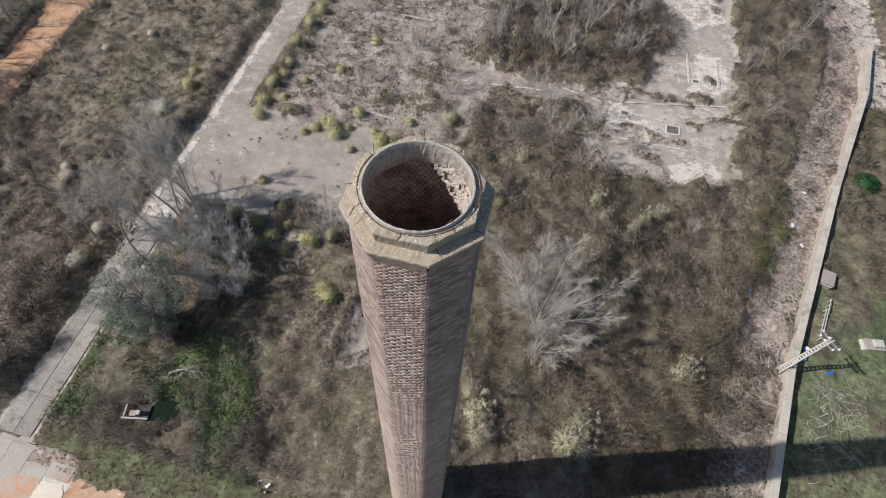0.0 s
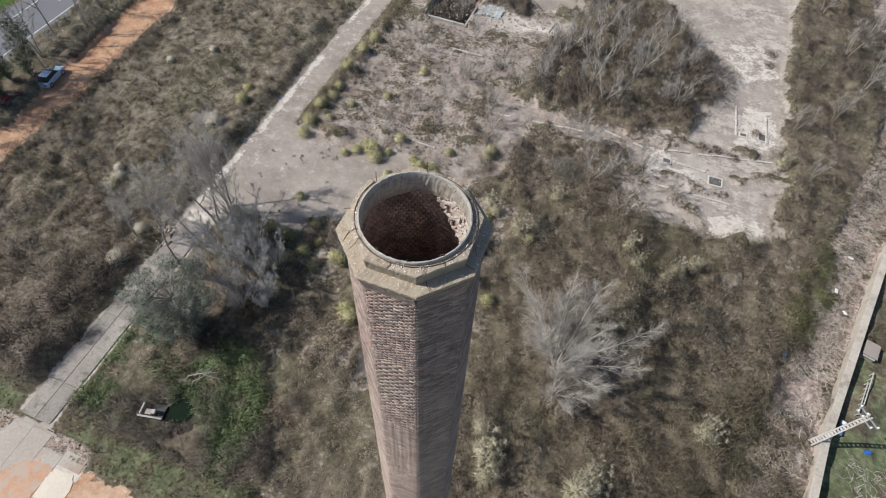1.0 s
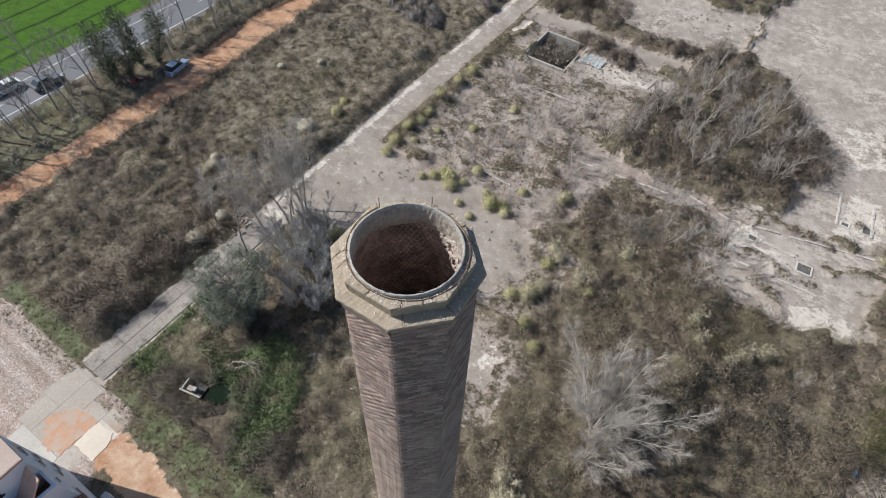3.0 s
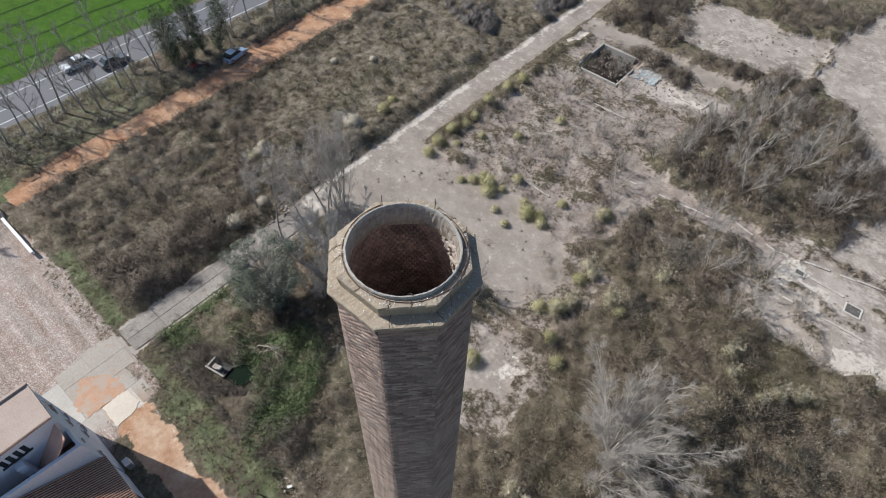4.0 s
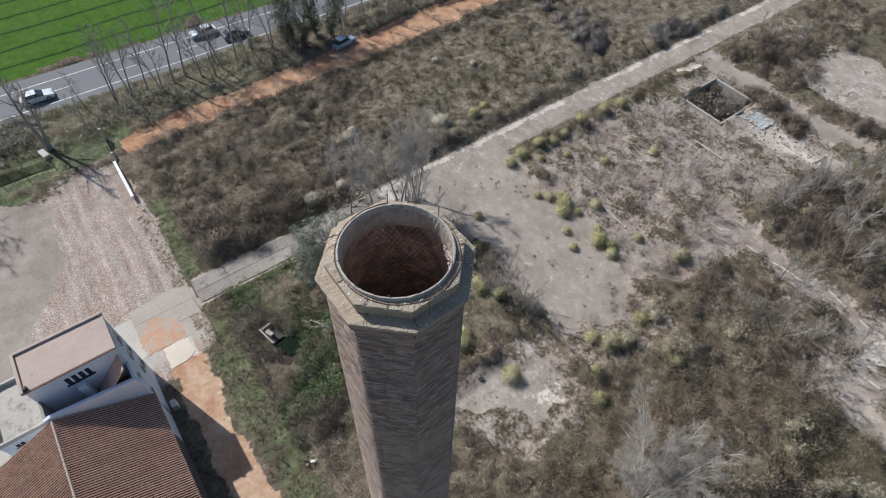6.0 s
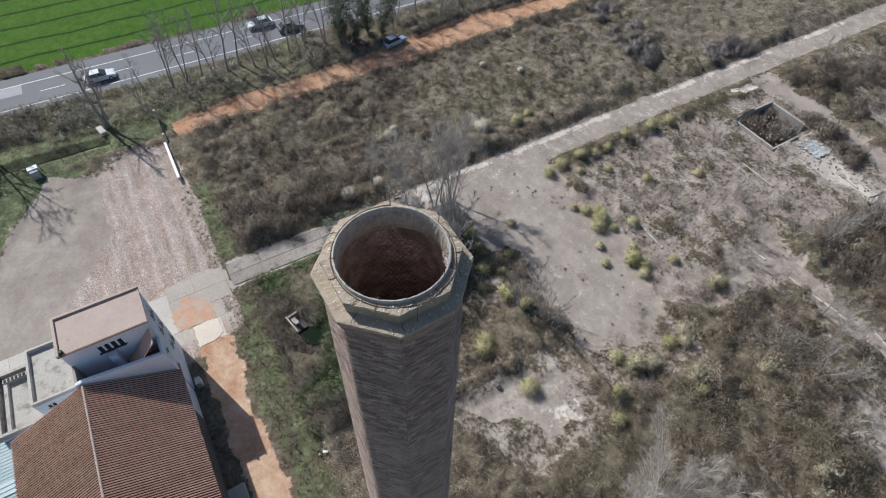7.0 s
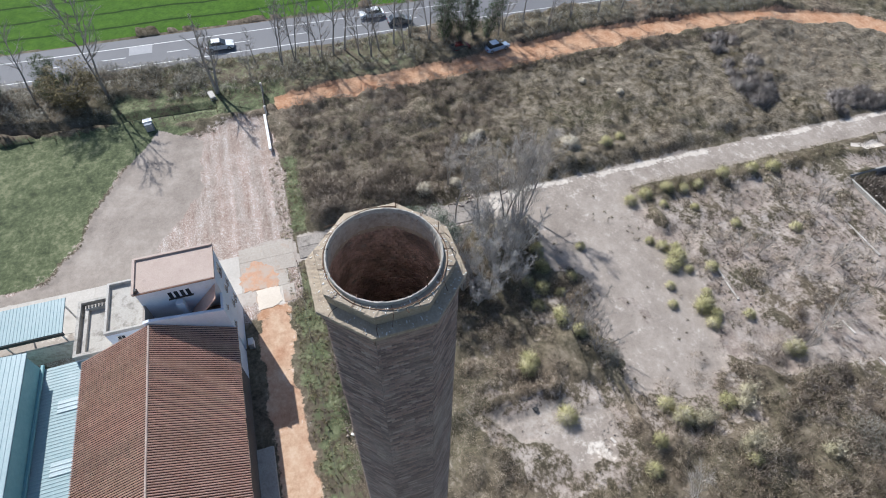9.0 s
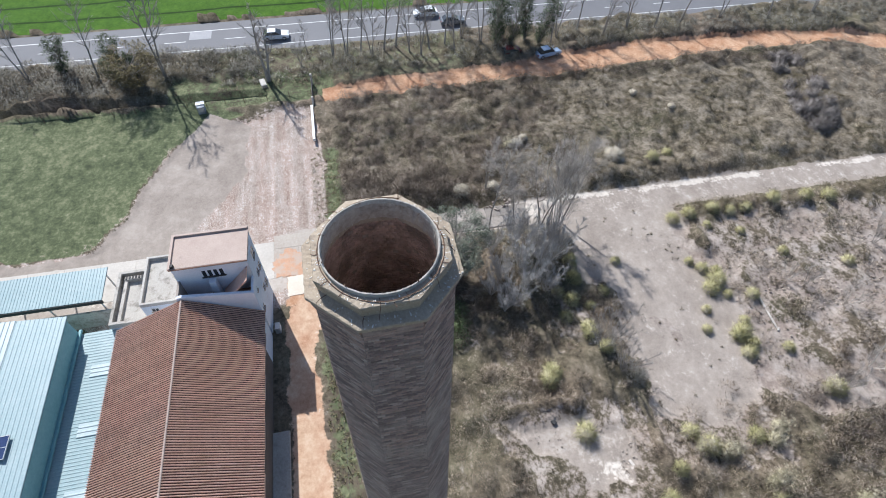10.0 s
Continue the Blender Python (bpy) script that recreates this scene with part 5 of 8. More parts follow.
# ---- the overgrown cellar ----
def cellar():
    c = thing("cellar_ruin", "overgrown cellar opening with pale concrete lintel and dark shaft", "ruin", pose(-25.6, 0.2, 0.1, 0, 0, 12) @ Matrix.Scale(0.8, 4))
    part("lintel", boxes((-2.0, 0.9, -0.9, -0.7, 1.2, 1.4), bevel=0.04), CONCRETE, c, "pale concrete lintel")
    part("side_beam", boxes((-2.0, -1.8, -0.6, 0.7, 1.0, 1.2), bevel=0.04), CONCRETE, c)
    part("roof_piece", boxes((-1.4, -0.7, -0.5, 0.1, 1.0, 1.1), bevel=0.02), RUBBLE, c)
    part("panel", boxes((-0.6, -0.2, -0.4, 0.1, 1.0, 1.35), bevel=0.02), CONCRETE, c)
    part("shaft", boxes((-2.0, 0.5, -0.6, 0.9, -0.5, 0.5)), DARK_IRON, c, "dark shaft")
    pool = bmesh.new()
    bmesh.ops.create_circle(pool, cap_ends=True, radius=1.1, segments=28, matrix=Matrix.Translation((0.0, 0.0, 0.55)))
    rnd = random.Random(2)
    for v in pool.verts:
        v.co.x += rnd.uniform(-0.12, 0.12)
        v.co.y += rnd.uniform(-0.12, 0.12)
    ext = bmesh.ops.extrude_face_region(pool, geom=pool.faces[:])
    bmesh.ops.translate(pool, vec=(0, 0, -1.2), verts=[g for g in ext["geom"] if isinstance(g, bmesh.types.BMVert)])
    bmesh.ops.recalc_face_normals(pool, faces=pool.faces)
    WATER = surface("black_green_water", (0.006, 0.014, 0.008), (0.012, 0.022, 0.012), 3, 1, rough=0.95, relief=0)
    WATER.node_tree.nodes["Principled BSDF"].inputs["Specular IOR Level"].default_value = 0.12
    solid("dark_pool", pool, WATER, "round pool of black-green water in ivy", "pool", m=pose(-24.0, 1.1, 0, 0, 0, 12))


cellar()


def fallen_branch(x, y, turn, length, seed):
    """A bleached bough lying over the brambles, with a few side twigs."""
    rnd = random.Random(seed)
    th = thing("fallen_branch", "bleached fallen branch lying over brambles", "branch", pose(x, y, 0, 0, 0, turn), group="fallen branches")
    bm = bmesh.new()
    pts = [Vector((length * k / 5, rnd.uniform(-0.12, 0.12), (0.0, 1.15, 1.5, 1.6, 1.55, 1.35)[k])) for k in range(6)]
    tube(bm, pts, [0.045, 0.04, 0.034, 0.027, 0.018, 0.009], 6)
    for k in range(2, 5):
        side = rnd.choice((-1, 1))
        tube(bm, [pts[k], pts[k] + Vector((0.35, side * 0.3, 0.08)), pts[k] + Vector((0.75, side * 0.5, 0.05))], [0.024, 0.017, 0.007], 5)
    part("bough", bm, WEATHERED_WOOD, th)


WEATHERED_WOOD = surface("bleached_wood", (0.24, 0.21, 0.18), (0.44, 0.40, 0.35), 16, 2)
for n, (x, y, turn, length) in enumerate(((-25.6, 3.6, 28, 3.4), (-25.2, 4.3, 8, 3.8), (-24.6, 3.2, 50, 2.8))):
    fallen_branch(x, y, turn, length, n)


def cage():
    c = thing("metal_trough", "rectangular pale metal frame with dark inside", "trough", pose(-0.7, 8.3, 0, 0, 0, 20))
    part("rim", boxes((-0.9, 0.9, -0.55, -0.45, 0.35, 0.5), (-0.9, 0.9, 0.45, 0.55, 0.35, 0.5), (-0.9, -0.8, -0.45, 0.45, 0.35, 0.5), (0.8, 0.9, -0.45, 0.45, 0.35, 0.5), (-0.05, 0.05, -0.45, 0.45, 0.38, 0.46)), WHITE_METAL, c)
    part("tank", boxes((-0.86, 0.86, -0.5, 0.5, -0.1, 0.3)), DARK_IRON, c)


cage()


# ---- garden beyond the wall ----
def lattice_pole():
    p = thing("lattice_pole", "tapered pale concrete power pole with open lattice web", "pole", pose(31.0, 20.0, 0, 0, 0, 128))
    high = 8.7
    leg = bmesh.new()
    for s in (-1, 1):
        tube(leg, [Vector((s * 0.23, 0, -0.3)), Vector((s * 0.13, 0, high))], [0.10, 0.07], 4)
    part("legs_frame", leg, CEMENT, p)
    for k in range(20):
        z = 0.3 + k * 0.42
        w = 0.23 - 0.10 * z / high
        part("rung", boxes((-w, w, -0.05, 0.05, z, z + 0.16)), CEMENT, p)
    for z, w in ((8.35, 1.0), (7.75, 0.8)):
        arm = part("crossarm", boxes((-w, w, -0.05, 0.05, z, z + 0.1)), STEEL, p)
        for x in (-w + 0.08, 0.0 + 0.25, w - 0.08):
            bm = bmesh.new()
            tube(bm, [Vector((x, 0, z + 0.1)), Vector((x, 0, z + 0.17)), Vector((x, 0, z + 0.3))], [0.05, 0.09, 0.05], 8)
            part("insulator", bm, WHITE_METAL, arm)


lattice_pole()


def garden():
    hut = thing("garden_shed", "small weathered shed against the garden wall", "shed", pose(36.7, 32.0, 0, 0, 0, 75) @ Matrix.Scale(0.72, 4))
    part("body", boxes((-1.1, 1.1, -0.8, 0.8, -0.1, 1.5)), SHADED_PLASTER, hut)
    part("roof", boxes((-1.3, 1.3, -0.95, 0.95, 1.5, 1.57)), SHADED_PLASTER, hut, "grey-brown sheet roof")
    part("front_board", boxes((-1.35, -1.2, -0.8, 0.8, 1.1, 1.3)), CEMENT, hut)
    stove = thing("stone_hearth", "low masonry hearth in the garden grass", "hearth", pose(41.0, 25.6, 0, 0, 0, 10) @ Matrix.Scale(0.62, 4))
    part("base", boxes((-1.5, 1.5, -1.0, 1.0, -0.1, 0.8), bevel=0.06), SHADED_PLASTER, stove)
    part("block", boxes((-0.4, 1.2, -0.6, 0.7, 0.8, 1.3), bevel=0.06), CONCRETE, stove)
    part("step", boxes((-2.0, -1.5, -0.9, 0.9, -0.1, 0.45), bevel=0.05), CEMENT, stove)
    bm = bmesh.new()
    tube(bm, [Vector((-0.55, 0, 0.3)), Vector((-0.5, 0, 0.3)), Vector((0, 0, 0.3)), Vector((0.5, 0, 0.3)), Vector((0.55, 0, 0.3))], [0.24, 0.3, 0.32, 0.3, 0.24], 16)
    solid("blue_barrel", bm, BLUE_PLASTIC, "blue plastic barrel lying on grass", "barrel", m=pose(36.2, 21.2, 0, 0, 0, 20) @ Matrix.Scale(0.62, 4))
    tank = thing("water_butt", "white and blue water container beside the wall", "container", pose(33.8, 22.6, 0, 0, 0, 72) @ Matrix.Scale(0.72, 4))
    part("body", boxes((-1.1, 1.1, -0.35, 0.35, -0.1, 0.9), bevel=0.06), surface("slate_blue_plastic", (0.10, 0.13, 0.24), (0.16, 0.2, 0.33), 6, 1, rough=0.5), tank)
    part("lid", boxes((0.5, 1.0, -0.3, 0.3, 0.9, 1.0), bevel=0.03), WHITE_METAL, tank)
    for k in range(9):
        row = thing("bean_pole", "thin cane in the vegetable bed", "cane", pose(33.2 + 0.28 * k * 0.9, 10 + 1.05 * k, 0, 6, 0, 30 * k), group="canes in the garden")
        bm = bmesh.new()
        tube(bm, [Vector((0, 0, -0.2)), Vector((0.02, 0, 0.8)), Vector((0, 0.03, 1.6))], [0.022, 0.02, 0.015], 5)
        part("cane", bm, CEMENT, row)
    for x, y in ((36.2, 27.5), (35.6, 26.2)):
        tr = thing("trellis", "pale timber trellis frame beside the garden wall", "trellis", pose(x, y, 0, 0, 0, 74), group="trellises")
        part("rail", boxes((-2.0, 2.0, -0.04, 0.04, 1.0, 1.08)), CEMENT, tr)
        for k in range(7):
            part("upright", boxes((-1.95 + 0.64 * k, -1.88 + 0.64 * k, -0.03, 0.03, -0.1, 1.04)), CEMENT, tr)


garden()
litter = bmesh.new()
bmesh.ops.create_icosphere(litter, subdivisions=2, radius=0.45)
rl = random.Random(4)
for v in litter.verts:
    v.co = Vector((v.co.x * rl.uniform(0.7, 1.3), v.co.y * rl.uniform(0.7, 1.2), max(-0.1, v.co.z * rl.uniform(0.3, 0.9))))
solid("blue_bag", litter, surface("blue_film", (0.05, 0.16, 0.34), (0.2, 0.35, 0.5), 5, 2, rough=0.4), "crumpled blue plastic bag caught in scrub", "bag", m=pose(28.3, 28.3, 0.7))
for n, (x, y, s) in enumerate(((26.2, 27.6, 0.8), (26.9, 28.0, 0.6), (33.8, 38.6, 1.2), (34.6, 36.0, 1.0), (35.5, 44.0, 1.1), (22, 26.4, 0.9), (-12.6, -2.5, 0.9), (-13.4, -2.1, 0.8))):
    solid("white_scrap", boxes((-0.25 * s, 0.25 * s, -0.12 * s, 0.15 * s, 0, 0.12), bevel=0.02), WHITE_METAL, "white plastic scrap lying in scrub", "scrap", group="white scraps", m=pose(x, y, 0.45 if x > 0 else 0.2, 8, 5, 40 * n))


# ---- cars ----
def car(name, paint, label, m, group=""):
    """A saloon: lower body, glasshouse, roof, bonnet line, wheels, lamps and bumpers."""
    c = thing(name, label, "car", m, group)
    bm = bmesh.new()
    outline = [(-2.15, 0.35), (-2.18, 0.62), (-2.05, 0.86), (-1.35, 0.92), (0.95, 0.92), (1.95, 0.78), (2.16, 0.6), (2.14, 0.35), (1.75, 0.25), (-1.8, 0.25)]
    prism(bm, outline, -0.87, 0.87)
    bmesh.ops.bevel(bm, geom=bm.edges[:], offset=0.06, segments=2, affect="EDGES")
    body = part("body", bm, paint, c)
    glass = bmesh.new()
    ring = [(-1.75, 0.9, 0.78), (-1.2, 1.36, 0.62), (0.15, 1.38, 0.62), (0.95, 0.92, 0.76)]
    a = [glass.verts.new((x, -w, z)) for x, z, w in ring]
    b = [glass.verts.new((x, w, z)) for x, z, w in ring]
    glass.faces.new(a[::-1]), glass.faces.new(b)
    for i in range(len(ring)):
        glass.faces.new((a[i - 1], a[i], b[i], b[i - 1]))
    bmesh.ops.recalc_face_normals(glass, faces=glass.faces)
    part("glasshouse", glass, DARK_GLASS, body, "dark windows")
    part("roof", boxes((-1.2, 0.14, -0.62, 0.62, 1.36, 1.43), bevel=0.03), paint, body)
    for x, y in ((-1.35, -0.8), (-1.35, 0.8), (1.35, -0.8), (1.35, 0.8)):
        w = bmesh.new()
        bmesh.ops.create_cone(w, cap_ends=True, segments=18, radius1=0.32, radius2=0.32, depth=0.2, matrix=pose(x, y, 0.32, 90, 0, 0))
        wheel = part("wheel", w, DARK_IRON, c, "black tyre")
        r = bmesh.new()
        bmesh.ops.create_cone(r, cap_ends=True, segments=14, radius1=0.2, radius2=0.18, depth=0.215, matrix=pose(x, y, 0.32, 90, 0, 0))
        part("rim", r, STEEL, wheel)
    for y in (-0.62, 0.62):
        part("headlight", boxes((2.02, 2.15, y - 0.17, y + 0.17, 0.6, 0.74), bevel=0.02), WHITE_METAL, body)
        part("tail_light", boxes((-2.17, -2.05, y - 0.15, y + 0.15, 0.62, 0.78), bevel=0.02), surface("red_lamp", (0.25, 0.01, 0.01), (0.35, 0.02, 0.02), 4, 1, rough=0.2, relief=0), body)
    return c


WHITE_PAINT = surface("white_car_paint", (0.66, 0.68, 0.7), (0.72, 0.74, 0.76), 2, 0.5, rough=0.25, relief=0)
SILVER_BLUE = surface("silver_blue_paint", (0.42, 0.52, 0.66), (0.5, 0.6, 0.74), 2, 0.5, rough=0.25, metal=0.2, relief=0)
DARK_RED = surface("dark_red_paint", (0.09, 0.015, 0.015), (0.13, 0.02, 0.02), 2, 0.5, rough=0.25, relief=0)
GREY_PAINT = surface("grey_paint", (0.16, 0.17, 0.18), (0.2, 0.21, 0.22), 2, 0.5, rough=0.25, metal=0.3, relief=0)
car("parked_car", SILVER_BLUE, "pale silver-blue saloon parked on the earth lane", pose(-68.4, 32.8, 0.0, 0, 0, 102))
car("parked_car", DARK_RED, "dark red car in the shade of ivy trees", pose(-69.4, 27.0, 0.0, 0, 0, 98))
car("road_car", WHITE_PAINT, "white car on the country road", pose(-83.4, 15.2, 0.02, 0, 0, -90), "cars on the road")
car("road_car", GREY_PAINT, "silver-grey car on the country road", pose(-80.2, 19.4, 0.02, 0, 0, 90), "cars on the road")
car("road_car", WHITE_PAINT, "white car on the country road", pose(-80.1, -10.4, 0.02, 0, 0, 90), "cars on the road")

# ---- plants ----
BRAMBLE = plant("grey_bramble", [(0.05, 0.038, 0.03), (0.13, 0.104, 0.083), (0.225, 0.188, 0.154), (0.35, 0.303, 0.255)], 0.12)
FIELD_BRAMBLE = plant("field_bramble", [(0.05, 0.039, 0.031), (0.125, 0.10, 0.081), (0.21, 0.174, 0.143), (0.33, 0.28, 0.235)], 0.12)
FIELD_OLIVE = plant("field_olive", [(0.046, 0.037, 0.023), (0.115, 0.096, 0.061), (0.19, 0.162, 0.108), (0.30, 0.264, 0.187)], 0.2)
RUSSET = plant("russet_scrub", [(0.064, 0.048, 0.034), (0.178, 0.138, 0.101), (0.305, 0.248, 0.192), (0.48, 0.415, 0.335)], 0.15)
OLIVE = plant("olive_scrub", [(0.05, 0.042, 0.027), (0.14, 0.117, 0.076), (0.24, 0.203, 0.137), (0.39, 0.338, 0.245)], 0.2)
STRAW = plant("dead_grass", [(0.12, 0.095, 0.06), (0.23, 0.19, 0.125), (0.36, 0.31, 0.22), (0.52, 0.46, 0.36)], 0.3)
IVY = plant("ivy_leaves", [(0.042, 0.062, 0.027), (0.078, 0.11, 0.046), (0.125, 0.165, 0.072), (0.18, 0.215, 0.11)], 0.35, 0.7)
DEAD = plant("dead_bracken", [(0.12, 0.092, 0.067), (0.265, 0.217, 0.162), (0.39, 0.33, 0.26), (0.52, 0.455, 0.37)], 0.4)
PINE = plant("grey_green_leaves", [(0.055, 0.067, 0.05), (0.11, 0.13, 0.098), (0.175, 0.197, 0.152), (0.25, 0.267, 0.215)], 0.3, 0.8)
TUSSOCK = plant("tussock_blades", [(0.20, 0.20, 0.085), (0.36, 0.345, 0.165), (0.50, 0.465, 0.26), (0.66, 0.61, 0.41)], 0.8)
STRAW_TUFT = plant("straw_green_blades", [(0.20, 0.185, 0.105), (0.34, 0.315, 0.20), (0.48, 0.44, 0.31), (0.63, 0.58, 0.45)], 0.8)
PLUME = plant("pale_plumes", [(0.34, 0.30, 0.20), (0.49, 0.44, 0.325), (0.64, 0.59, 0.47)], 1.5)
LAWN_BLADES = plant("lawn_blades", [(0.05, 0.06, 0.03), (0.10, 0.117, 0.058), (0.165, 0.182, 0.095), (0.26, 0.26, 0.155)], 0.25)
STRIP_BLADES = plant("strip_blades", [(0.08, 0.073, 0.034), (0.15, 0.137, 0.066), (0.225, 0.205, 0.11), (0.34, 0.305, 0.19)], 0.3)
RUIN_WEED = plant("bleached_weeds", [(0.15, 0.12, 0.093), (0.29, 0.24, 0.19), (0.42, 0.36, 0.295), (0.56, 0.495, 0.42)], 0.25)
VERGE_GREY = plant("grey_green_hedge", [(0.085, 0.08, 0.066), (0.17, 0.163, 0.137), (0.265, 0.255, 0.22), (0.38, 0.36, 0.315)], 0.2)
# bramble tones with a tree's shadow put into the colour
SHADOW_SCRUB = plant("shadow_bramble_leaf", [(0.02, 0.02, 0.017), (0.05, 0.05, 0.042), (0.09, 0.088, 0.072), (0.15, 0.14, 0.115)], 0.3)
DUSK = plant("olive_brown_scrub", [(0.045, 0.038, 0.024), (0.11, 0.095, 0.058), (0.19, 0.165, 0.105), (0.3, 0.265, 0.18)], 0.25)
BARK = surface("grey_bark", (0.2, 0.178, 0.158), (0.39, 0.355, 0.32), 12, 1.5, relief=0.5)
TWIG = plant("grey_twigs", [(0.16, 0.145, 0.13), (0.27, 0.25, 0.23), (0.40, 0.37, 0.345)], 0.4)
SILVER_TWIG = plant("silver_twigs", [(0.23, 0.207, 0.182), (0.36, 0.328, 0.293), (0.51, 0.47, 0.425)], 0.4)
WHIP = plant("silver_blue_whips", [(0.22, 0.214, 0.208), (0.33, 0.321, 0.312), (0.46, 0.447, 0.434)], 0.4)
MOUND = plant("brown_bramble", [(0.034, 0.027, 0.022), (0.092, 0.075, 0.063), (0.17, 0.145, 0.122), (0.29, 0.255, 0.22)], 0.12)
TAN_TWIG = plant("tan_twigs", [(0.21, 0.187, 0.16), (0.325, 0.293, 0.256), (0.46, 0.42, 0.37)], 0.4)


def clump_normals(rnd, out, corners):
    """One normal a blade, close to that of its clump."""
    n = out * 0.8 + np.array([0, 0, 0.25]) + rnd.randn(*out.shape) * 0.22
    n /= np.linalg.norm(n, axis=1)[:, None]
    return np.repeat(n, corners, 0)


def domes(rnd, cx, cy, cz, radius, height, count, length, width, lift=0.35, flare=1.0):
    """Shaggy mounds of thin blades, many at once: each blade starts inside its dome and points outward and up."""
    k = len(cx) * count
    rep = lambda v: np.repeat(np.asarray(v, float) * np.ones(len(cx)), count)
    a, e = rnd.rand(k) * 2 * np.pi, np.arcsin(rnd.rand(k) ** 0.8)
    out = np.stack([np.cos(e) * np.cos(a), np.cos(e) * np.sin(a), np.sin(e)], 1)
    deep = 0.25 + 0.75 * np.sqrt(rnd.rand(k))
    base = np.stack([rep(cx), rep(cy), rep(cz)], 1) + out * np.stack([rep(radius), rep(radius), rep(height)], 1) * deep[:, None]
    way = out * flare + rnd.randn(k, 3) * 0.55 + np.array([0, 0, lift])
    way /= np.linalg.norm(way, axis=1)[:, None]
    ln = length * 0.8 * (0.5 + rnd.rand(k))
    side = np.cross(way, rnd.randn(k, 3))
    side *= (width * 0.86 * (0.5 + 0.9 * rnd.rand(k)) / (np.linalg.norm(side, axis=1) + 1e-6))[:, None]
    verts = np.stack([base - side, base + side, base + way * ln[:, None]], 1).reshape(-1, 3)
    verts = np.concatenate([verts, clump_normals(rnd, out, 3)], 1)
    return verts, np.arange(3 * k).reshape(-1, 3)


def leaves(rnd, cx, cy, cz, radius, height, count, size):
    """Domes of small two-triangle leaves."""
    k = len(cx) * count
    rep = lambda v: np.repeat(np.asarray(v, float) * np.ones(len(cx)), count)
    a, e = rnd.rand(k) * 2 * np.pi, np.arcsin(rnd.rand(k) ** 0.8)
    out = np.stack([np.cos(e) * np.cos(a), np.cos(e) * np.sin(a), np.sin(e)], 1)
    base = np.stack([rep(cx), rep(cy), rep(cz)], 1) + out * np.stack([rep(radius), rep(radius), rep(height)], 1) * (0.55 + 0.45 * rnd.rand(k))[:, None]
    way = out + rnd.randn(k, 3) * 0.6
    way /= np.linalg.norm(way, axis=1)[:, None]
    side = np.cross(way, rnd.randn(k, 3))
    side /= np.linalg.norm(side, axis=1)[:, None] + 1e-6
    s = size * (0.6 + 0.8 * rnd.rand(k))[:, None]
    verts = np.stack([base - way * s * 0.7, base + side * s * 0.45, base + way * s * 0.8, base - side * s * 0.45], 1).reshape(-1, 3)
    verts = np.concatenate([verts, clump_normals(rnd, out, 4)], 1)
    return verts, np.arange(4 * k).reshape(-1, 4)


def scatter(seed, x0, x1, y0, y1, n):
    rnd = np.random.RandomState(seed)
    return rnd, x0 + (x1 - x0) * rnd.rand(n), y0 + (y1 - y0) * rnd.rand(n)


def stuff(name, pieces, material, label, category):
    verts, faces, at = [], [], 0
    for v, f in pieces:
        verts.append(v), faces.append(f + at)
        at += len(v)
    return solid(name, fill(bpy.data.meshes.new(name), np.concatenate(verts), np.concatenate(faces)), material, label, category, kind="stuff")


def bare_part(px, py):
    """How open the ground is: 1 on roads, slabs and gravel, 0 where plants have it all."""
    z = zones(px, py)
    hard = np.maximum.reduce([z["orange"], z["clay"], z["gravel"], z["concrete"], z["dust"], z["cement"], z["bare"], z["field"], z["grass"] * 0.8, z["debris"] * 0.7])
    bad = (px < -76.3) | ((px > -38.4) & (px < -33.9) & (py > -5)) | ((px > -31) & (py < -9.4)) | ((px > -28.3) & (px < -19.7) & (py > 67.4) & (py < 77.1) & ~((px > -26.7) & (px < -21.2) & (py > 69) & (py < 75.6))) | (np.hypot(px, py) < 2.6)
    bad |= (abs(px - wall_x(py)) < 0.5)
    return np.where(bad, 2.0, hard)


def growth(seed, x0, x1, y0, y1, per_m2, open_to=0.35, patchy=0.3, cell=4.0):
    """Places for plants on ground that is free for them, in patches."""
    rnd, px, py = scatter(seed, x0, x1, y0, y1, int((x1 - x0) * (y1 - y0) * per_m2))
    keep = (bare_part(px, py) < open_to) & (smooth_field(px, py, cell, seed + 50) * 0.7 + smooth_field(px, py, cell / 3, seed + 51) * 0.3 > patchy)
    return rnd, px[keep], py[keep]


def mound(seed, px, py, low, high, cell=5.0):
    return low + 1.25 * (high - low) * (0.5 * smooth_field(px, py, cell, seed) + 0.5 * smooth_field(px, py, cell / 2.6, seed + 1)) ** 1.6


DEAD_MAT = [(-15.5, -2.8), (-14.5, 3), (-12, 8), (-6, 9.5), (-2.5, 8), (-1, -2.8)]   # the lumpy dead growth beside the chimney


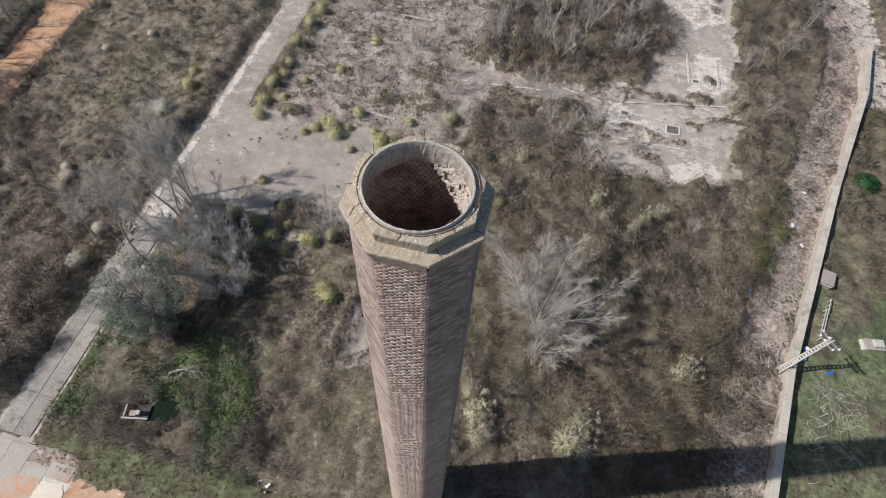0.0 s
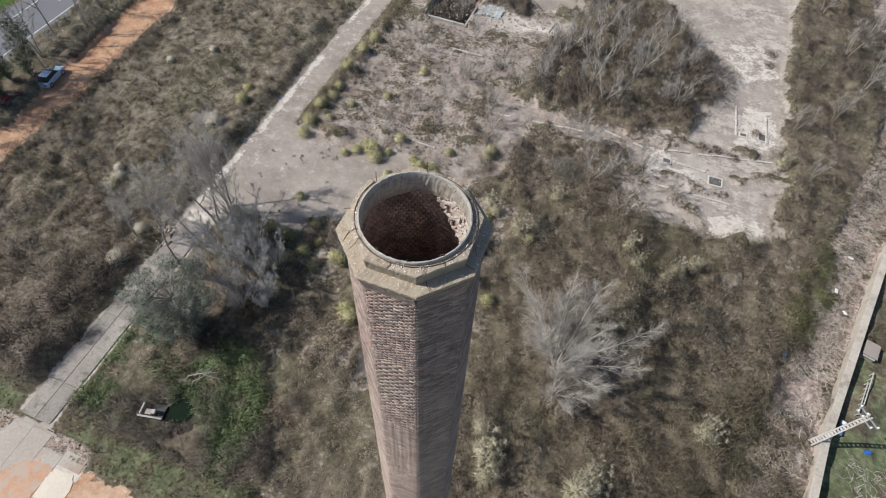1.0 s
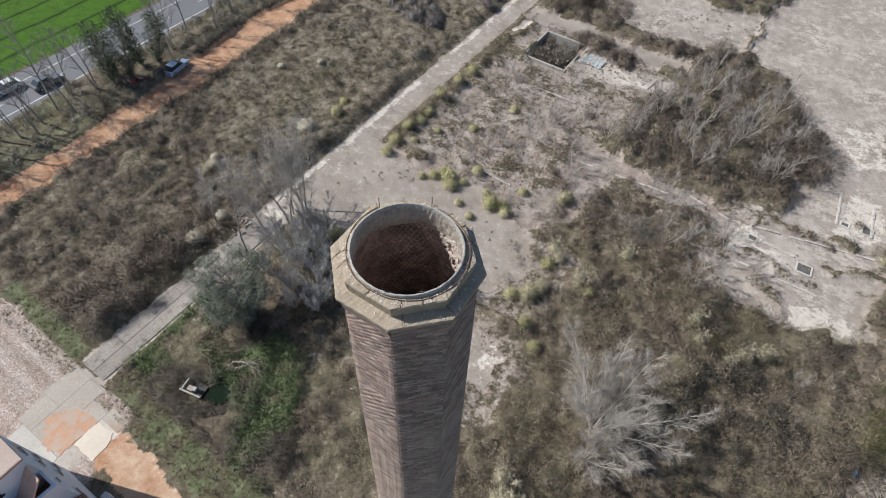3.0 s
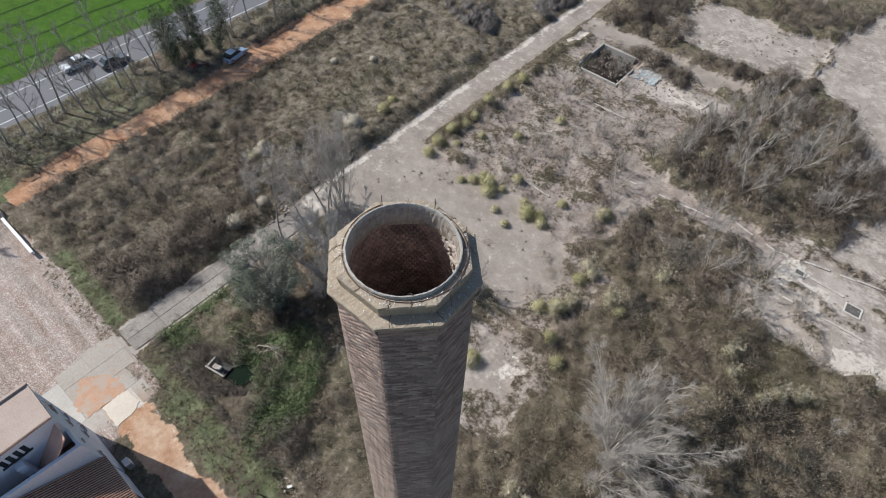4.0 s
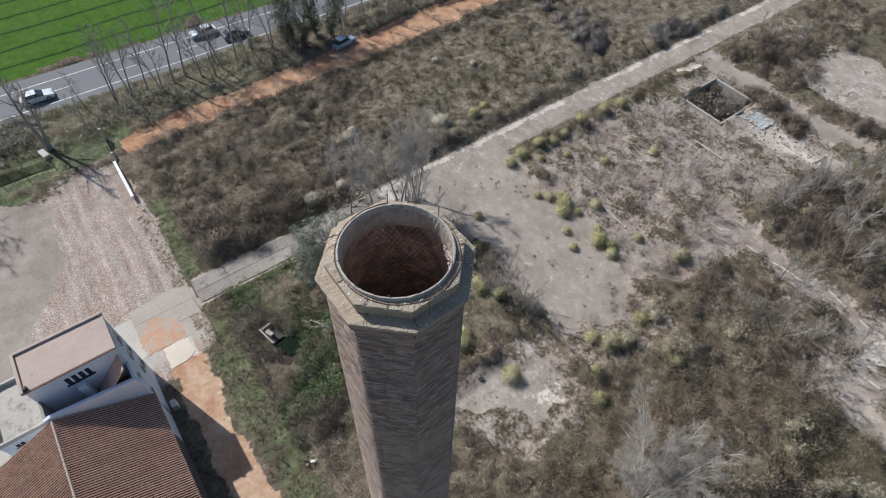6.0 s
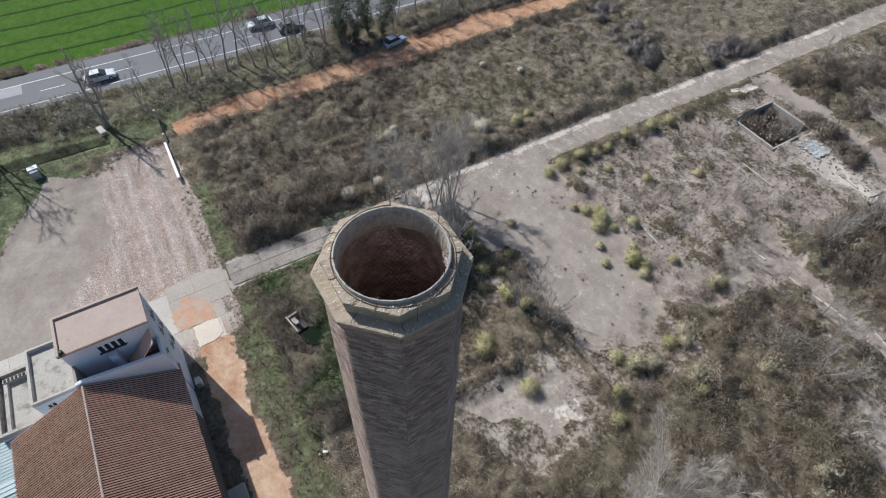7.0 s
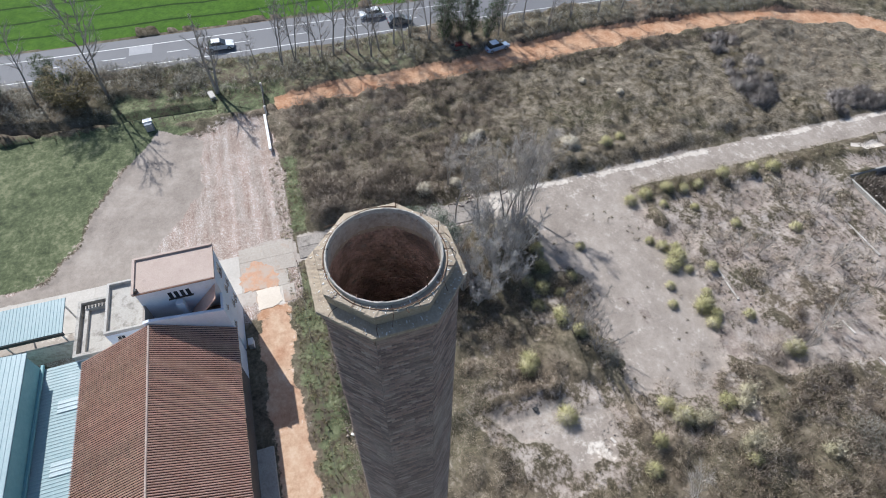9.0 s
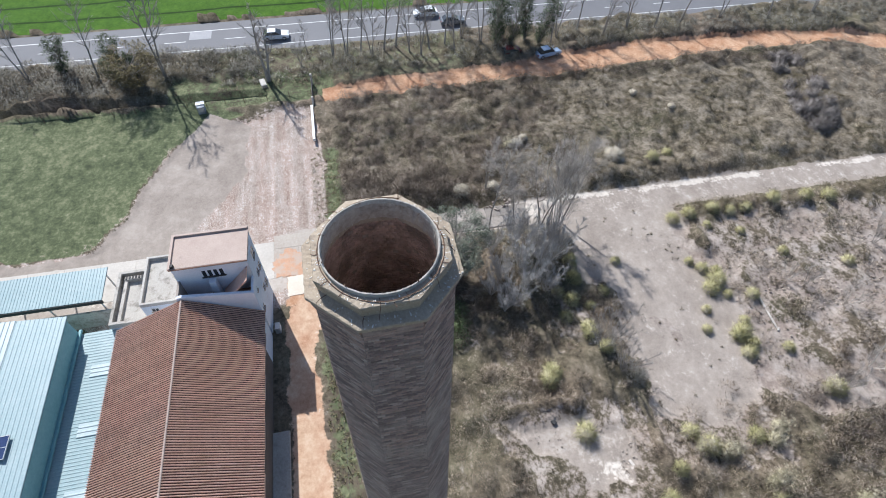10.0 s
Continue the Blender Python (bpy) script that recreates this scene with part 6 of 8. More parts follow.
def cover(name, seed, area, per_m2, low, high, count, length, width, material, label, category, patchy=0.3, open_to=0.35, lift=0.35, whips=0.0):
    rnd, px, py = growth(seed, *area, per_m2, open_to, patchy)
    if name != "dead_fern":
        free = ~inside(px, py, DEAD_MAT)
        px, py = px[free], py[free]
    if name == "garden_scrub":
        east = px > wall_x(py) + 0.9
        px, py = px[east], py[east]
    if name == "debris_stalks":
        west = px < wall_x(py) - 0.7
        px, py = px[west], py[west]
    h = mound(seed + 7, px, py, low, high)
    gz = relief(px, py)
    pieces = [domes(rnd, px, py, gz - 0.1, 0.3 + h * 0.6, h, count, length, width, lift)]
    if whips:
        pick = rnd.rand(len(px)) < whips
        pieces.append(domes(rnd, px[pick], py[pick], gz[pick], 0.3 + h[pick] * 0.5, h[pick], 9, length * 3.2, width * 0.9, 0.8))
    return stuff(name, pieces, material, label, category)


cover("bramble_field", 101, (-62, -38.5, -2.5, 30), 2.2, 0.25, 0.95, 58, 0.26, 0.028, FIELD_BRAMBLE, "tangle of leafless grey-brown brambles over the old field", "brambles", 0.30, whips=0.1)
cover("field_weeds", 102, (-63, -38.5, 14, 74), 2.3, 0.1, 0.42, 44, 0.3, 0.026, FIELD_OLIVE, "low olive-brown weeds and dead grass", "weeds", 0.36)
cover("thicket", 103, (-12, 33, 0, 44), 2.2, 0.3, 1.3, 56, 0.25, 0.028, RUSSET, "dense leafless russet thicket round the chimney", "thicket", 0.30, whips=0.08)
cover("olive_thicket", 104, (-4, 32, -2, 42), 1.3, 0.25, 1.2, 62, 0.28, 0.028, OLIVE, "olive-green scrub among the brown thicket", "scrub", 0.5)
cover("north_thicket", 105, (-31, 45, 40, 118), 1.1, 0.3, 1.5, 58, 0.36, 0.03, FIELD_BRAMBLE, "bushy brown scrub growing between the old slabs", "scrub", 0.42, whips=0.2)
cover("mid_thicket", 106, (-33, -6, 2, 40), 1.9, 0.25, 1.0, 60, 0.32, 0.026, RUSSET, "brown scrub and dead stalks beside the chimney", "scrub", 0.33, whips=0.2)
cover("dead_fern", 107, (-16, 8, -3, 11), 3.6, 0.2, 1.0, 62, 0.13, 0.033, DEAD, "mat of lumpy straw-brown dead growth", "dead growth", 0.12, 0.7)
cover("debris_stalks", 108, (25, 45, -2, 70), 2.4, 0.1, 0.4, 24, 0.55, 0.024, STRAW, "pale fallen stalks along the garden wall", "stalks", 0.36, 0.95, 0.05)
cover("garden_scrub", 117, (35, 56, 32, 62), 1.5, 0.3, 1.3, 50, 0.3, 0.028, DUSK, "untrimmed brown-green scrub at the back of the garden", "scrub", 0.34, 0.6)
cover("verge_scrub", 109, (-76.2, -68, -18, 125), 1.7, 0.25, 1.1, 54, 0.34, 0.03, VERGE_GREY, "scrubby undergrowth along the road verge", "scrub", 0.33, 0.6, whips=0.2)
cover("verge_thicket", 110, (-76.2, -66.3, -75, -13), 1.6, 0.6, 2.2, 80, 0.36, 0.036, VERGE_GREY, "thick grey-green hedge growth above the ditch", "hedge", 0.22)
cover("verge_leaf", 111, (-76.2, -66.3, -75, 40), 0.7, 0.4, 1.5, 60, 0.3, 0.034, OLIVE, "half-evergreen bushes on the road verge", "bushes", 0.52, 0.6)
cover("track_belt", 113, (-34.0, -31.3, 37.5, 72), 2.2, 0.25, 1.1, 60, 0.34, 0.026, FIELD_OLIVE, "belt of weeds beside the concrete track", "weeds", 0.28, 0.7)
cover("lane_bushes", 112, (-63.6, -60.5, -1, 84), 2.0, 0.4, 1.3, 60, 0.36, 0.028, BRAMBLE, "dark bramble bank along the earth lane", "brambles", 0.25, 0.5)


def bushes(name, seed, poly, n, low, high, blades, length, width, material, label, category):
    """Rounded bushes standing out of the lower growth, inside a stretch of the plan."""
    rnd = np.random.RandomState(seed)
    xs, ys = [q[0] for q in poly], [q[1] for q in poly]
    px, py = min(xs) + (max(xs) - min(xs)) * rnd.rand(n * 4), min(ys) + (max(ys) - min(ys)) * rnd.rand(n * 4)
    ok = inside(px, py, poly) & (bare_part(px, py) < 1.5) & (smooth_field(px, py, 3.5, seed) * 0.6 + smooth_field(px, py, 1.3, seed + 9) * 0.4 > 0.38)
    px, py = px[ok][:n], py[ok][:n]
    h = low + (high - low) * rnd.rand(len(px)) ** 1.5
    return stuff(name, [domes(rnd, px, py, relief(px, py) - 0.2, 0.5 + h * 0.6, h, blades, length, width, 0.35), domes(rnd, px, py, relief(px, py), 0.3 + h * 0.4, h, blades // 10, length * 2.2, width * 0.8, 0.9)], material, label, category)


BRUSH = plant("cut_brushwood", [(0.06, 0.053, 0.05), (0.15, 0.133, 0.127), (0.27, 0.245, 0.235), (0.43, 0.40, 0.38)], 0.6)
bushes("brush_heap", 114, [(-61.5, 68), (-61, 72.9), (-55, 72.8), (-44.7, 70.3), (-43, 65.8), (-46.5, 64.4), (-52.7, 66.2)], 95, 0.4, 1.4, 330, 0.6, 0.03, BRUSH, "dark heap of cut brushwood in the field", "brushwood")
bushes("brush_heap", 115, [(-42.9, 77.7), (-42, 84), (-38.7, 86.9), (-38.3, 82), (-38.3, 75.5)], 60, 0.3, 1.1, 330, 0.6, 0.03, BRUSH, "dark heap of cut brushwood beside the track", "brushwood")
bushes("path_brambles", 116, [(-45, -2.4), (-38.7, -2.4), (-38.7, 9), (-41, 14), (-45, 9)], 70, 1.0, 2.6, 360, 0.34, 0.028, BRAMBLE, "tall dark brambles overhanging the concrete track", "brambles")
# dark bushes that paint the shadow patch beside the pale tree
bushes("shadow_brambles", 119, [(12, 23), (13, 32), (21, 35.5), (24, 28), (18, 22.5)], 80, 0.4, 1.3, 260, 0.3, 0.028, SHADOW_SCRUB, "bramble coloured dark as the tree's shadow", "brambles")
MASS = [(-9, 57), (-8, 61), (-6.5, 72), (3, 82), (12, 80), (17, 76), (20.5, 69), (16, 60), (9, 56.5), (1.5, 55.5)]
bushes("north_bushes", 214, MASS, 130, 0.5, 1.5, 260, 0.4, 0.03, RUSSET, "russet undergrowth between the old slabs", "bushes")
bushes("north_bushes", 201, MASS, 90, 1.0, 3.8, 480, 0.5, 0.03, BRAMBLE, "tall leafless bushes between the old slabs", "bushes")
def basin_scrub():
    rnd = np.random.RandomState(231)
    n = 70
    px, py = -26.4 + 4.9 * rnd.rand(n), 69.3 + 6.0 * rnd.rand(n)
    h = 0.5 + 1.1 * rnd.rand(n)
    stuff("basin_scrub", [domes(rnd, px, py, 0 * px - 0.9, 0.4 + h * 0.5, h, 240, 0.36, 0.026, 0.4), domes(rnd, px, py, 0 * px - 0.6, 0.3, h, 16, 0.9, 0.02, 0.9)], MOUND, "dark leafless scrub filling the sunken basin", "scrub")


basin_scrub()
bushes("north_bushes", 202, [(-32, 82.8), (-32.3, 91), (-22.3, 103), (-18.5, 91), (-17.3, 84)], 70, 0.8, 2.4, 260, 0.5, 0.028, BRAMBLE, "tall leafless bushes beside the track", "bushes")
bushes("hedge_row", 203, [(-24.2, 77), (-21.1, 80.0), (-13.4, 79), (-12.2, 74.6), (-20.6, 76.6)], 44, 1.0, 1.9, 480, 0.4, 0.03, BRAMBLE, "dense dark hedge beside the basin", "hedge")
bushes("hedge_row", 204, [(-11.5, 85.6), (-7.2, 87.3), (2.8, 89), (3.5, 83), (-8.4, 82.6)], 46, 1.0, 2.2, 420, 0.4, 0.03, BRAMBLE, "dense dark hedge between two slabs", "hedge")
bushes("north_bushes", 205, [(-11, 104.8), (-9, 114), (4, 117), (3.3, 106.4), (-5, 103)], 40, 0.8, 2.2, 260, 0.5, 0.03, BRAMBLE, "tall leafless bushes beyond the slabs", "bushes")
bushes("thicket_bushes", 206, [(-2, 2), (29, 2), (30, 40), (6, 40), (-4, 30)], 170, 0.6, 2.3, 210, 0.36, 0.026, RUSSET, "rounded leafless bushes in the thicket", "bushes")
bushes("thicket_bushes", 207, [(10, 8), (28, 5), (29.5, 22), (24, 30), (14, 24)], 80, 0.5, 1.8, 220, 0.3, 0.026, OLIVE, "olive-green bushes in the thicket", "bushes")
bushes("tall_scrub", 215, [(15, 1), (26.5, 1), (28.5, 14), (29.3, 22), (24, 24), (19, 14)], 90, 1.0, 2.9, 330, 0.26, 0.024, DUSK, "tall dense olive-brown scrub near the wall", "scrub")
bushes("tall_scrub", 216, [(9, 33), (20, 33), (20, 40), (8, 42), (2, 38)], 46, 0.8, 2.4, 300, 0.26, 0.024, DUSK, "tall dense olive-brown scrub beside the old slab", "scrub")
bushes("tall_scrub", 217, [(29, 24), (32, 34), (34, 44), (30, 44), (27, 30)], 36, 0.8, 2.2, 300, 0.26, 0.024, DUSK, "tall dense olive-brown scrub along the debris strip", "scrub")
bushes("green_bushes", 208, [(28.6, 30), (31.5, 29.5), (34.8, 41), (32.5, 44), (29.5, 38)], 26, 0.8, 1.9, 330, 0.24, 0.028, plant("yellow_green_leaf", [(0.05, 0.055, 0.02), (0.12, 0.13, 0.045), (0.2, 0.21, 0.075), (0.3, 0.3, 0.13)], 0.5), "yellow-green leafy bushes near the wall", "bushes")
bushes("field_bushes", 209, [(-61, -2), (-39, -2), (-39, 18), (-61, 30)], 110, 0.5, 1.6, 200, 0.36, 0.026, FIELD_BRAMBLE, "rounded bramble bushes in the field", "bushes")
bushes("east_bushes", 210, [(28.8, 46), (36, 46), (43, 66), (44, 110), (30, 110)], 120, 0.5, 2.2, 200, 0.5, 0.026, FIELD_BRAMBLE, "leafless bushes along the far wall", "bushes")
bushes("ruin_bushes", 211, [(-31, 39), (-8, 39), (8, 40), (20, 46), (8, 51), (-8, 52), (-8, 66), (-31, 66)], 60, 0.3, 1.2, 130, 0.4, 0.022, RUIN_WEED, "small leafless bushes in the ruins", "bushes")
bushes("middle_bushes", 212, [(-10, 22), (-2, 22), (8, 42), (8, 50), (-10, 48)], 70, 0.4, 1.4, 190, 0.4, 0.024, RUSSET, "leafless bushes beside the old floor", "bushes")
bushes("dark_brambles", 213, [(-27, 9), (-14, 9), (-13, 16), (-20, 22), (-28, 20)], 80, 0.4, 1.3, 190, 0.34, 0.024, RUSSET, "brown bramble bushes in the tree's shade", "brambles")


RUINS = [(-31, 39), (-8, 39), (6, 42), (8, 50), (-8, 52), (-8, 66), (-31, 66)]
bushes("ruin_scrub", 218, RUINS, 130, 0.15, 0.65, 90, 0.3, 0.022, RUSSET, "low brown scrub among the footings", "scrub")
bushes("ruin_scrub", 219, RUINS, 60, 0.2, 0.8, 110, 0.3, 0.022, OLIVE, "low olive weeds among the footings", "weeds")


def soft_bush(x, y, r, h, material, label, blades=1500):
    """One round bush of fine twigs."""
    rnd = np.random.RandomState(int(abs(x * 13 + y * 7)))
    k = 7
    a, d = rnd.rand(k) * 6.28, r * 0.55 * np.sqrt(rnd.rand(k))
    px, py = x + d * np.cos(a), y + d * np.sin(a)
    v, f = domes(rnd, px, py, relief(px, py) - 0.15, 0.3 + r * (0.45 + 0.2 * rnd.rand(k)), h * (0.6 + 0.5 * rnd.rand(k)), blades // k, 0.4, 0.022, 0.4)
    return solid("round_bush", fill(bpy.data.meshes.new("round_bush"), v, f), material, label, "bush", group="round bushes")


for row in ((2.2, 44.0, 2.4, 1.8, VERGE_GREY, "soft grey-green round bush", 2600), (-4.7, 45.4, 1.7, 1.5, BRAMBLE, "dark round leafless bush", 1800), (5.5, 42.6, 1.6, 1.3, RUSSET, "russet round leafless bush", 1500), (11.4, 64.1, 1.6, 1.6, VERGE_GREY, "soft grey-green round bush", 1600), (-12.4, 60.5, 1.1, 0.8, BRAMBLE, "dark round leafless bush", 900),
            (9.3, 86.7, 0.9, 0.6, BRAMBLE, "small dark weed clump on the slab", 500), (25.6, 81.0, 1.1, 0.6, BRAMBLE, "small dark weed clump on the slab", 500), (25.4, 78.0, 0.9, 0.5, BRAMBLE, "small dark weed clump on the slab", 500), (24.4, 61.4, 0.8, 0.6, RUSSET, "small brown weed clump on the slab", 500),
            (28.6, 57.6, 1.2, 0.9, STRAW, "pale grass clump beside the slab", 900), (19.2, 55.9, 0.8, 0.6, RUSSET, "small brown weed clump on the slab", 500), (17.3, 55.8, 0.8, 0.6, RUSSET, "small brown weed clump on the slab", 500), (21.8, 55.6, 0.7, 0.5, BRAMBLE, "small dark weed clump on the slab", 500),
            (-12.8, 24.2, 1.5, 1.2, VERGE_GREY, "soft grey-green round bush", 1500), (-7.5, 40.8, 1.3, 1.0, BRAMBLE, "dark round leafless bush", 1000), (-11.5, 46.5, 1.2, 0.9, RUSSET, "russet round leafless bush", 900)):
    soft_bush(*row)


def weed_carpet(name, seed, area, per_m2, size, count, material, label, category, open_to=1.05, patchy=0.35):
    rnd, px, py = growth(seed, *area, per_m2, open_to, patchy, 2.5)
    s = size * (0.25 + 1.5 * rnd.rand(len(px)) ** 3)
    return stuff(name, [domes(rnd, px, py, relief(px, py) - 0.04, s * 0.7, s * 0.8, count, size * 0.7, 0.024, 0.4)], material, label, category)


cover("dry_grass", 116, (-62, -44, 71, 93), 1.6, 0.1, 0.35, 40, 0.3, 0.024, DEAD, "dry tan grass in the far field", "grass", 0.34, 0.9)
weed_carpet("ruin_weeds", 121, (-34, 30, 24, 100), 4.0, 0.5, 18, RUIN_WEED, "dry weeds in the cracks of the old floors", "weeds", 0.85, 0.57)
weed_carpet("slab_weeds", 122, (-34, 28, 8, 118), 0.9, 0.42, 24, FIELD_OLIVE, "small weed clumps on the bare concrete", "weeds", 1.02, 0.66)
weed_carpet("lawn_grass", 123, (-64, 60, -70, 60), 1.0, 0.17, 7, LAWN_BLADES, "rough grass on the strips and lawn", "grass", 0.85, 0.3)
weed_carpet("strip_grass", 125, (-52, 27, -6.1, -2.5), 9.0, 0.26, 15, STRIP_BLADES, "rough grey-green grass beside the lane", "grass", 1.2, 0.28)
weed_carpet("straw_tufts", 124, (-63, -38, 5, 75), 0.10, 0.7, 42, STRAW, "bleached grass tufts in the field", "grass tufts", 0.6, 0.5)


def fallen_stalks(name, seed, n, area, label):
    """Dry stalks lying in all directions, each a bent narrow strip."""
    rnd = np.random.RandomState(seed)
    x0, x1, y0, y1 = area
    px, py = x0 + (x1 - x0) * rnd.rand(n), y0 + (y1 - y0) * rnd.rand(n)
    px = px + wall_x(py)
    keep = smooth_field(px, py, 2.5, seed) + 0.3 * rnd.rand(n) > 0.45
    px, py = px[keep], py[keep]
    k = len(px)
    a = rnd.rand(k) * 6.28
    bend, ln = rnd.randn(k) * 0.7, 0.22 * (0.6 + 0.9 * rnd.rand(k))
    z = np.maximum(relief(px, py), -0.02) + 0.08 + 0.3 * rnd.rand(k)
    wide = 0.009 + 0.012 * rnd.rand(k)
    rows = []
    for j in range(5):
        h = a + bend * (j - 2) / 2
        rows.append((px.copy(), py.copy(), z + 0.05 * np.sin(j * 1.3 + a), -np.sin(h) * wide, np.cos(h) * wide))
        px, py = px + np.cos(h) * ln, py + np.sin(h) * ln
    v = np.stack([np.stack([np.stack([x + q * sx, y + q * sy, zz], 1) for q in (-1, 1)], 1) for x, y, zz, sx, sy in rows], 1)
    up = np.zeros((k, 5, 2, 3)) + np.array([0, 0, 1.0]) + rnd.randn(k, 1, 1, 3) * 0.3
    v = np.concatenate([v, up / np.linalg.norm(up, axis=-1, keepdims=True)], -1).reshape(-1, 6)
    quad = np.array([(2 * j, 2 * j + 1, 2 * j + 3, 2 * j + 2) for j in range(4)])
    faces = (quad[None] + 10 * np.arange(k)[:, None, None]).reshape(-1, 4)
    stuff(name, [(v, faces)], PALE_STALK, label, "stalks")


PALE_STALK = plant("pale_stalks", [(0.24, 0.205, 0.165), (0.36, 0.318, 0.262), (0.48, 0.435, 0.37), (0.60, 0.55, 0.48)], 0.8)
fallen_stalks("fallen_stalks", 311, 2600, (-4.6, -0.6, -2, 62), "pale dry stalks lying along the garden wall")
fallen_stalks("fallen_stalks", 312, 260, (3.0, 7.5, 13, 20), "dry stalks raked together in the garden")


def ivy_mound():
    rnd = np.random.RandomState(131)
    px, py = -34 + 20 * rnd.rand(2600), -3.2 + 12 * rnd.rand(2600)
    green = smooth_field(px, py, 4.5, 141) * 0.65 + smooth_field(px, py, 1.5, 142) * 0.35
    keep = (py > -2.6) & (px + 0.7 * py < -14) & (np.hypot(px + 25.6, py + 0.1) > 1.2) & (px > -33.6)
    green += 0.30 * np.exp(-((px + 20) ** 2 / 30 + (py - 1.2) ** 2 / 7)) + 0.35 * np.exp(-((px + 31.5) ** 2 / 10 + (py - 3.2) ** 2 / 5)) + 0.1 * np.exp(-(py + 1.8) ** 2 / 1.5)
    keep &= np.hypot(px + 24.0, py - 1.1) > 1.35
    ivy, twig = keep & (green > 0.53), keep & (green <= 0.62)
    h = mound(143, px, py, 0.5, 1.9)
    stuff("ivy", [leaves(rnd, px[ivy], py[ivy], 0 * px[ivy], 0.5 + h[ivy] * 0.35, h[ivy], 60, 0.098)], IVY, "glossy green ivy and bramble leaves over a mound", "ivy")
    stuff("mound_brambles", [domes(rnd, px[twig], py[twig], 0 * px[twig], 0.5 + h[twig] * 0.4, h[twig] * 1.05, 78, 0.36, 0.02)], MOUND, "dark bramble stems over the overgrown mound", "brambles")


ivy_mound()


# ---- trees ----
def branch_points(rnd, p, way, length, n, wander, lift):
    pts = [p.copy()]
    for _ in range(n):
        way = (way + Vector((rnd.gauss(0, wander), rnd.gauss(0, wander), rnd.gauss(0, wander) + lift))).normalized()
        pts.append(pts[-1] + way * (length / n))
    return pts, way


def twig_rows(p, q, side):
    """The three corners of a twig, each with the normal of its upper side."""
    n = (q - p).cross(side)
    n = n.normalized() if n.length > 1e-9 else Vector((0, 0, 1))
    n = ((n if n.z > 0 else -n) + Vector((0, 0, 0.35))).normalized()
    return [(*v, *n) for v in (p - side, p + side, q)]


def tree(name, seed, height, spread, stems, bark, twig, label, category, lean=0.12, limbs=9, subs=6, twigs=9, trunk_r=0.13, fork=0.3, droop=0.05, twig_len=0.9, twig_w=0.011, group="trees", loose=0.5, rise=0.75, narrow=0.0, stout=0.6, wander=0.16):
    """A bare tree: tapered stems and limbs, then a crown of thinning twigs."""
    rnd = random.Random(seed)
    th = thing(name, label, category, group=group)
    wood, fine = bmesh.new(), ([], [])

    def blade(p, q, w):
        side = (q - p).cross(Vector((rnd.gauss(0, 1), rnd.gauss(0, 1), rnd.gauss(0, 1))))
        side = side.normalized() * w if side.length > 1e-6 else Vector((w, 0, 0))
        k = len(fine[0])
        fine[0].extend(twig_rows(p, q, side))
        fine[1].append((k, k + 1, k + 2))

    for s in range(stems):
        a = 2 * math.pi * (s + rnd.random()) / stems
        out = Vector((math.cos(a), math.sin(a), 0))
        tilt = lean * (0.4 + rnd.random()) if stems > 1 else lean * 0.4
        way = (Vector((0, 0, 1)) + out * tilt).normalized()
        hh = height * (0.75 + 0.3 * rnd.random())
        pts, _ = branch_points(rnd, out * 0.12 * (stems > 1), way, hh, 6, 0.06, 0.04)
        pts[0].z = -0.35
        r0 = trunk_r * (0.7 + 0.4 * rnd.random())
        tube(wood, pts, [r0 * (1 - 0.88 * i / 6) for i in range(7)], 6)
        for b in range(limbs):
            f = fork + (1 - fork) * (b + rnd.random()) / limbs
            i = min(5, int(f * 6))
            p = pts[i].lerp(pts[i + 1], f * 6 - i)
            a2 = rnd.random() * 2 * math.pi
            d = Vector((math.cos(a2), math.sin(a2), rise + 0.5 * rnd.random()))
            d = (d * 0.75 + way * narrow).normalized() if narrow else d.normalized()
            ln = spread * (1.1 - 0.75 * (f - fork) / (1 - fork)) * (0.7 + 0.5 * rnd.random())
            lp, _ = branch_points(rnd, p, d, ln, 4, wander, 0.10 - droop)
            r1 = r0 * (1 - 0.85 * f) * stout + 0.006
            tube(wood, lp, [r1 * (1 - 0.8 * k / 4) for k in range(5)], 4, False)
            for c in range(subs):
                g = 0.2 + 0.8 * (c + rnd.random()) / subs
                j = min(3, int(g * 4))
                q = lp[j].lerp(lp[j + 1], g * 4 - j)
                along = (lp[j + 1] - lp[j]).normalized()
                d2 = (along + Vector((rnd.gauss(0, loose), rnd.gauss(0, loose), rnd.gauss(0.1, loose * 0.8)))).normalized()
                sl = ln * 0.42 * (1.1 - 0.5 * g) * (0.6 + 0.6 * rnd.random())
                sp, _ = branch_points(rnd, q, d2, sl, 3, 0.14, 0.05 - droop)
                for m0, m1, w in zip(sp, sp[1:], (2.2, 1.6, 1.0)):
                    blade(m0, m1 + (m1 - m0) * 0.3, twig_w * w)
                for e in range(twigs):
                    h2 = (e + rnd.random()) / twigs
                    jj = min(2, int(h2 * 3))
                    q2 = sp[jj].lerp(sp[jj + 1], h2 * 3 - jj)
                    d3 = ((sp[jj + 1] - sp[jj]).normalized() + Vector((rnd.gauss(0, loose * 0.9), rnd.gauss(0, loose * 0.9), rnd.gauss(0.1, loose * 0.7)))).normalized()
                    blade(q2, q2 + d3 * twig_len * (0.35 + 0.6 * rnd.random()), twig_w)
    part("trunk", wood, bark, th)
    part("crown", fill(bpy.data.meshes.new("crown"), np.array(fine[0]), np.array(fine[1])), twig, th)
    return th


def soil(x, y):
    return float(relief(np.array([x], float), np.array([y], float))[0])


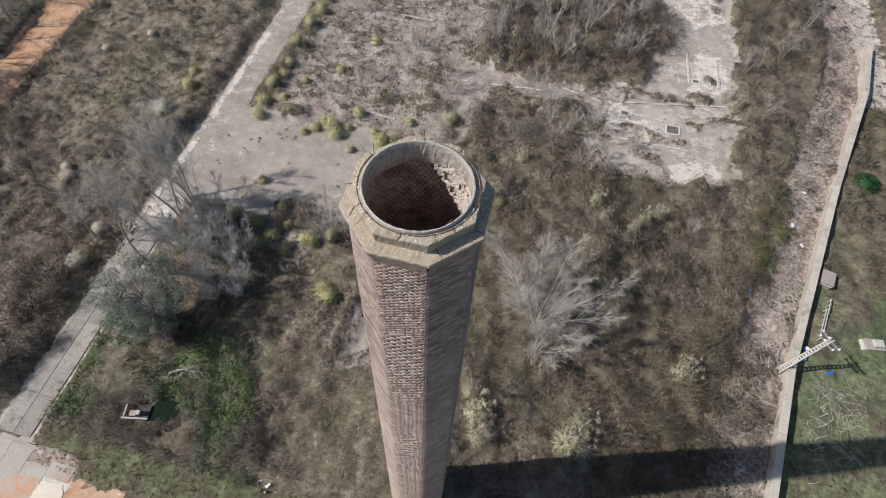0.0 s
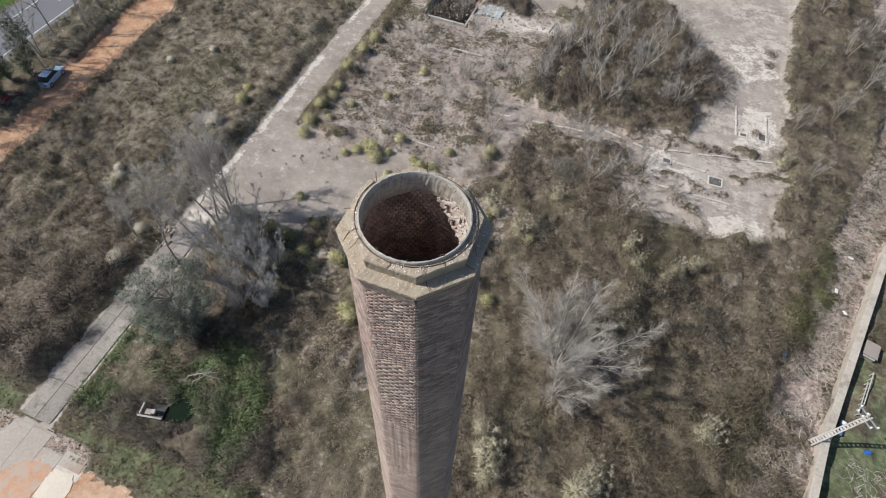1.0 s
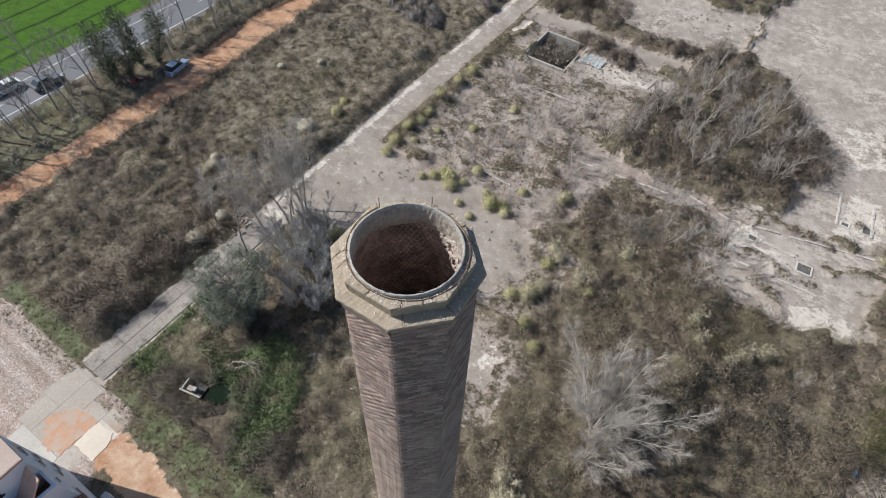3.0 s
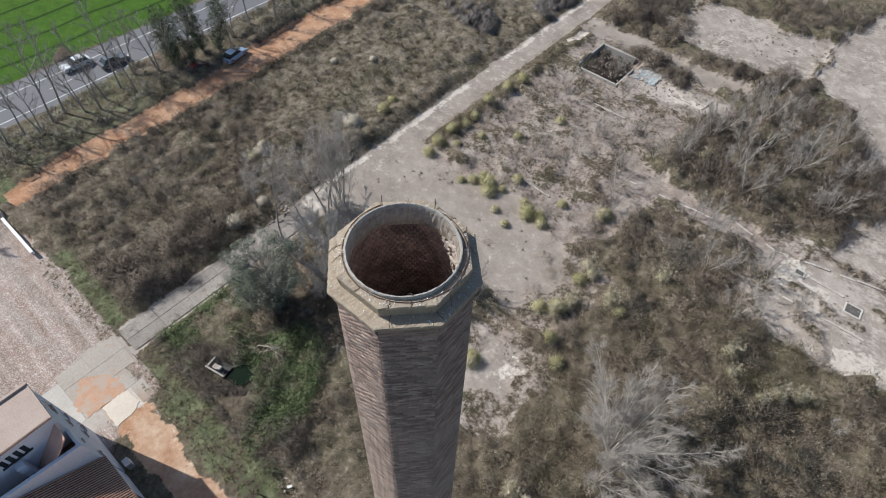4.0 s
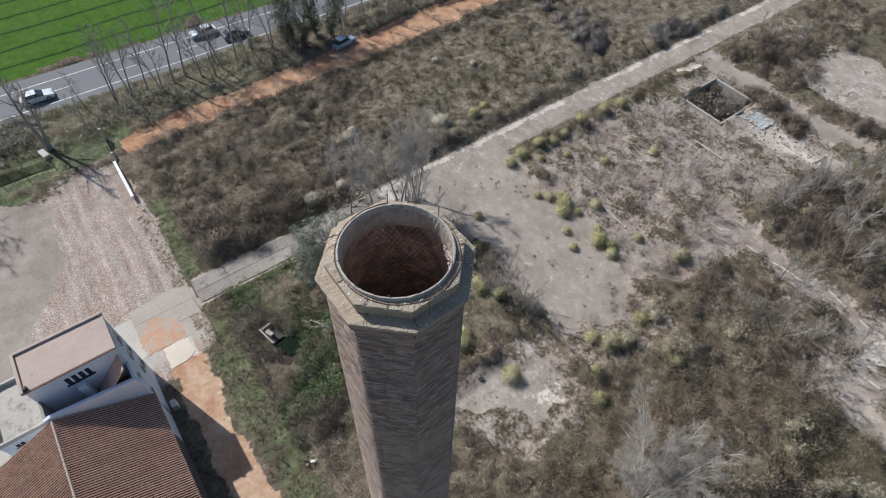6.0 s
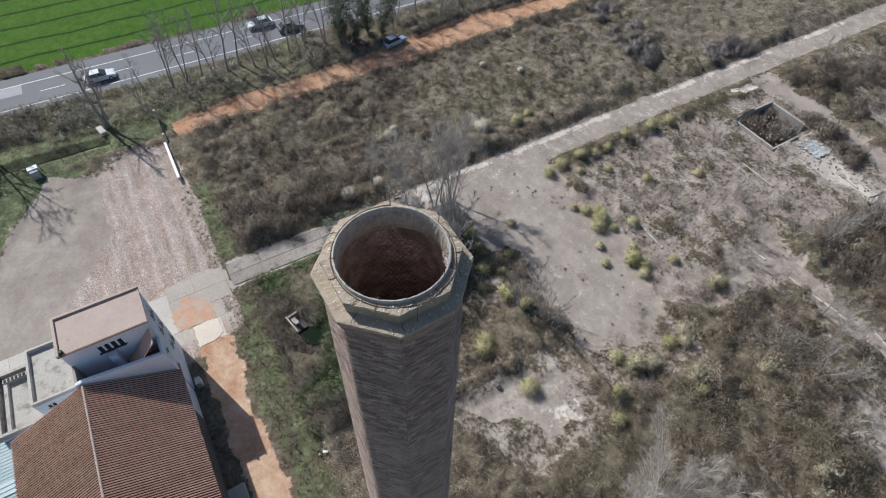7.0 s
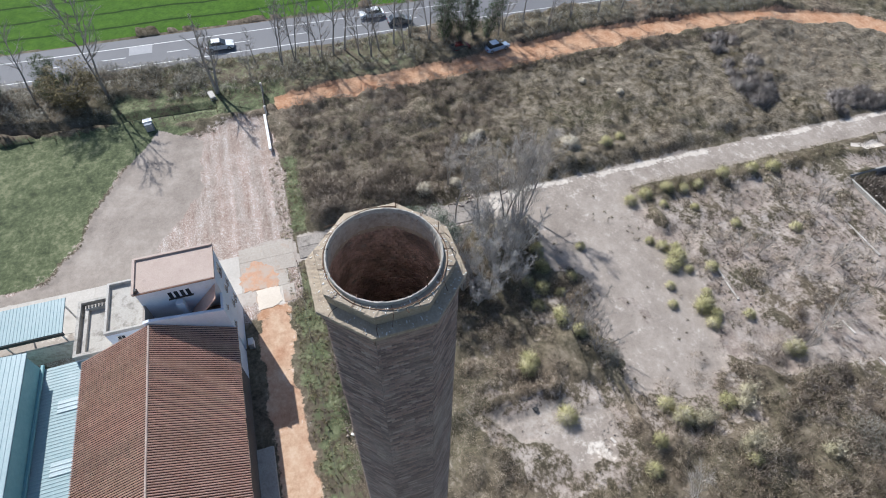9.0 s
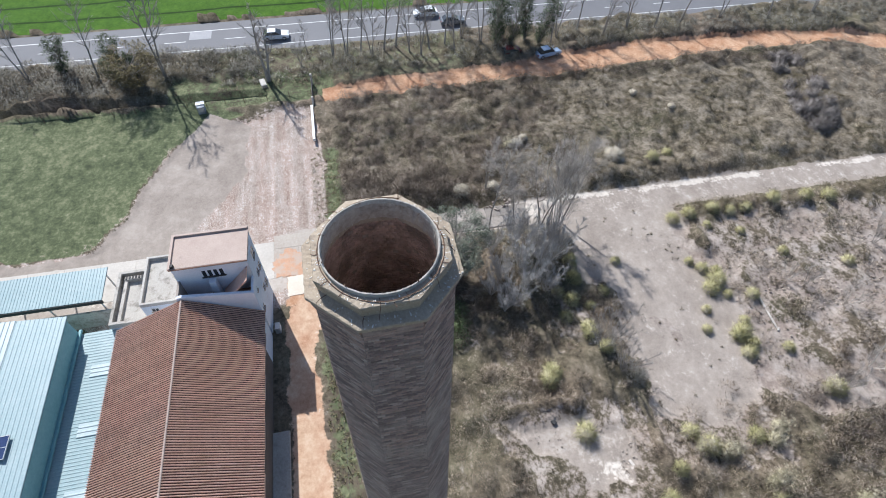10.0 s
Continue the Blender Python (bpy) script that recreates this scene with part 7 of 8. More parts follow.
def at_ground(ob, x, y, turn=0.0, size=1.0):
    ob.matrix_world = pose(x, y, soil(x, y), 0, 0, turn) @ Matrix.Scale(size, 4)
    return ob


def grown_tree(name, seed, bark, twig, label, category, stems, height, lean, r0, limbs, subs, twigs, first=0.25, limb=0.42, sub_len=0.42, twig_len=0.7, angle=0.6, lift=0.07, twig_w=0.006, heading=None, group="", spread_base=0.15):
    """A bare tree in four orders: stems, limbs and branches as tapered wood, then a haze of fine twigs."""
    rnd = random.Random(seed)
    th = thing(name, label, category, group=group)
    wood, fine = bmesh.new(), ([], [])

    def turned(way, by):
        side = way.cross(Vector((rnd.gauss(0, 1), rnd.gauss(0, 1), rnd.gauss(0, 1))))
        side = side.normalized() if side.length > 1e-6 else way.orthogonal().normalized()
        return (way * math.cos(by) + side * math.sin(by)).normalized()

    def blade(p, q, w):
        side = (q - p).cross(Vector((rnd.gauss(0, 1), rnd.gauss(0, 1), rnd.gauss(0, 1))))
        side = side.normalized() * w if side.length > 1e-6 else Vector((w, 0, 0))
        k = len(fine[0])
        fine[0].extend(twig_rows(p, q, side))
        fine[1].append((k, k + 1, k + 2))

    def along(pts, f):
        i = min(len(pts) - 2, int(f * (len(pts) - 1)))
        return pts[i].lerp(pts[i + 1], f * (len(pts) - 1) - i), (pts[i + 1] - pts[i]).normalized()

    for s in range(stems):
        a = 2 * math.pi * (s + rnd.uniform(0.2, 0.8)) / stems
        out = Vector((math.cos(a), math.sin(a), 0))
        if heading is not None:
            out = (out + Vector((math.cos(heading), math.sin(heading), 0)) * 0.4)
        tilt = lean * rnd.uniform(0.35, 1.15)
        h = height * rnd.uniform(0.72, 1.05)
        pts, _ = branch_points(rnd, out * spread_base * (stems > 1), (Vector((0, 0, 1)) + out * tilt).normalized(), h, 8, 0.05, lift * 0.5)
        pts[0].z = -0.4
        r = r0 * rnd.uniform(0.65, 1.1)
        tube(wood, pts, [r * (1 - 0.9 * i / 8) for i in range(9)], 6)
        for b in range(limbs):
            f = first + (0.98 - first) * (b + rnd.random()) / limbs
            p, way = along(pts, f)
            ln = h * limb * (1.12 - 0.8 * f) * rnd.uniform(0.65, 1.2)
            lp, _ = branch_points(rnd, p, turned(way, angle * rnd.uniform(0.6, 1.3)), ln, 5, 0.08, lift)
            r1 = max(0.012, r * (1 - 0.9 * f) * 0.55)
            tube(wood, lp, [r1 * (1 - 0.72 * k / 5) for k in range(6)], 4, False)
            for c in range(subs):
                g = 0.18 + 0.8 * (c + rnd.random()) / subs
                q, w2 = along(lp, g)
                sl = ln * sub_len * (1.15 - 0.6 * g) * rnd.uniform(0.6, 1.25)
                sp, _ = branch_points(rnd, q, turned(w2, angle * rnd.uniform(0.6, 1.3)), sl, 3, 0.1, lift)
                r2 = max(twig_w * 1.1, r1 * (1 - 0.72 * g) * 0.55)
                tube(wood, sp, [r2, r2 * 0.8, r2 * 0.6, r2 * 0.35], 3, False)
                for e in range(twigs):
                    t0, w3 = along(sp, 0.1 + 0.88 * (e + rnd.random()) / twigs)
                    end = t0 + (turned(w3, angle * rnd.uniform(0.5, 1.3)) + Vector((0, 0, lift))).normalized() * twig_len * rnd.uniform(0.4, 1.1)
                    blade(t0, end, twig_w)
                    blade(t0.lerp(end, 0.45), t0.lerp(end, 0.45) + turned((end - t0).normalized(), angle) * twig_len * 0.45, twig_w * 0.75)
    part("trunk", wood, bark, th)
    part("crown", fill(bpy.data.meshes.new("crown"), np.array(fine[0]), np.array(fine[1])), twig, th)
    return th


# the pale many-stemmed tree in the thicket
PALE_BARK = surface("pale_bark", (0.43, 0.385, 0.33), (0.68, 0.625, 0.55), 14, 2, relief=0.4)
at_ground(grown_tree("bare_tree", 1, PALE_BARK, TAN_TWIG, "pale grey many-stemmed leafless tree rising from scrub", "tree", 14, 10.6, 0.85, 0.085, 18, 9, 9, 0.08, 0.36, 0.42, 0.75, 0.55, 0.05, 0.0074, heading=radians(75)), 7.0, 18.2)
at_ground(grown_tree("bare_tree", 2, PALE_BARK, TAN_TWIG, "pale grey leaning leafless tree in scrub", "tree", 6, 6.4, 0.75, 0.06, 15, 8, 8, 0.08, 0.36, 0.42, 0.7, 0.5, 0.03, 0.0065, heading=radians(-15)), 7.5, 15.6)
at_ground(grown_tree("bare_tree", 15, BARK, TWIG, "upright brown-grey leafless tree in scrub", "tree", 4, 8.8, 0.25, 0.06, 15, 8, 7, 0.2, 0.33, 0.42, 0.7, 0.5, 0.05, 0.006), 6.2, 21.2)
# slender trees beside the track
slim = at_ground(grown_tree("bare_tree", 3, BARK, SILVER_TWIG, "slender leafless tree beside the concrete track", "tree", 1, 15.0, 0.1, 0.13, 26, 8, 7, 0.36, 0.36, 0.42, 0.9, 0.68, 0.04, 0.0105, group="trees by the track"), -34.0, 14.4)
slim_b = at_ground(grown_tree("bare_tree", 4, BARK, SILVER_TWIG, "slender forked leafless tree beside the concrete track", "tree", 2, 14.0, 0.16, 0.115, 22, 8, 6, 0.36, 0.36, 0.42, 0.9, 0.68, 0.04, 0.0105, group="trees by the track"), -33.4, 20.6)
for x, y, turn, size, src in ((-33.0, 17.2, 110, 0.7, slim), (-33.6, 23.3, 200, 1.02, slim_b), (-34.2, 21.9, 300, 0.85, slim), (-40.4, 15.5, 70, 0.6, slim_b)):
    copy_thing(src, pose(x, y, soil(x, y), 0, 0, turn) @ Matrix.Scale(size, 4))
at_ground(grown_tree("bare_tree", 14, PALE_BARK, SILVER_TWIG, "tall many-stemmed leafless tree beside the old floor", "tree", 8, 13.0, 0.26, 0.06, 15, 5, 4, 0.25, 0.34, 0.4, 0.8, 0.34, 0.05, 0.0075, group="trees by the track"), -31.4, 21.4)
fan = at_ground(grown_tree("bare_tree", 16, BARK, TWIG, "low fan of leafless stems beside the old floor", "tree", 12, 6.2, 0.5, 0.032, 9, 4, 5, 0.25, 0.3, 0.4, 0.55, 0.35, 0.05, 0.008, group="trees by the track"), -16.2, 21.6)
copy_thing(fan, pose(-13.6, 22.9, soil(-13.6, 22.9), 0, 0, 130) @ Matrix.Scale(0.8, 4))
# grey shrubs between the track and the chimney
shrub = at_ground(grown_tree("bare_shrub", 5, PALE_BARK, WHIP, "silvery grey clump of leafless whips", "shrub", 13, 6.4, 0.4, 0.04, 11, 5, 5, 0.15, 0.28, 0.45, 0.55, 0.48, 0.07, 0.009, group="grey shrubs"), -27.0, 16.0)
for x, y, turn, size in ((-29.6, 18.6, 50, 1.05), (-24.8, 16.2, 130, 0.95), (-26.8, 18.6, 220, 1.0), (-22.8, 14.6, 10, 0.85), (-31.0, 16.6, 300, 0.9), (-28.2, 20.6, 250, 0.95), (-24.0, 18.2, 80, 0.8), (-24.6, 12.2, 200, 0.7), (-22.4, 13.2, 330, 0.65), (-26.4, 13.6, 20, 0.8), (-30.4, 13.6, 120, 0.75)):
    copy_thing(shrub, pose(x, y, soil(x, y), 0, 0, turn) @ Matrix.Scale(size, 4))
# saplings in the ruins and the thickets
sapling = at_ground(grown_tree("sapling", 6, BARK, SILVER_TWIG, "thin grey leafless sapling", "sapling", 3, 3.7, 0.3, 0.045, 9, 4, 4, 0.2, 0.38, 0.45, 0.5, 0.6, 0.06, 0.011, group="saplings"), -8.0, 44.8)
for x, y, turn, size in ((-16, 55, 40, 0.9), (-12, 58, 80, 1.0), (-6, 62, 130, 1.25), (0, 61, 20, 1.2), (6, 66, 220, 1.1), (11, 62, 270, 1.15), (15, 46, 300, 0.8), (4, 46, 70, 0.8), (9, 48, 170, 0.75), (-20, 48, 230, 0.8), (-24, 60, 100, 0.8), (-18, 66, 10, 0.8),
                         (-22, 72, 300, 0.9), (36, 84, 30, 1.6), (40, 92, 120, 1.7), (33, 96, 200, 1.6), (38, 76, 300, 1.4), (34, 68, 70, 1.2), (-4, 72, 60, 1.2), (-5, 66, 10, 1.4), (-1, 68, 200, 1.5), (3, 70, 330, 1.45), (8, 72, 90, 1.5), (12, 68, 140, 1.35), (-2, 76, 250, 1.4), (5, 60, 45, 1.2), (14, 72, 305, 1.4), (3, 77, 150, 1.2), (-30, 92, 240, 1.2), (-26, 96, 330, 1.2), (22, 34, 200, 0.7), (31, 55, 150, 0.9), (29, 64, 30, 1.1)):
    copy_thing(sapling, pose(x, y, soil(x, y), 0, 0, turn) @ Matrix.Scale(size, 4))
for x, y, turn, size in ((6.5, 65.7, 20, 1.5), (-5.7, 58.7, 80, 1.2), (3.1, 48.2, 160, 1.1), (-10.5, 52, 210, 0.9), (0.5, 51.0, 300, 1.0), (10.5, 50.0, 40, 0.9), (7.0, 45.2, 130, 1.0)):
    copy_thing(sapling, pose(x, y, soil(x, y), 0, 0, turn) @ Matrix.Scale(size, 4))
# paler saplings with clear stems in the ruins and on the edge of the bushes
stem = at_ground(grown_tree("sapling", 17, PALE_BARK, TAN_TWIG, "pale slender leafless sapling with several leaning stems", "sapling", 4, 5.0, 0.42, 0.05, 10, 5, 5, 0.25, 0.34, 0.45, 0.5, 0.5, 0.06, 0.009, group="saplings"), -6.1, 60.5)
for x, y, turn, size in ((7.5, 69.1, 40, 1.3), (-9.4, 48.4, 90, 0.9), (-25.9, 62.2, 200, 0.6), (-16.8, 51.0, 300, 0.7), (-4.3, 67.0, 150, 1.2), (0.0, 75.2, 250, 1.3), (-20.9, 46.2, 10, 0.6), (-16.2, 56.2, 70, 0.65), (9.7, 39.8, 330, 0.8), (11.0, 47.8, 120, 0.8), (10.1, 43.5, 220, 0.75), (3.0, 50.2, 60, 0.85), (5.0, 44.0, 280, 0.7), (12.2, 42.6, 20, 0.75), (3.4, 58.6, 100, 1.1), (-8.4, 57.0, 240, 0.8), (1.2, 64.0, 350, 1.2), (13.0, 62.4, 190, 1.1), (9.8, 76.0, 30, 1.2)):
    copy_thing(stem, pose(x, y, soil(x, y), 0, 0, turn) @ Matrix.Scale(size, 4))
# the row along the road
verge = at_ground(tree("roadside_tree", 7, 11.5, 3.3, 2, BARK, TWIG, "leafless roadside tree with dark branches", "tree", lean=0.16, limbs=13, subs=6, twigs=8, trunk_r=0.17, fork=0.32, twig_w=0.013, group="roadside trees"), -72.6, -1.6)
verge_b = at_ground(tree("roadside_tree", 8, 13.0, 3.6, 1, BARK, TWIG, "leafless roadside tree with dark branches", "tree", limbs=18, subs=6, twigs=8, trunk_r=0.2, fork=0.35, twig_w=0.013, group="roadside trees"), -72.7, 6.6)
for x, y, turn, size, src in ((-73, 2.9, 60, 0.75, verge_b), (-72.3, 10.7, 130, 0.8, verge), (-72.6, 14, 210, 0.85, verge_b), (-74.5, 19.6, 20, 0.8, verge), (-72, 35.3, 250, 0.85, verge), (-72.5, 39, 90, 0.8, verge_b), (-73, 48.4, 160, 0.9, verge),
                              (-72.7, 58, 310, 0.85, verge_b), (-73.4, 66, 40, 0.9, verge), (-72.5, 75, 190, 0.9, verge_b), (-74.4, -5.5, 280, 0.45, verge_b), (-70.6, -6.5, 100, 0.4, verge), (-72.8, 84, 60, 0.9, verge), (-70.5, -26.6, 330, 1.45, verge), (-73.6, 0.6, 45, 0.9, verge), (-71.6, 4.6, 250, 0.8, verge), (-73.8, 8.6, 15, 0.95, verge_b), (-71.4, 12.4, 300, 0.85, verge), (-73.2, 16.6, 80, 0.9, verge_b), (-70.9, 17.8, 150, 0.7, verge), (-72.2, 22.4, 200, 0.85, verge), (-70.6, 34.0, 120, 0.75, verge), (-70.8, 43, 330, 0.8, verge), (-72.0, 53, 100, 0.9, verge_b), (-71.5, -36, 30, 0.9, verge_b), (-72.8, -46, 120, 1.0, verge)):
    copy_thing(src, pose(x, y, soil(x, y), 0, 0, turn) @ Matrix.Scale(size, 4))
at_ground(tree("roadside_tree", 9, 11.5, 3.2, 2, BARK, TWIG, "tall leafless tree beside the gravel yard", "tree", lean=0.14, limbs=12, subs=6, twigs=8, trunk_r=0.26, fork=0.35, twig_w=0.016, group="roadside trees"), -68.3, -11.6)


def leafy_tree(name, seed, height, radius, base, clumps, material, label, trunk_r=0.16, lean=(0, 0), low=0.25, count=150, size=0.13, group="", puff=1.0):
    """An evergreen: trunk, limbs to every clump, and ragged clumps of small leaves."""
    rnd = random.Random(seed)
    nr = np.random.RandomState(seed)
    th = thing(name, label, "tree", group=group)
    wood = bmesh.new()
    tops = [Vector((lean[0] * k, lean[1] * k, height * 0.85 * k - 0.2)) for k in (0, 0.25, 0.5, 0.75, 1.0)]
    tube(wood, tops, [trunk_r * (1 - 0.8 * k) for k in (0, 0.25, 0.5, 0.75, 1.0)], 7)
    cs, rs = [], []
    for k in range(clumps):
        f = low + (1 - low) * (k + rnd.random()) / clumps
        wide = radius * math.sin(math.pi * min(1, 0.25 + 0.75 * (1 - (f - low) / (1 - low)))) ** 0.7 * (0.55 + 0.6 * rnd.random())
        a = k * 2.4 + rnd.random()
        c = Vector((lean[0] * f + wide * math.cos(a), lean[1] * f + wide * math.sin(a), height * f))
        i = min(3, int(f * 4 * 0.9))
        tube(wood, [tops[i], tops[i].lerp(c, 0.6) + Vector((0, 0, 0.15)), c], [0.05, 0.03, 0.012], 4, False)
        cs.append(c), rs.append(0.5 + 0.55 * rnd.random())
    cx, cy, cz = (np.array([c[i] for c in cs]) for i in range(3))
    rs = np.array(rs) * radius / 3.2 * puff
    v1, f1 = leaves(nr, cx, cy, cz, rs * 1.15, rs * 0.8, count, size)
    v2, f2 = leaves(nr, cx, cy, cz - 0.1, rs * 0.9, -rs * 0.5, count // 2, size)
    part("trunk", wood, BARK, th)
    part("crown", fill(bpy.data.meshes.new("crown"), np.concatenate([v1, v2]), np.concatenate([f1, f2 + len(v1)])), material, th)
    at_ground(th, *base)
    return th


leafy_tree("evergreen_tree", 11, 8.4, 3.4, (-27.9, 8.5), 150, PINE, "bushy blue-green evergreen tree beside the track", 0.22, (-0.6, 0.4), 0.1, 190, 0.07, puff=0.85)
IVY_DARK = plant("dark_ivy", [(0.015, 0.024, 0.012), (0.035, 0.055, 0.024), (0.07, 0.095, 0.045), (0.12, 0.15, 0.08)], 0.35, 0.5)
for n, (x, y, h, r) in enumerate(((-71.3, 24.6, 8.2, 1.5), (-71.0, 27.2, 9.0, 1.6), (-71.4, 29.6, 8.6, 1.3), (-70.8, 31.8, 8.0, 1.3), (-73.2, 26.0, 8.0, 1.3), (-71.6, -34.0, 6.5, 1.3), (-71.0, -30.2, 5.0, 1.0), (-73.0, -41.0, 6.0, 1.2))):
    leafy_tree("ivy_clad_tree", 20 + n, h, r, (x, y), 58, IVY_DARK, "roadside tree wrapped in dark ivy", 0.15, (1.4 - 1.2 * (n % 3), 1.6 * (n % 2) - 0.4), 0.04, 60, 0.10, "ivy-clad trees", 1.9)
WILLOW = plant("ochre_catkins", [(0.09, 0.075, 0.04), (0.17, 0.14, 0.075), (0.26, 0.22, 0.12)], 0.4)
leafy_tree("ochre_bush", 31, 6.0, 3.4, (-68.4, -29.8), 70, WILLOW, "ochre-brown budding bush above the ditch", 0.15, (0.3, 0), 0.15, 120, 0.10)


def tussock(seed, label, plumes):
    """A round clump of arching blades, some with pale plumes."""
    rnd = np.random.RandomState(seed)
    th = thing("grass_tussock", label, "grass tussock", group="grass tussocks")
    o = np.zeros(1)
    v, f = domes(rnd, o, o, o, o + 0.5, o + 0.62, 900, 0.40, 0.0115, 0.45, 1.1)
    part("tuft", fill(bpy.data.meshes.new("blades"), v, f), STRAW_TUFT if plumes else TUSSOCK, th)
    if plumes:
        n = 34
        a = rnd.rand(n) * 6.28
        v, f = domes(rnd, 0.75 * np.cos(a) * rnd.rand(n), 0.75 * np.sin(a) * rnd.rand(n), 0.85 + 0.5 * rnd.rand(n), 0.06, 0.2, 24, 0.17, 0.012, 0.8)
        part("plume_spray", fill(bpy.data.meshes.new("plumes"), v, f), PLUME, th, "pale feathery plumes")
    return th


green_tuft = at_ground(tussock(41, "rounded yellow-green grass tussock", False), -26.8, 27.7, 0, 1.1)
plume_tuft = at_ground(tussock(42, "pampas-like grass tussock with pale plumes", True), -1.3, 32.6, 0, 1.1)
for n, (x, y, s) in enumerate(((-24.0, 37.2, 0.8), (-22.1, 37.9, 1.2), (-21.2, 36.9, 1.0), (-15.5, 37.4, 1.1), (-14.1, 37.9, 0.8), (-18.8, 35.1, 0.6), (-8.4, 17.3, 1.1), (-13.8, 15.4, 1.0), (-16.0, 22.2, 0.8), (-22.9, 24.6, 0.7), (-25.0, 21.7, 0.9), (-17.8, 21.0, 0.8),
                               (-16.5, 34.0, 0.6), (-31.8, 39.3, 1.0), (-31.6, 37.2, 0.9), (-32.0, 42.5, 0.9), (-31.6, 47.0, 0.8), (-31.9, 55.5, 0.9), (-31.5, 58.5, 1.0), (-24.6, 48, 0.7), (-22.0, 55, 0.8), (-41.7, 38.8, 0.9), (-42.6, 41.5, 0.8), (0.4, 31.4, 0.7), (-1.5, 22.4, 0.8), (-27.0, 22.5, 0.6), (-23.6, 19.5, 0.8), (-8.0, 43.6, 1.0), (-13, 41.5, 0.7), (-19.6, 41.0, 0.8), (-28.3, 44.5, 0.6), (-27.3, 22.1, 0.8), (-24.6, 22.0, 0.7), (-22.5, 20.8, 0.9), (-20.5, 19.5, 0.8), (-18.5, 21.1, 0.9), (-16.1, 22.1, 0.7), (-14.6, 16.0, 1.1), (-21.4, 22.6, 0.6), (-23.4, 38.6, 0.7), (-20.2, 38.4, 0.6), (-25.2, 36.2, 0.6), (-31.4, 44.6, 0.8), (-31.8, 50.5, 0.9), (-29.8, 40.8, 0.6), (-16.8, 38.5, 0.6))):
    copy_thing(green_tuft, pose(x, y, soil(x, y), 0, 0, 47 * n) @ Matrix.Scale(s * 1.6, 4))
for n, (x, y, s) in enumerate(((-5.5, 35.4, 1.1), (-5.0, 27.4, 1.2), (-4.3, 29.9, 1.1), (1.8, 39.2, 1.2), (11.2, 35.0, 1.2), (16.8, 34.0, 1.2), (18.6, 35.4, 1.1), (21.6, 17.0, 1.8), (11.8, 7.5, 2.1), (12.6, 9.4, 1.7), (3.4, 7.9, 2.1), (4.0, 6.2, 1.7), (27.8, 56.6, 1.3), (-3.3, 61.6, 1.0), (-47.4, 20.4, 1.1), (12.4, 33.2, 1.0), (24.5, 41.0, 0.8), (15.6, 32.4, 0.9), (2.2, 9.6, 1.1))):
    copy_thing(plume_tuft, pose(x, y, soil(x, y), 0, 0, 71 * n) @ Matrix.Scale(s * 1.15, 4))
for n, (x, y, s) in enumerate(((-6.6, 26.9, 1.5), (-5.0, 27.9, 1.8), (-4.2, 29.2, 1.6), (-5.2, 32.9, 1.5), (-4.5, 34.4, 1.7), (-0.9, 31.6, 1.6), (-15.2, 36.9, 1.5), (-13.2, 37.0, 1.4), (-8.2, 42.9, 1.6), (-3.6, 24.1, 1.3))):
    copy_thing(green_tuft if n in (0, 1, 3, 6, 7, 9) else plume_tuft, pose(x, y, soil(x, y), 0, 0, 53 * n) @ Matrix.Scale(s * (0.95 if n in (0, 1, 3, 6, 7, 9) else 0.8), 4))
def straw_bush():
    rnd = np.random.RandomState(12)
    th = thing("pale_bush", "bleached straw-white round bush in the field", "bush", group="pale bushes")
    o = np.zeros(1)
    v, f = domes(rnd, o, o, o, o + 1.0, o + 0.85, 1700, 0.5, 0.018, 0.3, 1.2)
    part("straw", fill(bpy.data.meshes.new("straw"), v, f), plant("bleached_straw", [(0.40, 0.36, 0.28), (0.56, 0.51, 0.42), (0.72, 0.67, 0.57)], 1.5), th)
    return th


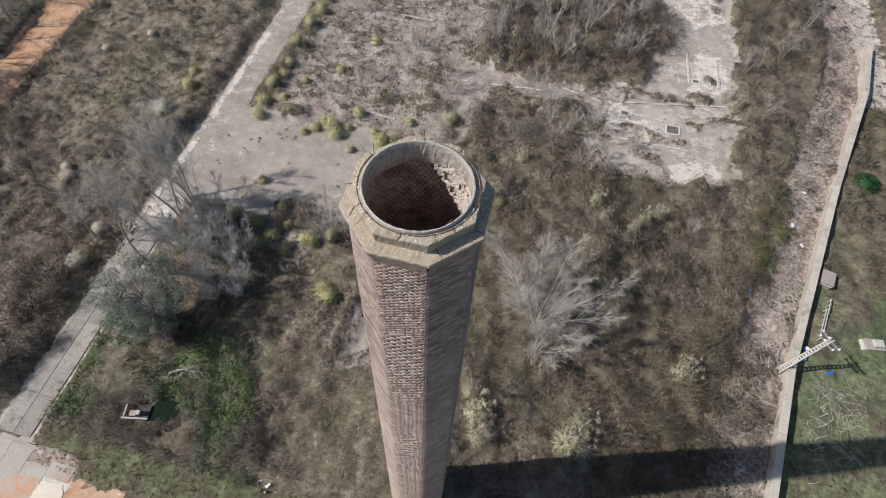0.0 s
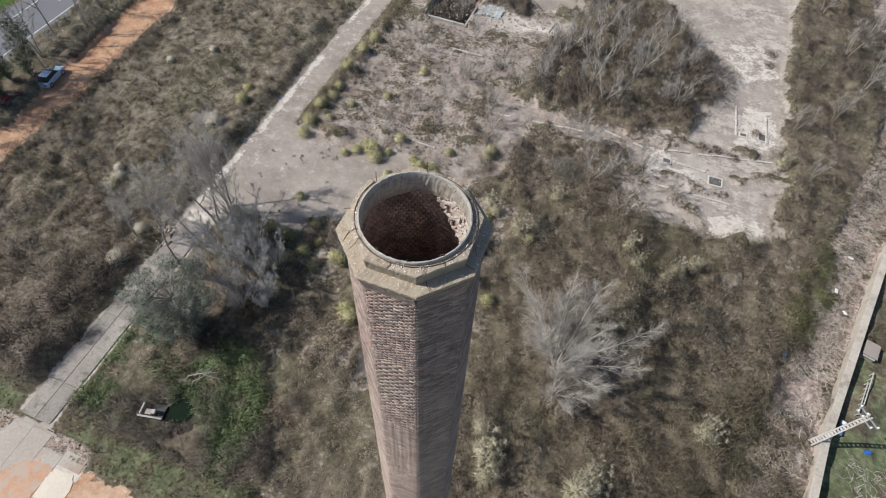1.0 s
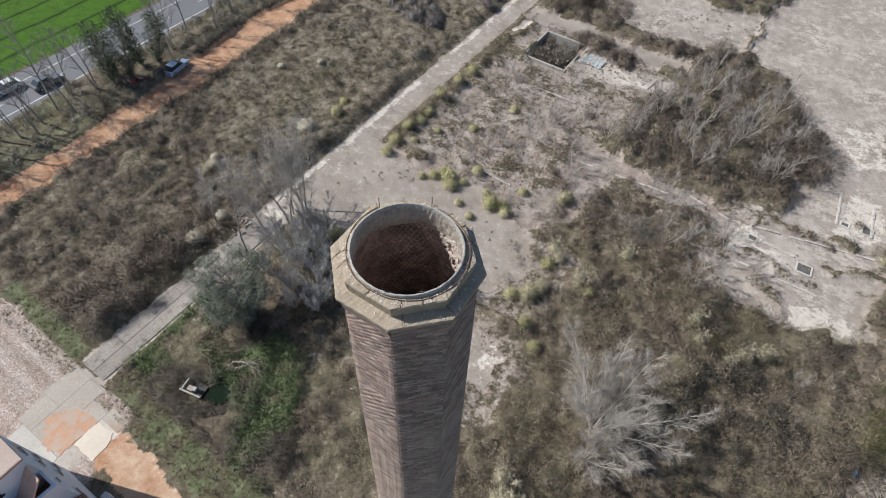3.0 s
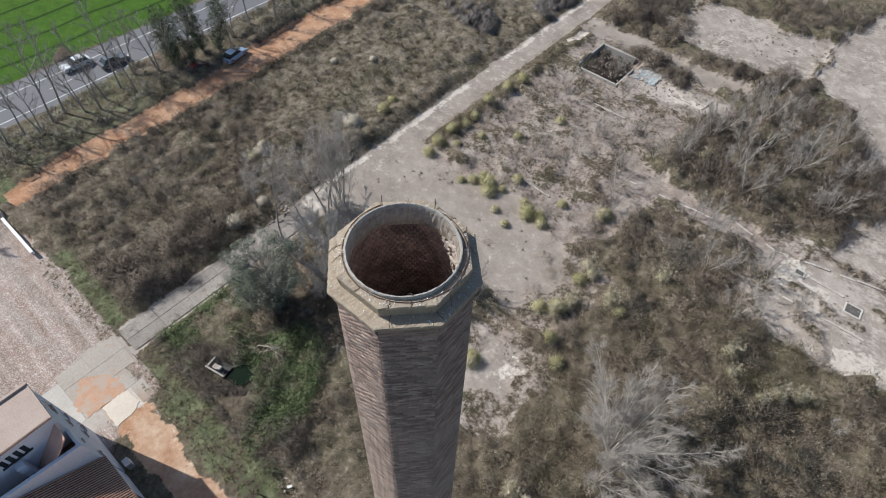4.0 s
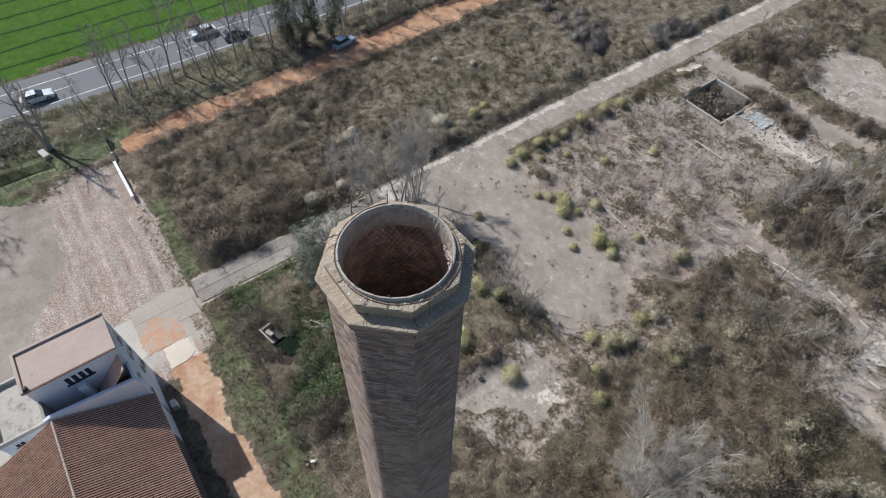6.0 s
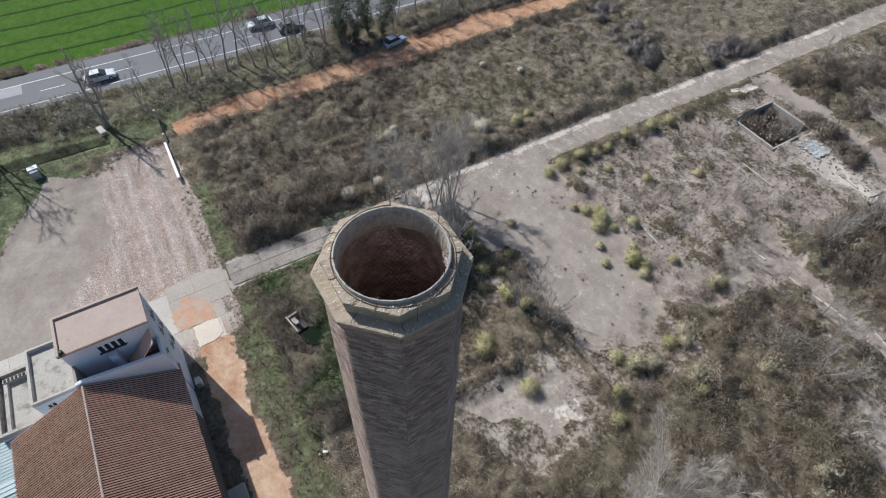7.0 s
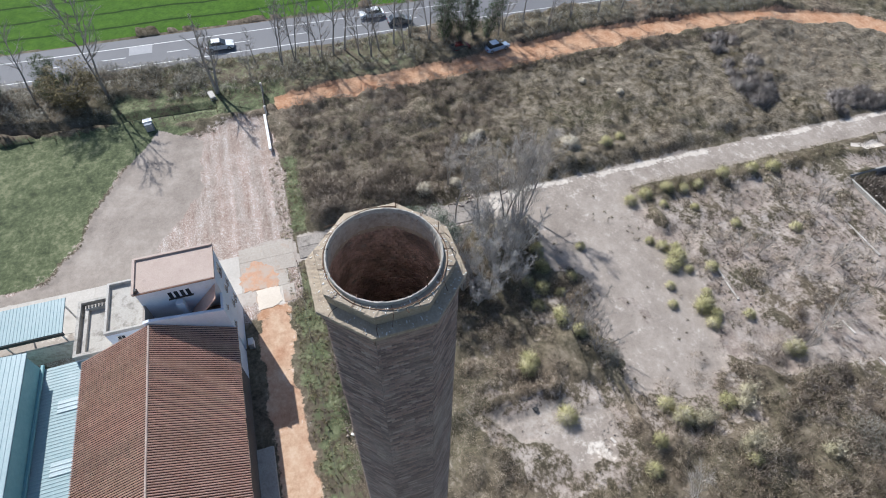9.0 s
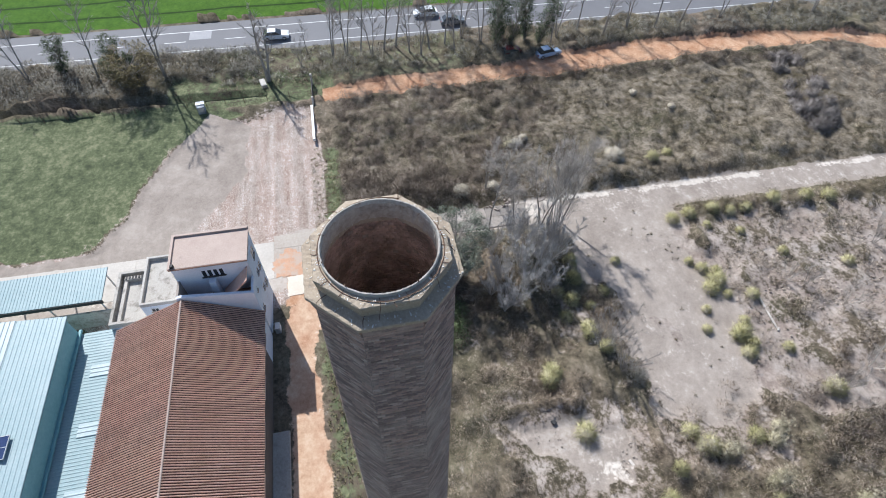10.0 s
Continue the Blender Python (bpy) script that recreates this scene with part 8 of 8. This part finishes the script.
pale_bush = at_ground(straw_bush(), -42.6, 33.7, 0, 1.35)
for x, y, turn, size in ((-47.6, 21.6, 90, 0.7), (-48.2, 22.6, 30, 0.45), (-40.2, 12.2, 190, 0.8), (-40.6, 16.5, 60, 0.6), (-55.5, 42, 10, 0.45), (-50.5, 45.5, 100, 0.4)):
    copy_thing(pale_bush, pose(x, y, soil(x, y), 0, 0, turn) @ Matrix.Scale(size, 4))
round_bush = thing("clipped_bush", "dense round dark green bush in the garden", "bush", pose(43.0, 47.4, 0))
rb = np.random.RandomState(77)
bm = bmesh.new()
tube(bm, [Vector((0, 0, -0.3)), Vector((0, 0, 0.6)), Vector((0.1, 0, 1.2))], [0.12, 0.1, 0.05], 6)
part("stem", bm, BARK, round_bush)
v, f = leaves(rb, np.zeros(1), np.zeros(1), np.zeros(1), 1.75, 1.9, 5200, 0.09)
part("foliage", fill(bpy.data.meshes.new("foliage"), v, f), plant("laurel_leaf", [(0.012, 0.045, 0.014), (0.03, 0.09, 0.028), (0.06, 0.15, 0.045)], 0.6, 0.5), round_bush)


def vegetable_bed():
    """Low rows of leafy plants in the garden behind the wall."""
    rnd = np.random.RandomState(88)
    px, py = [], []
    for row in range(6):
        for k in range(26):
            y = 2.5 + 0.55 * k
            px.append(float(wall_x(y)) + 2.2 + 1.05 * row + rnd.uniform(-0.12, 0.12)), py.append(y + rnd.uniform(-0.15, 0.15))
    px, py = np.array(px), np.array(py)
    keep = rnd.rand(len(px)) < 0.72
    px, py = px[keep], py[keep]
    stuff("vegetable_rows", [domes(rnd, px, py, relief(px, py) - 0.03, 0.12, 0.2, 26, 0.24, 0.02, 0.5)], plant("pale_green_leaf", [(0.09, 0.115, 0.05), (0.17, 0.2, 0.09), (0.27, 0.29, 0.15), (0.4, 0.4, 0.25)], 0.6), "rows of pale green vegetable plants in the garden", "vegetables")


vegetable_bed()

# ---- the topmost courses, brick by brick ----
unit = mesh_of("brick", boxes((-1, 1, -1, 1, -1, 1)))
unit.materials.append(BRICK_PIECE)
for c, r, o, u in single:
    m = Matrix.Identity(4)
    for col, v in enumerate((r, o, u)):
        for row in range(3):
            m[row][col] = v[row]
    m.translation = c
    part("brick", unit, None, chimney, m=m)
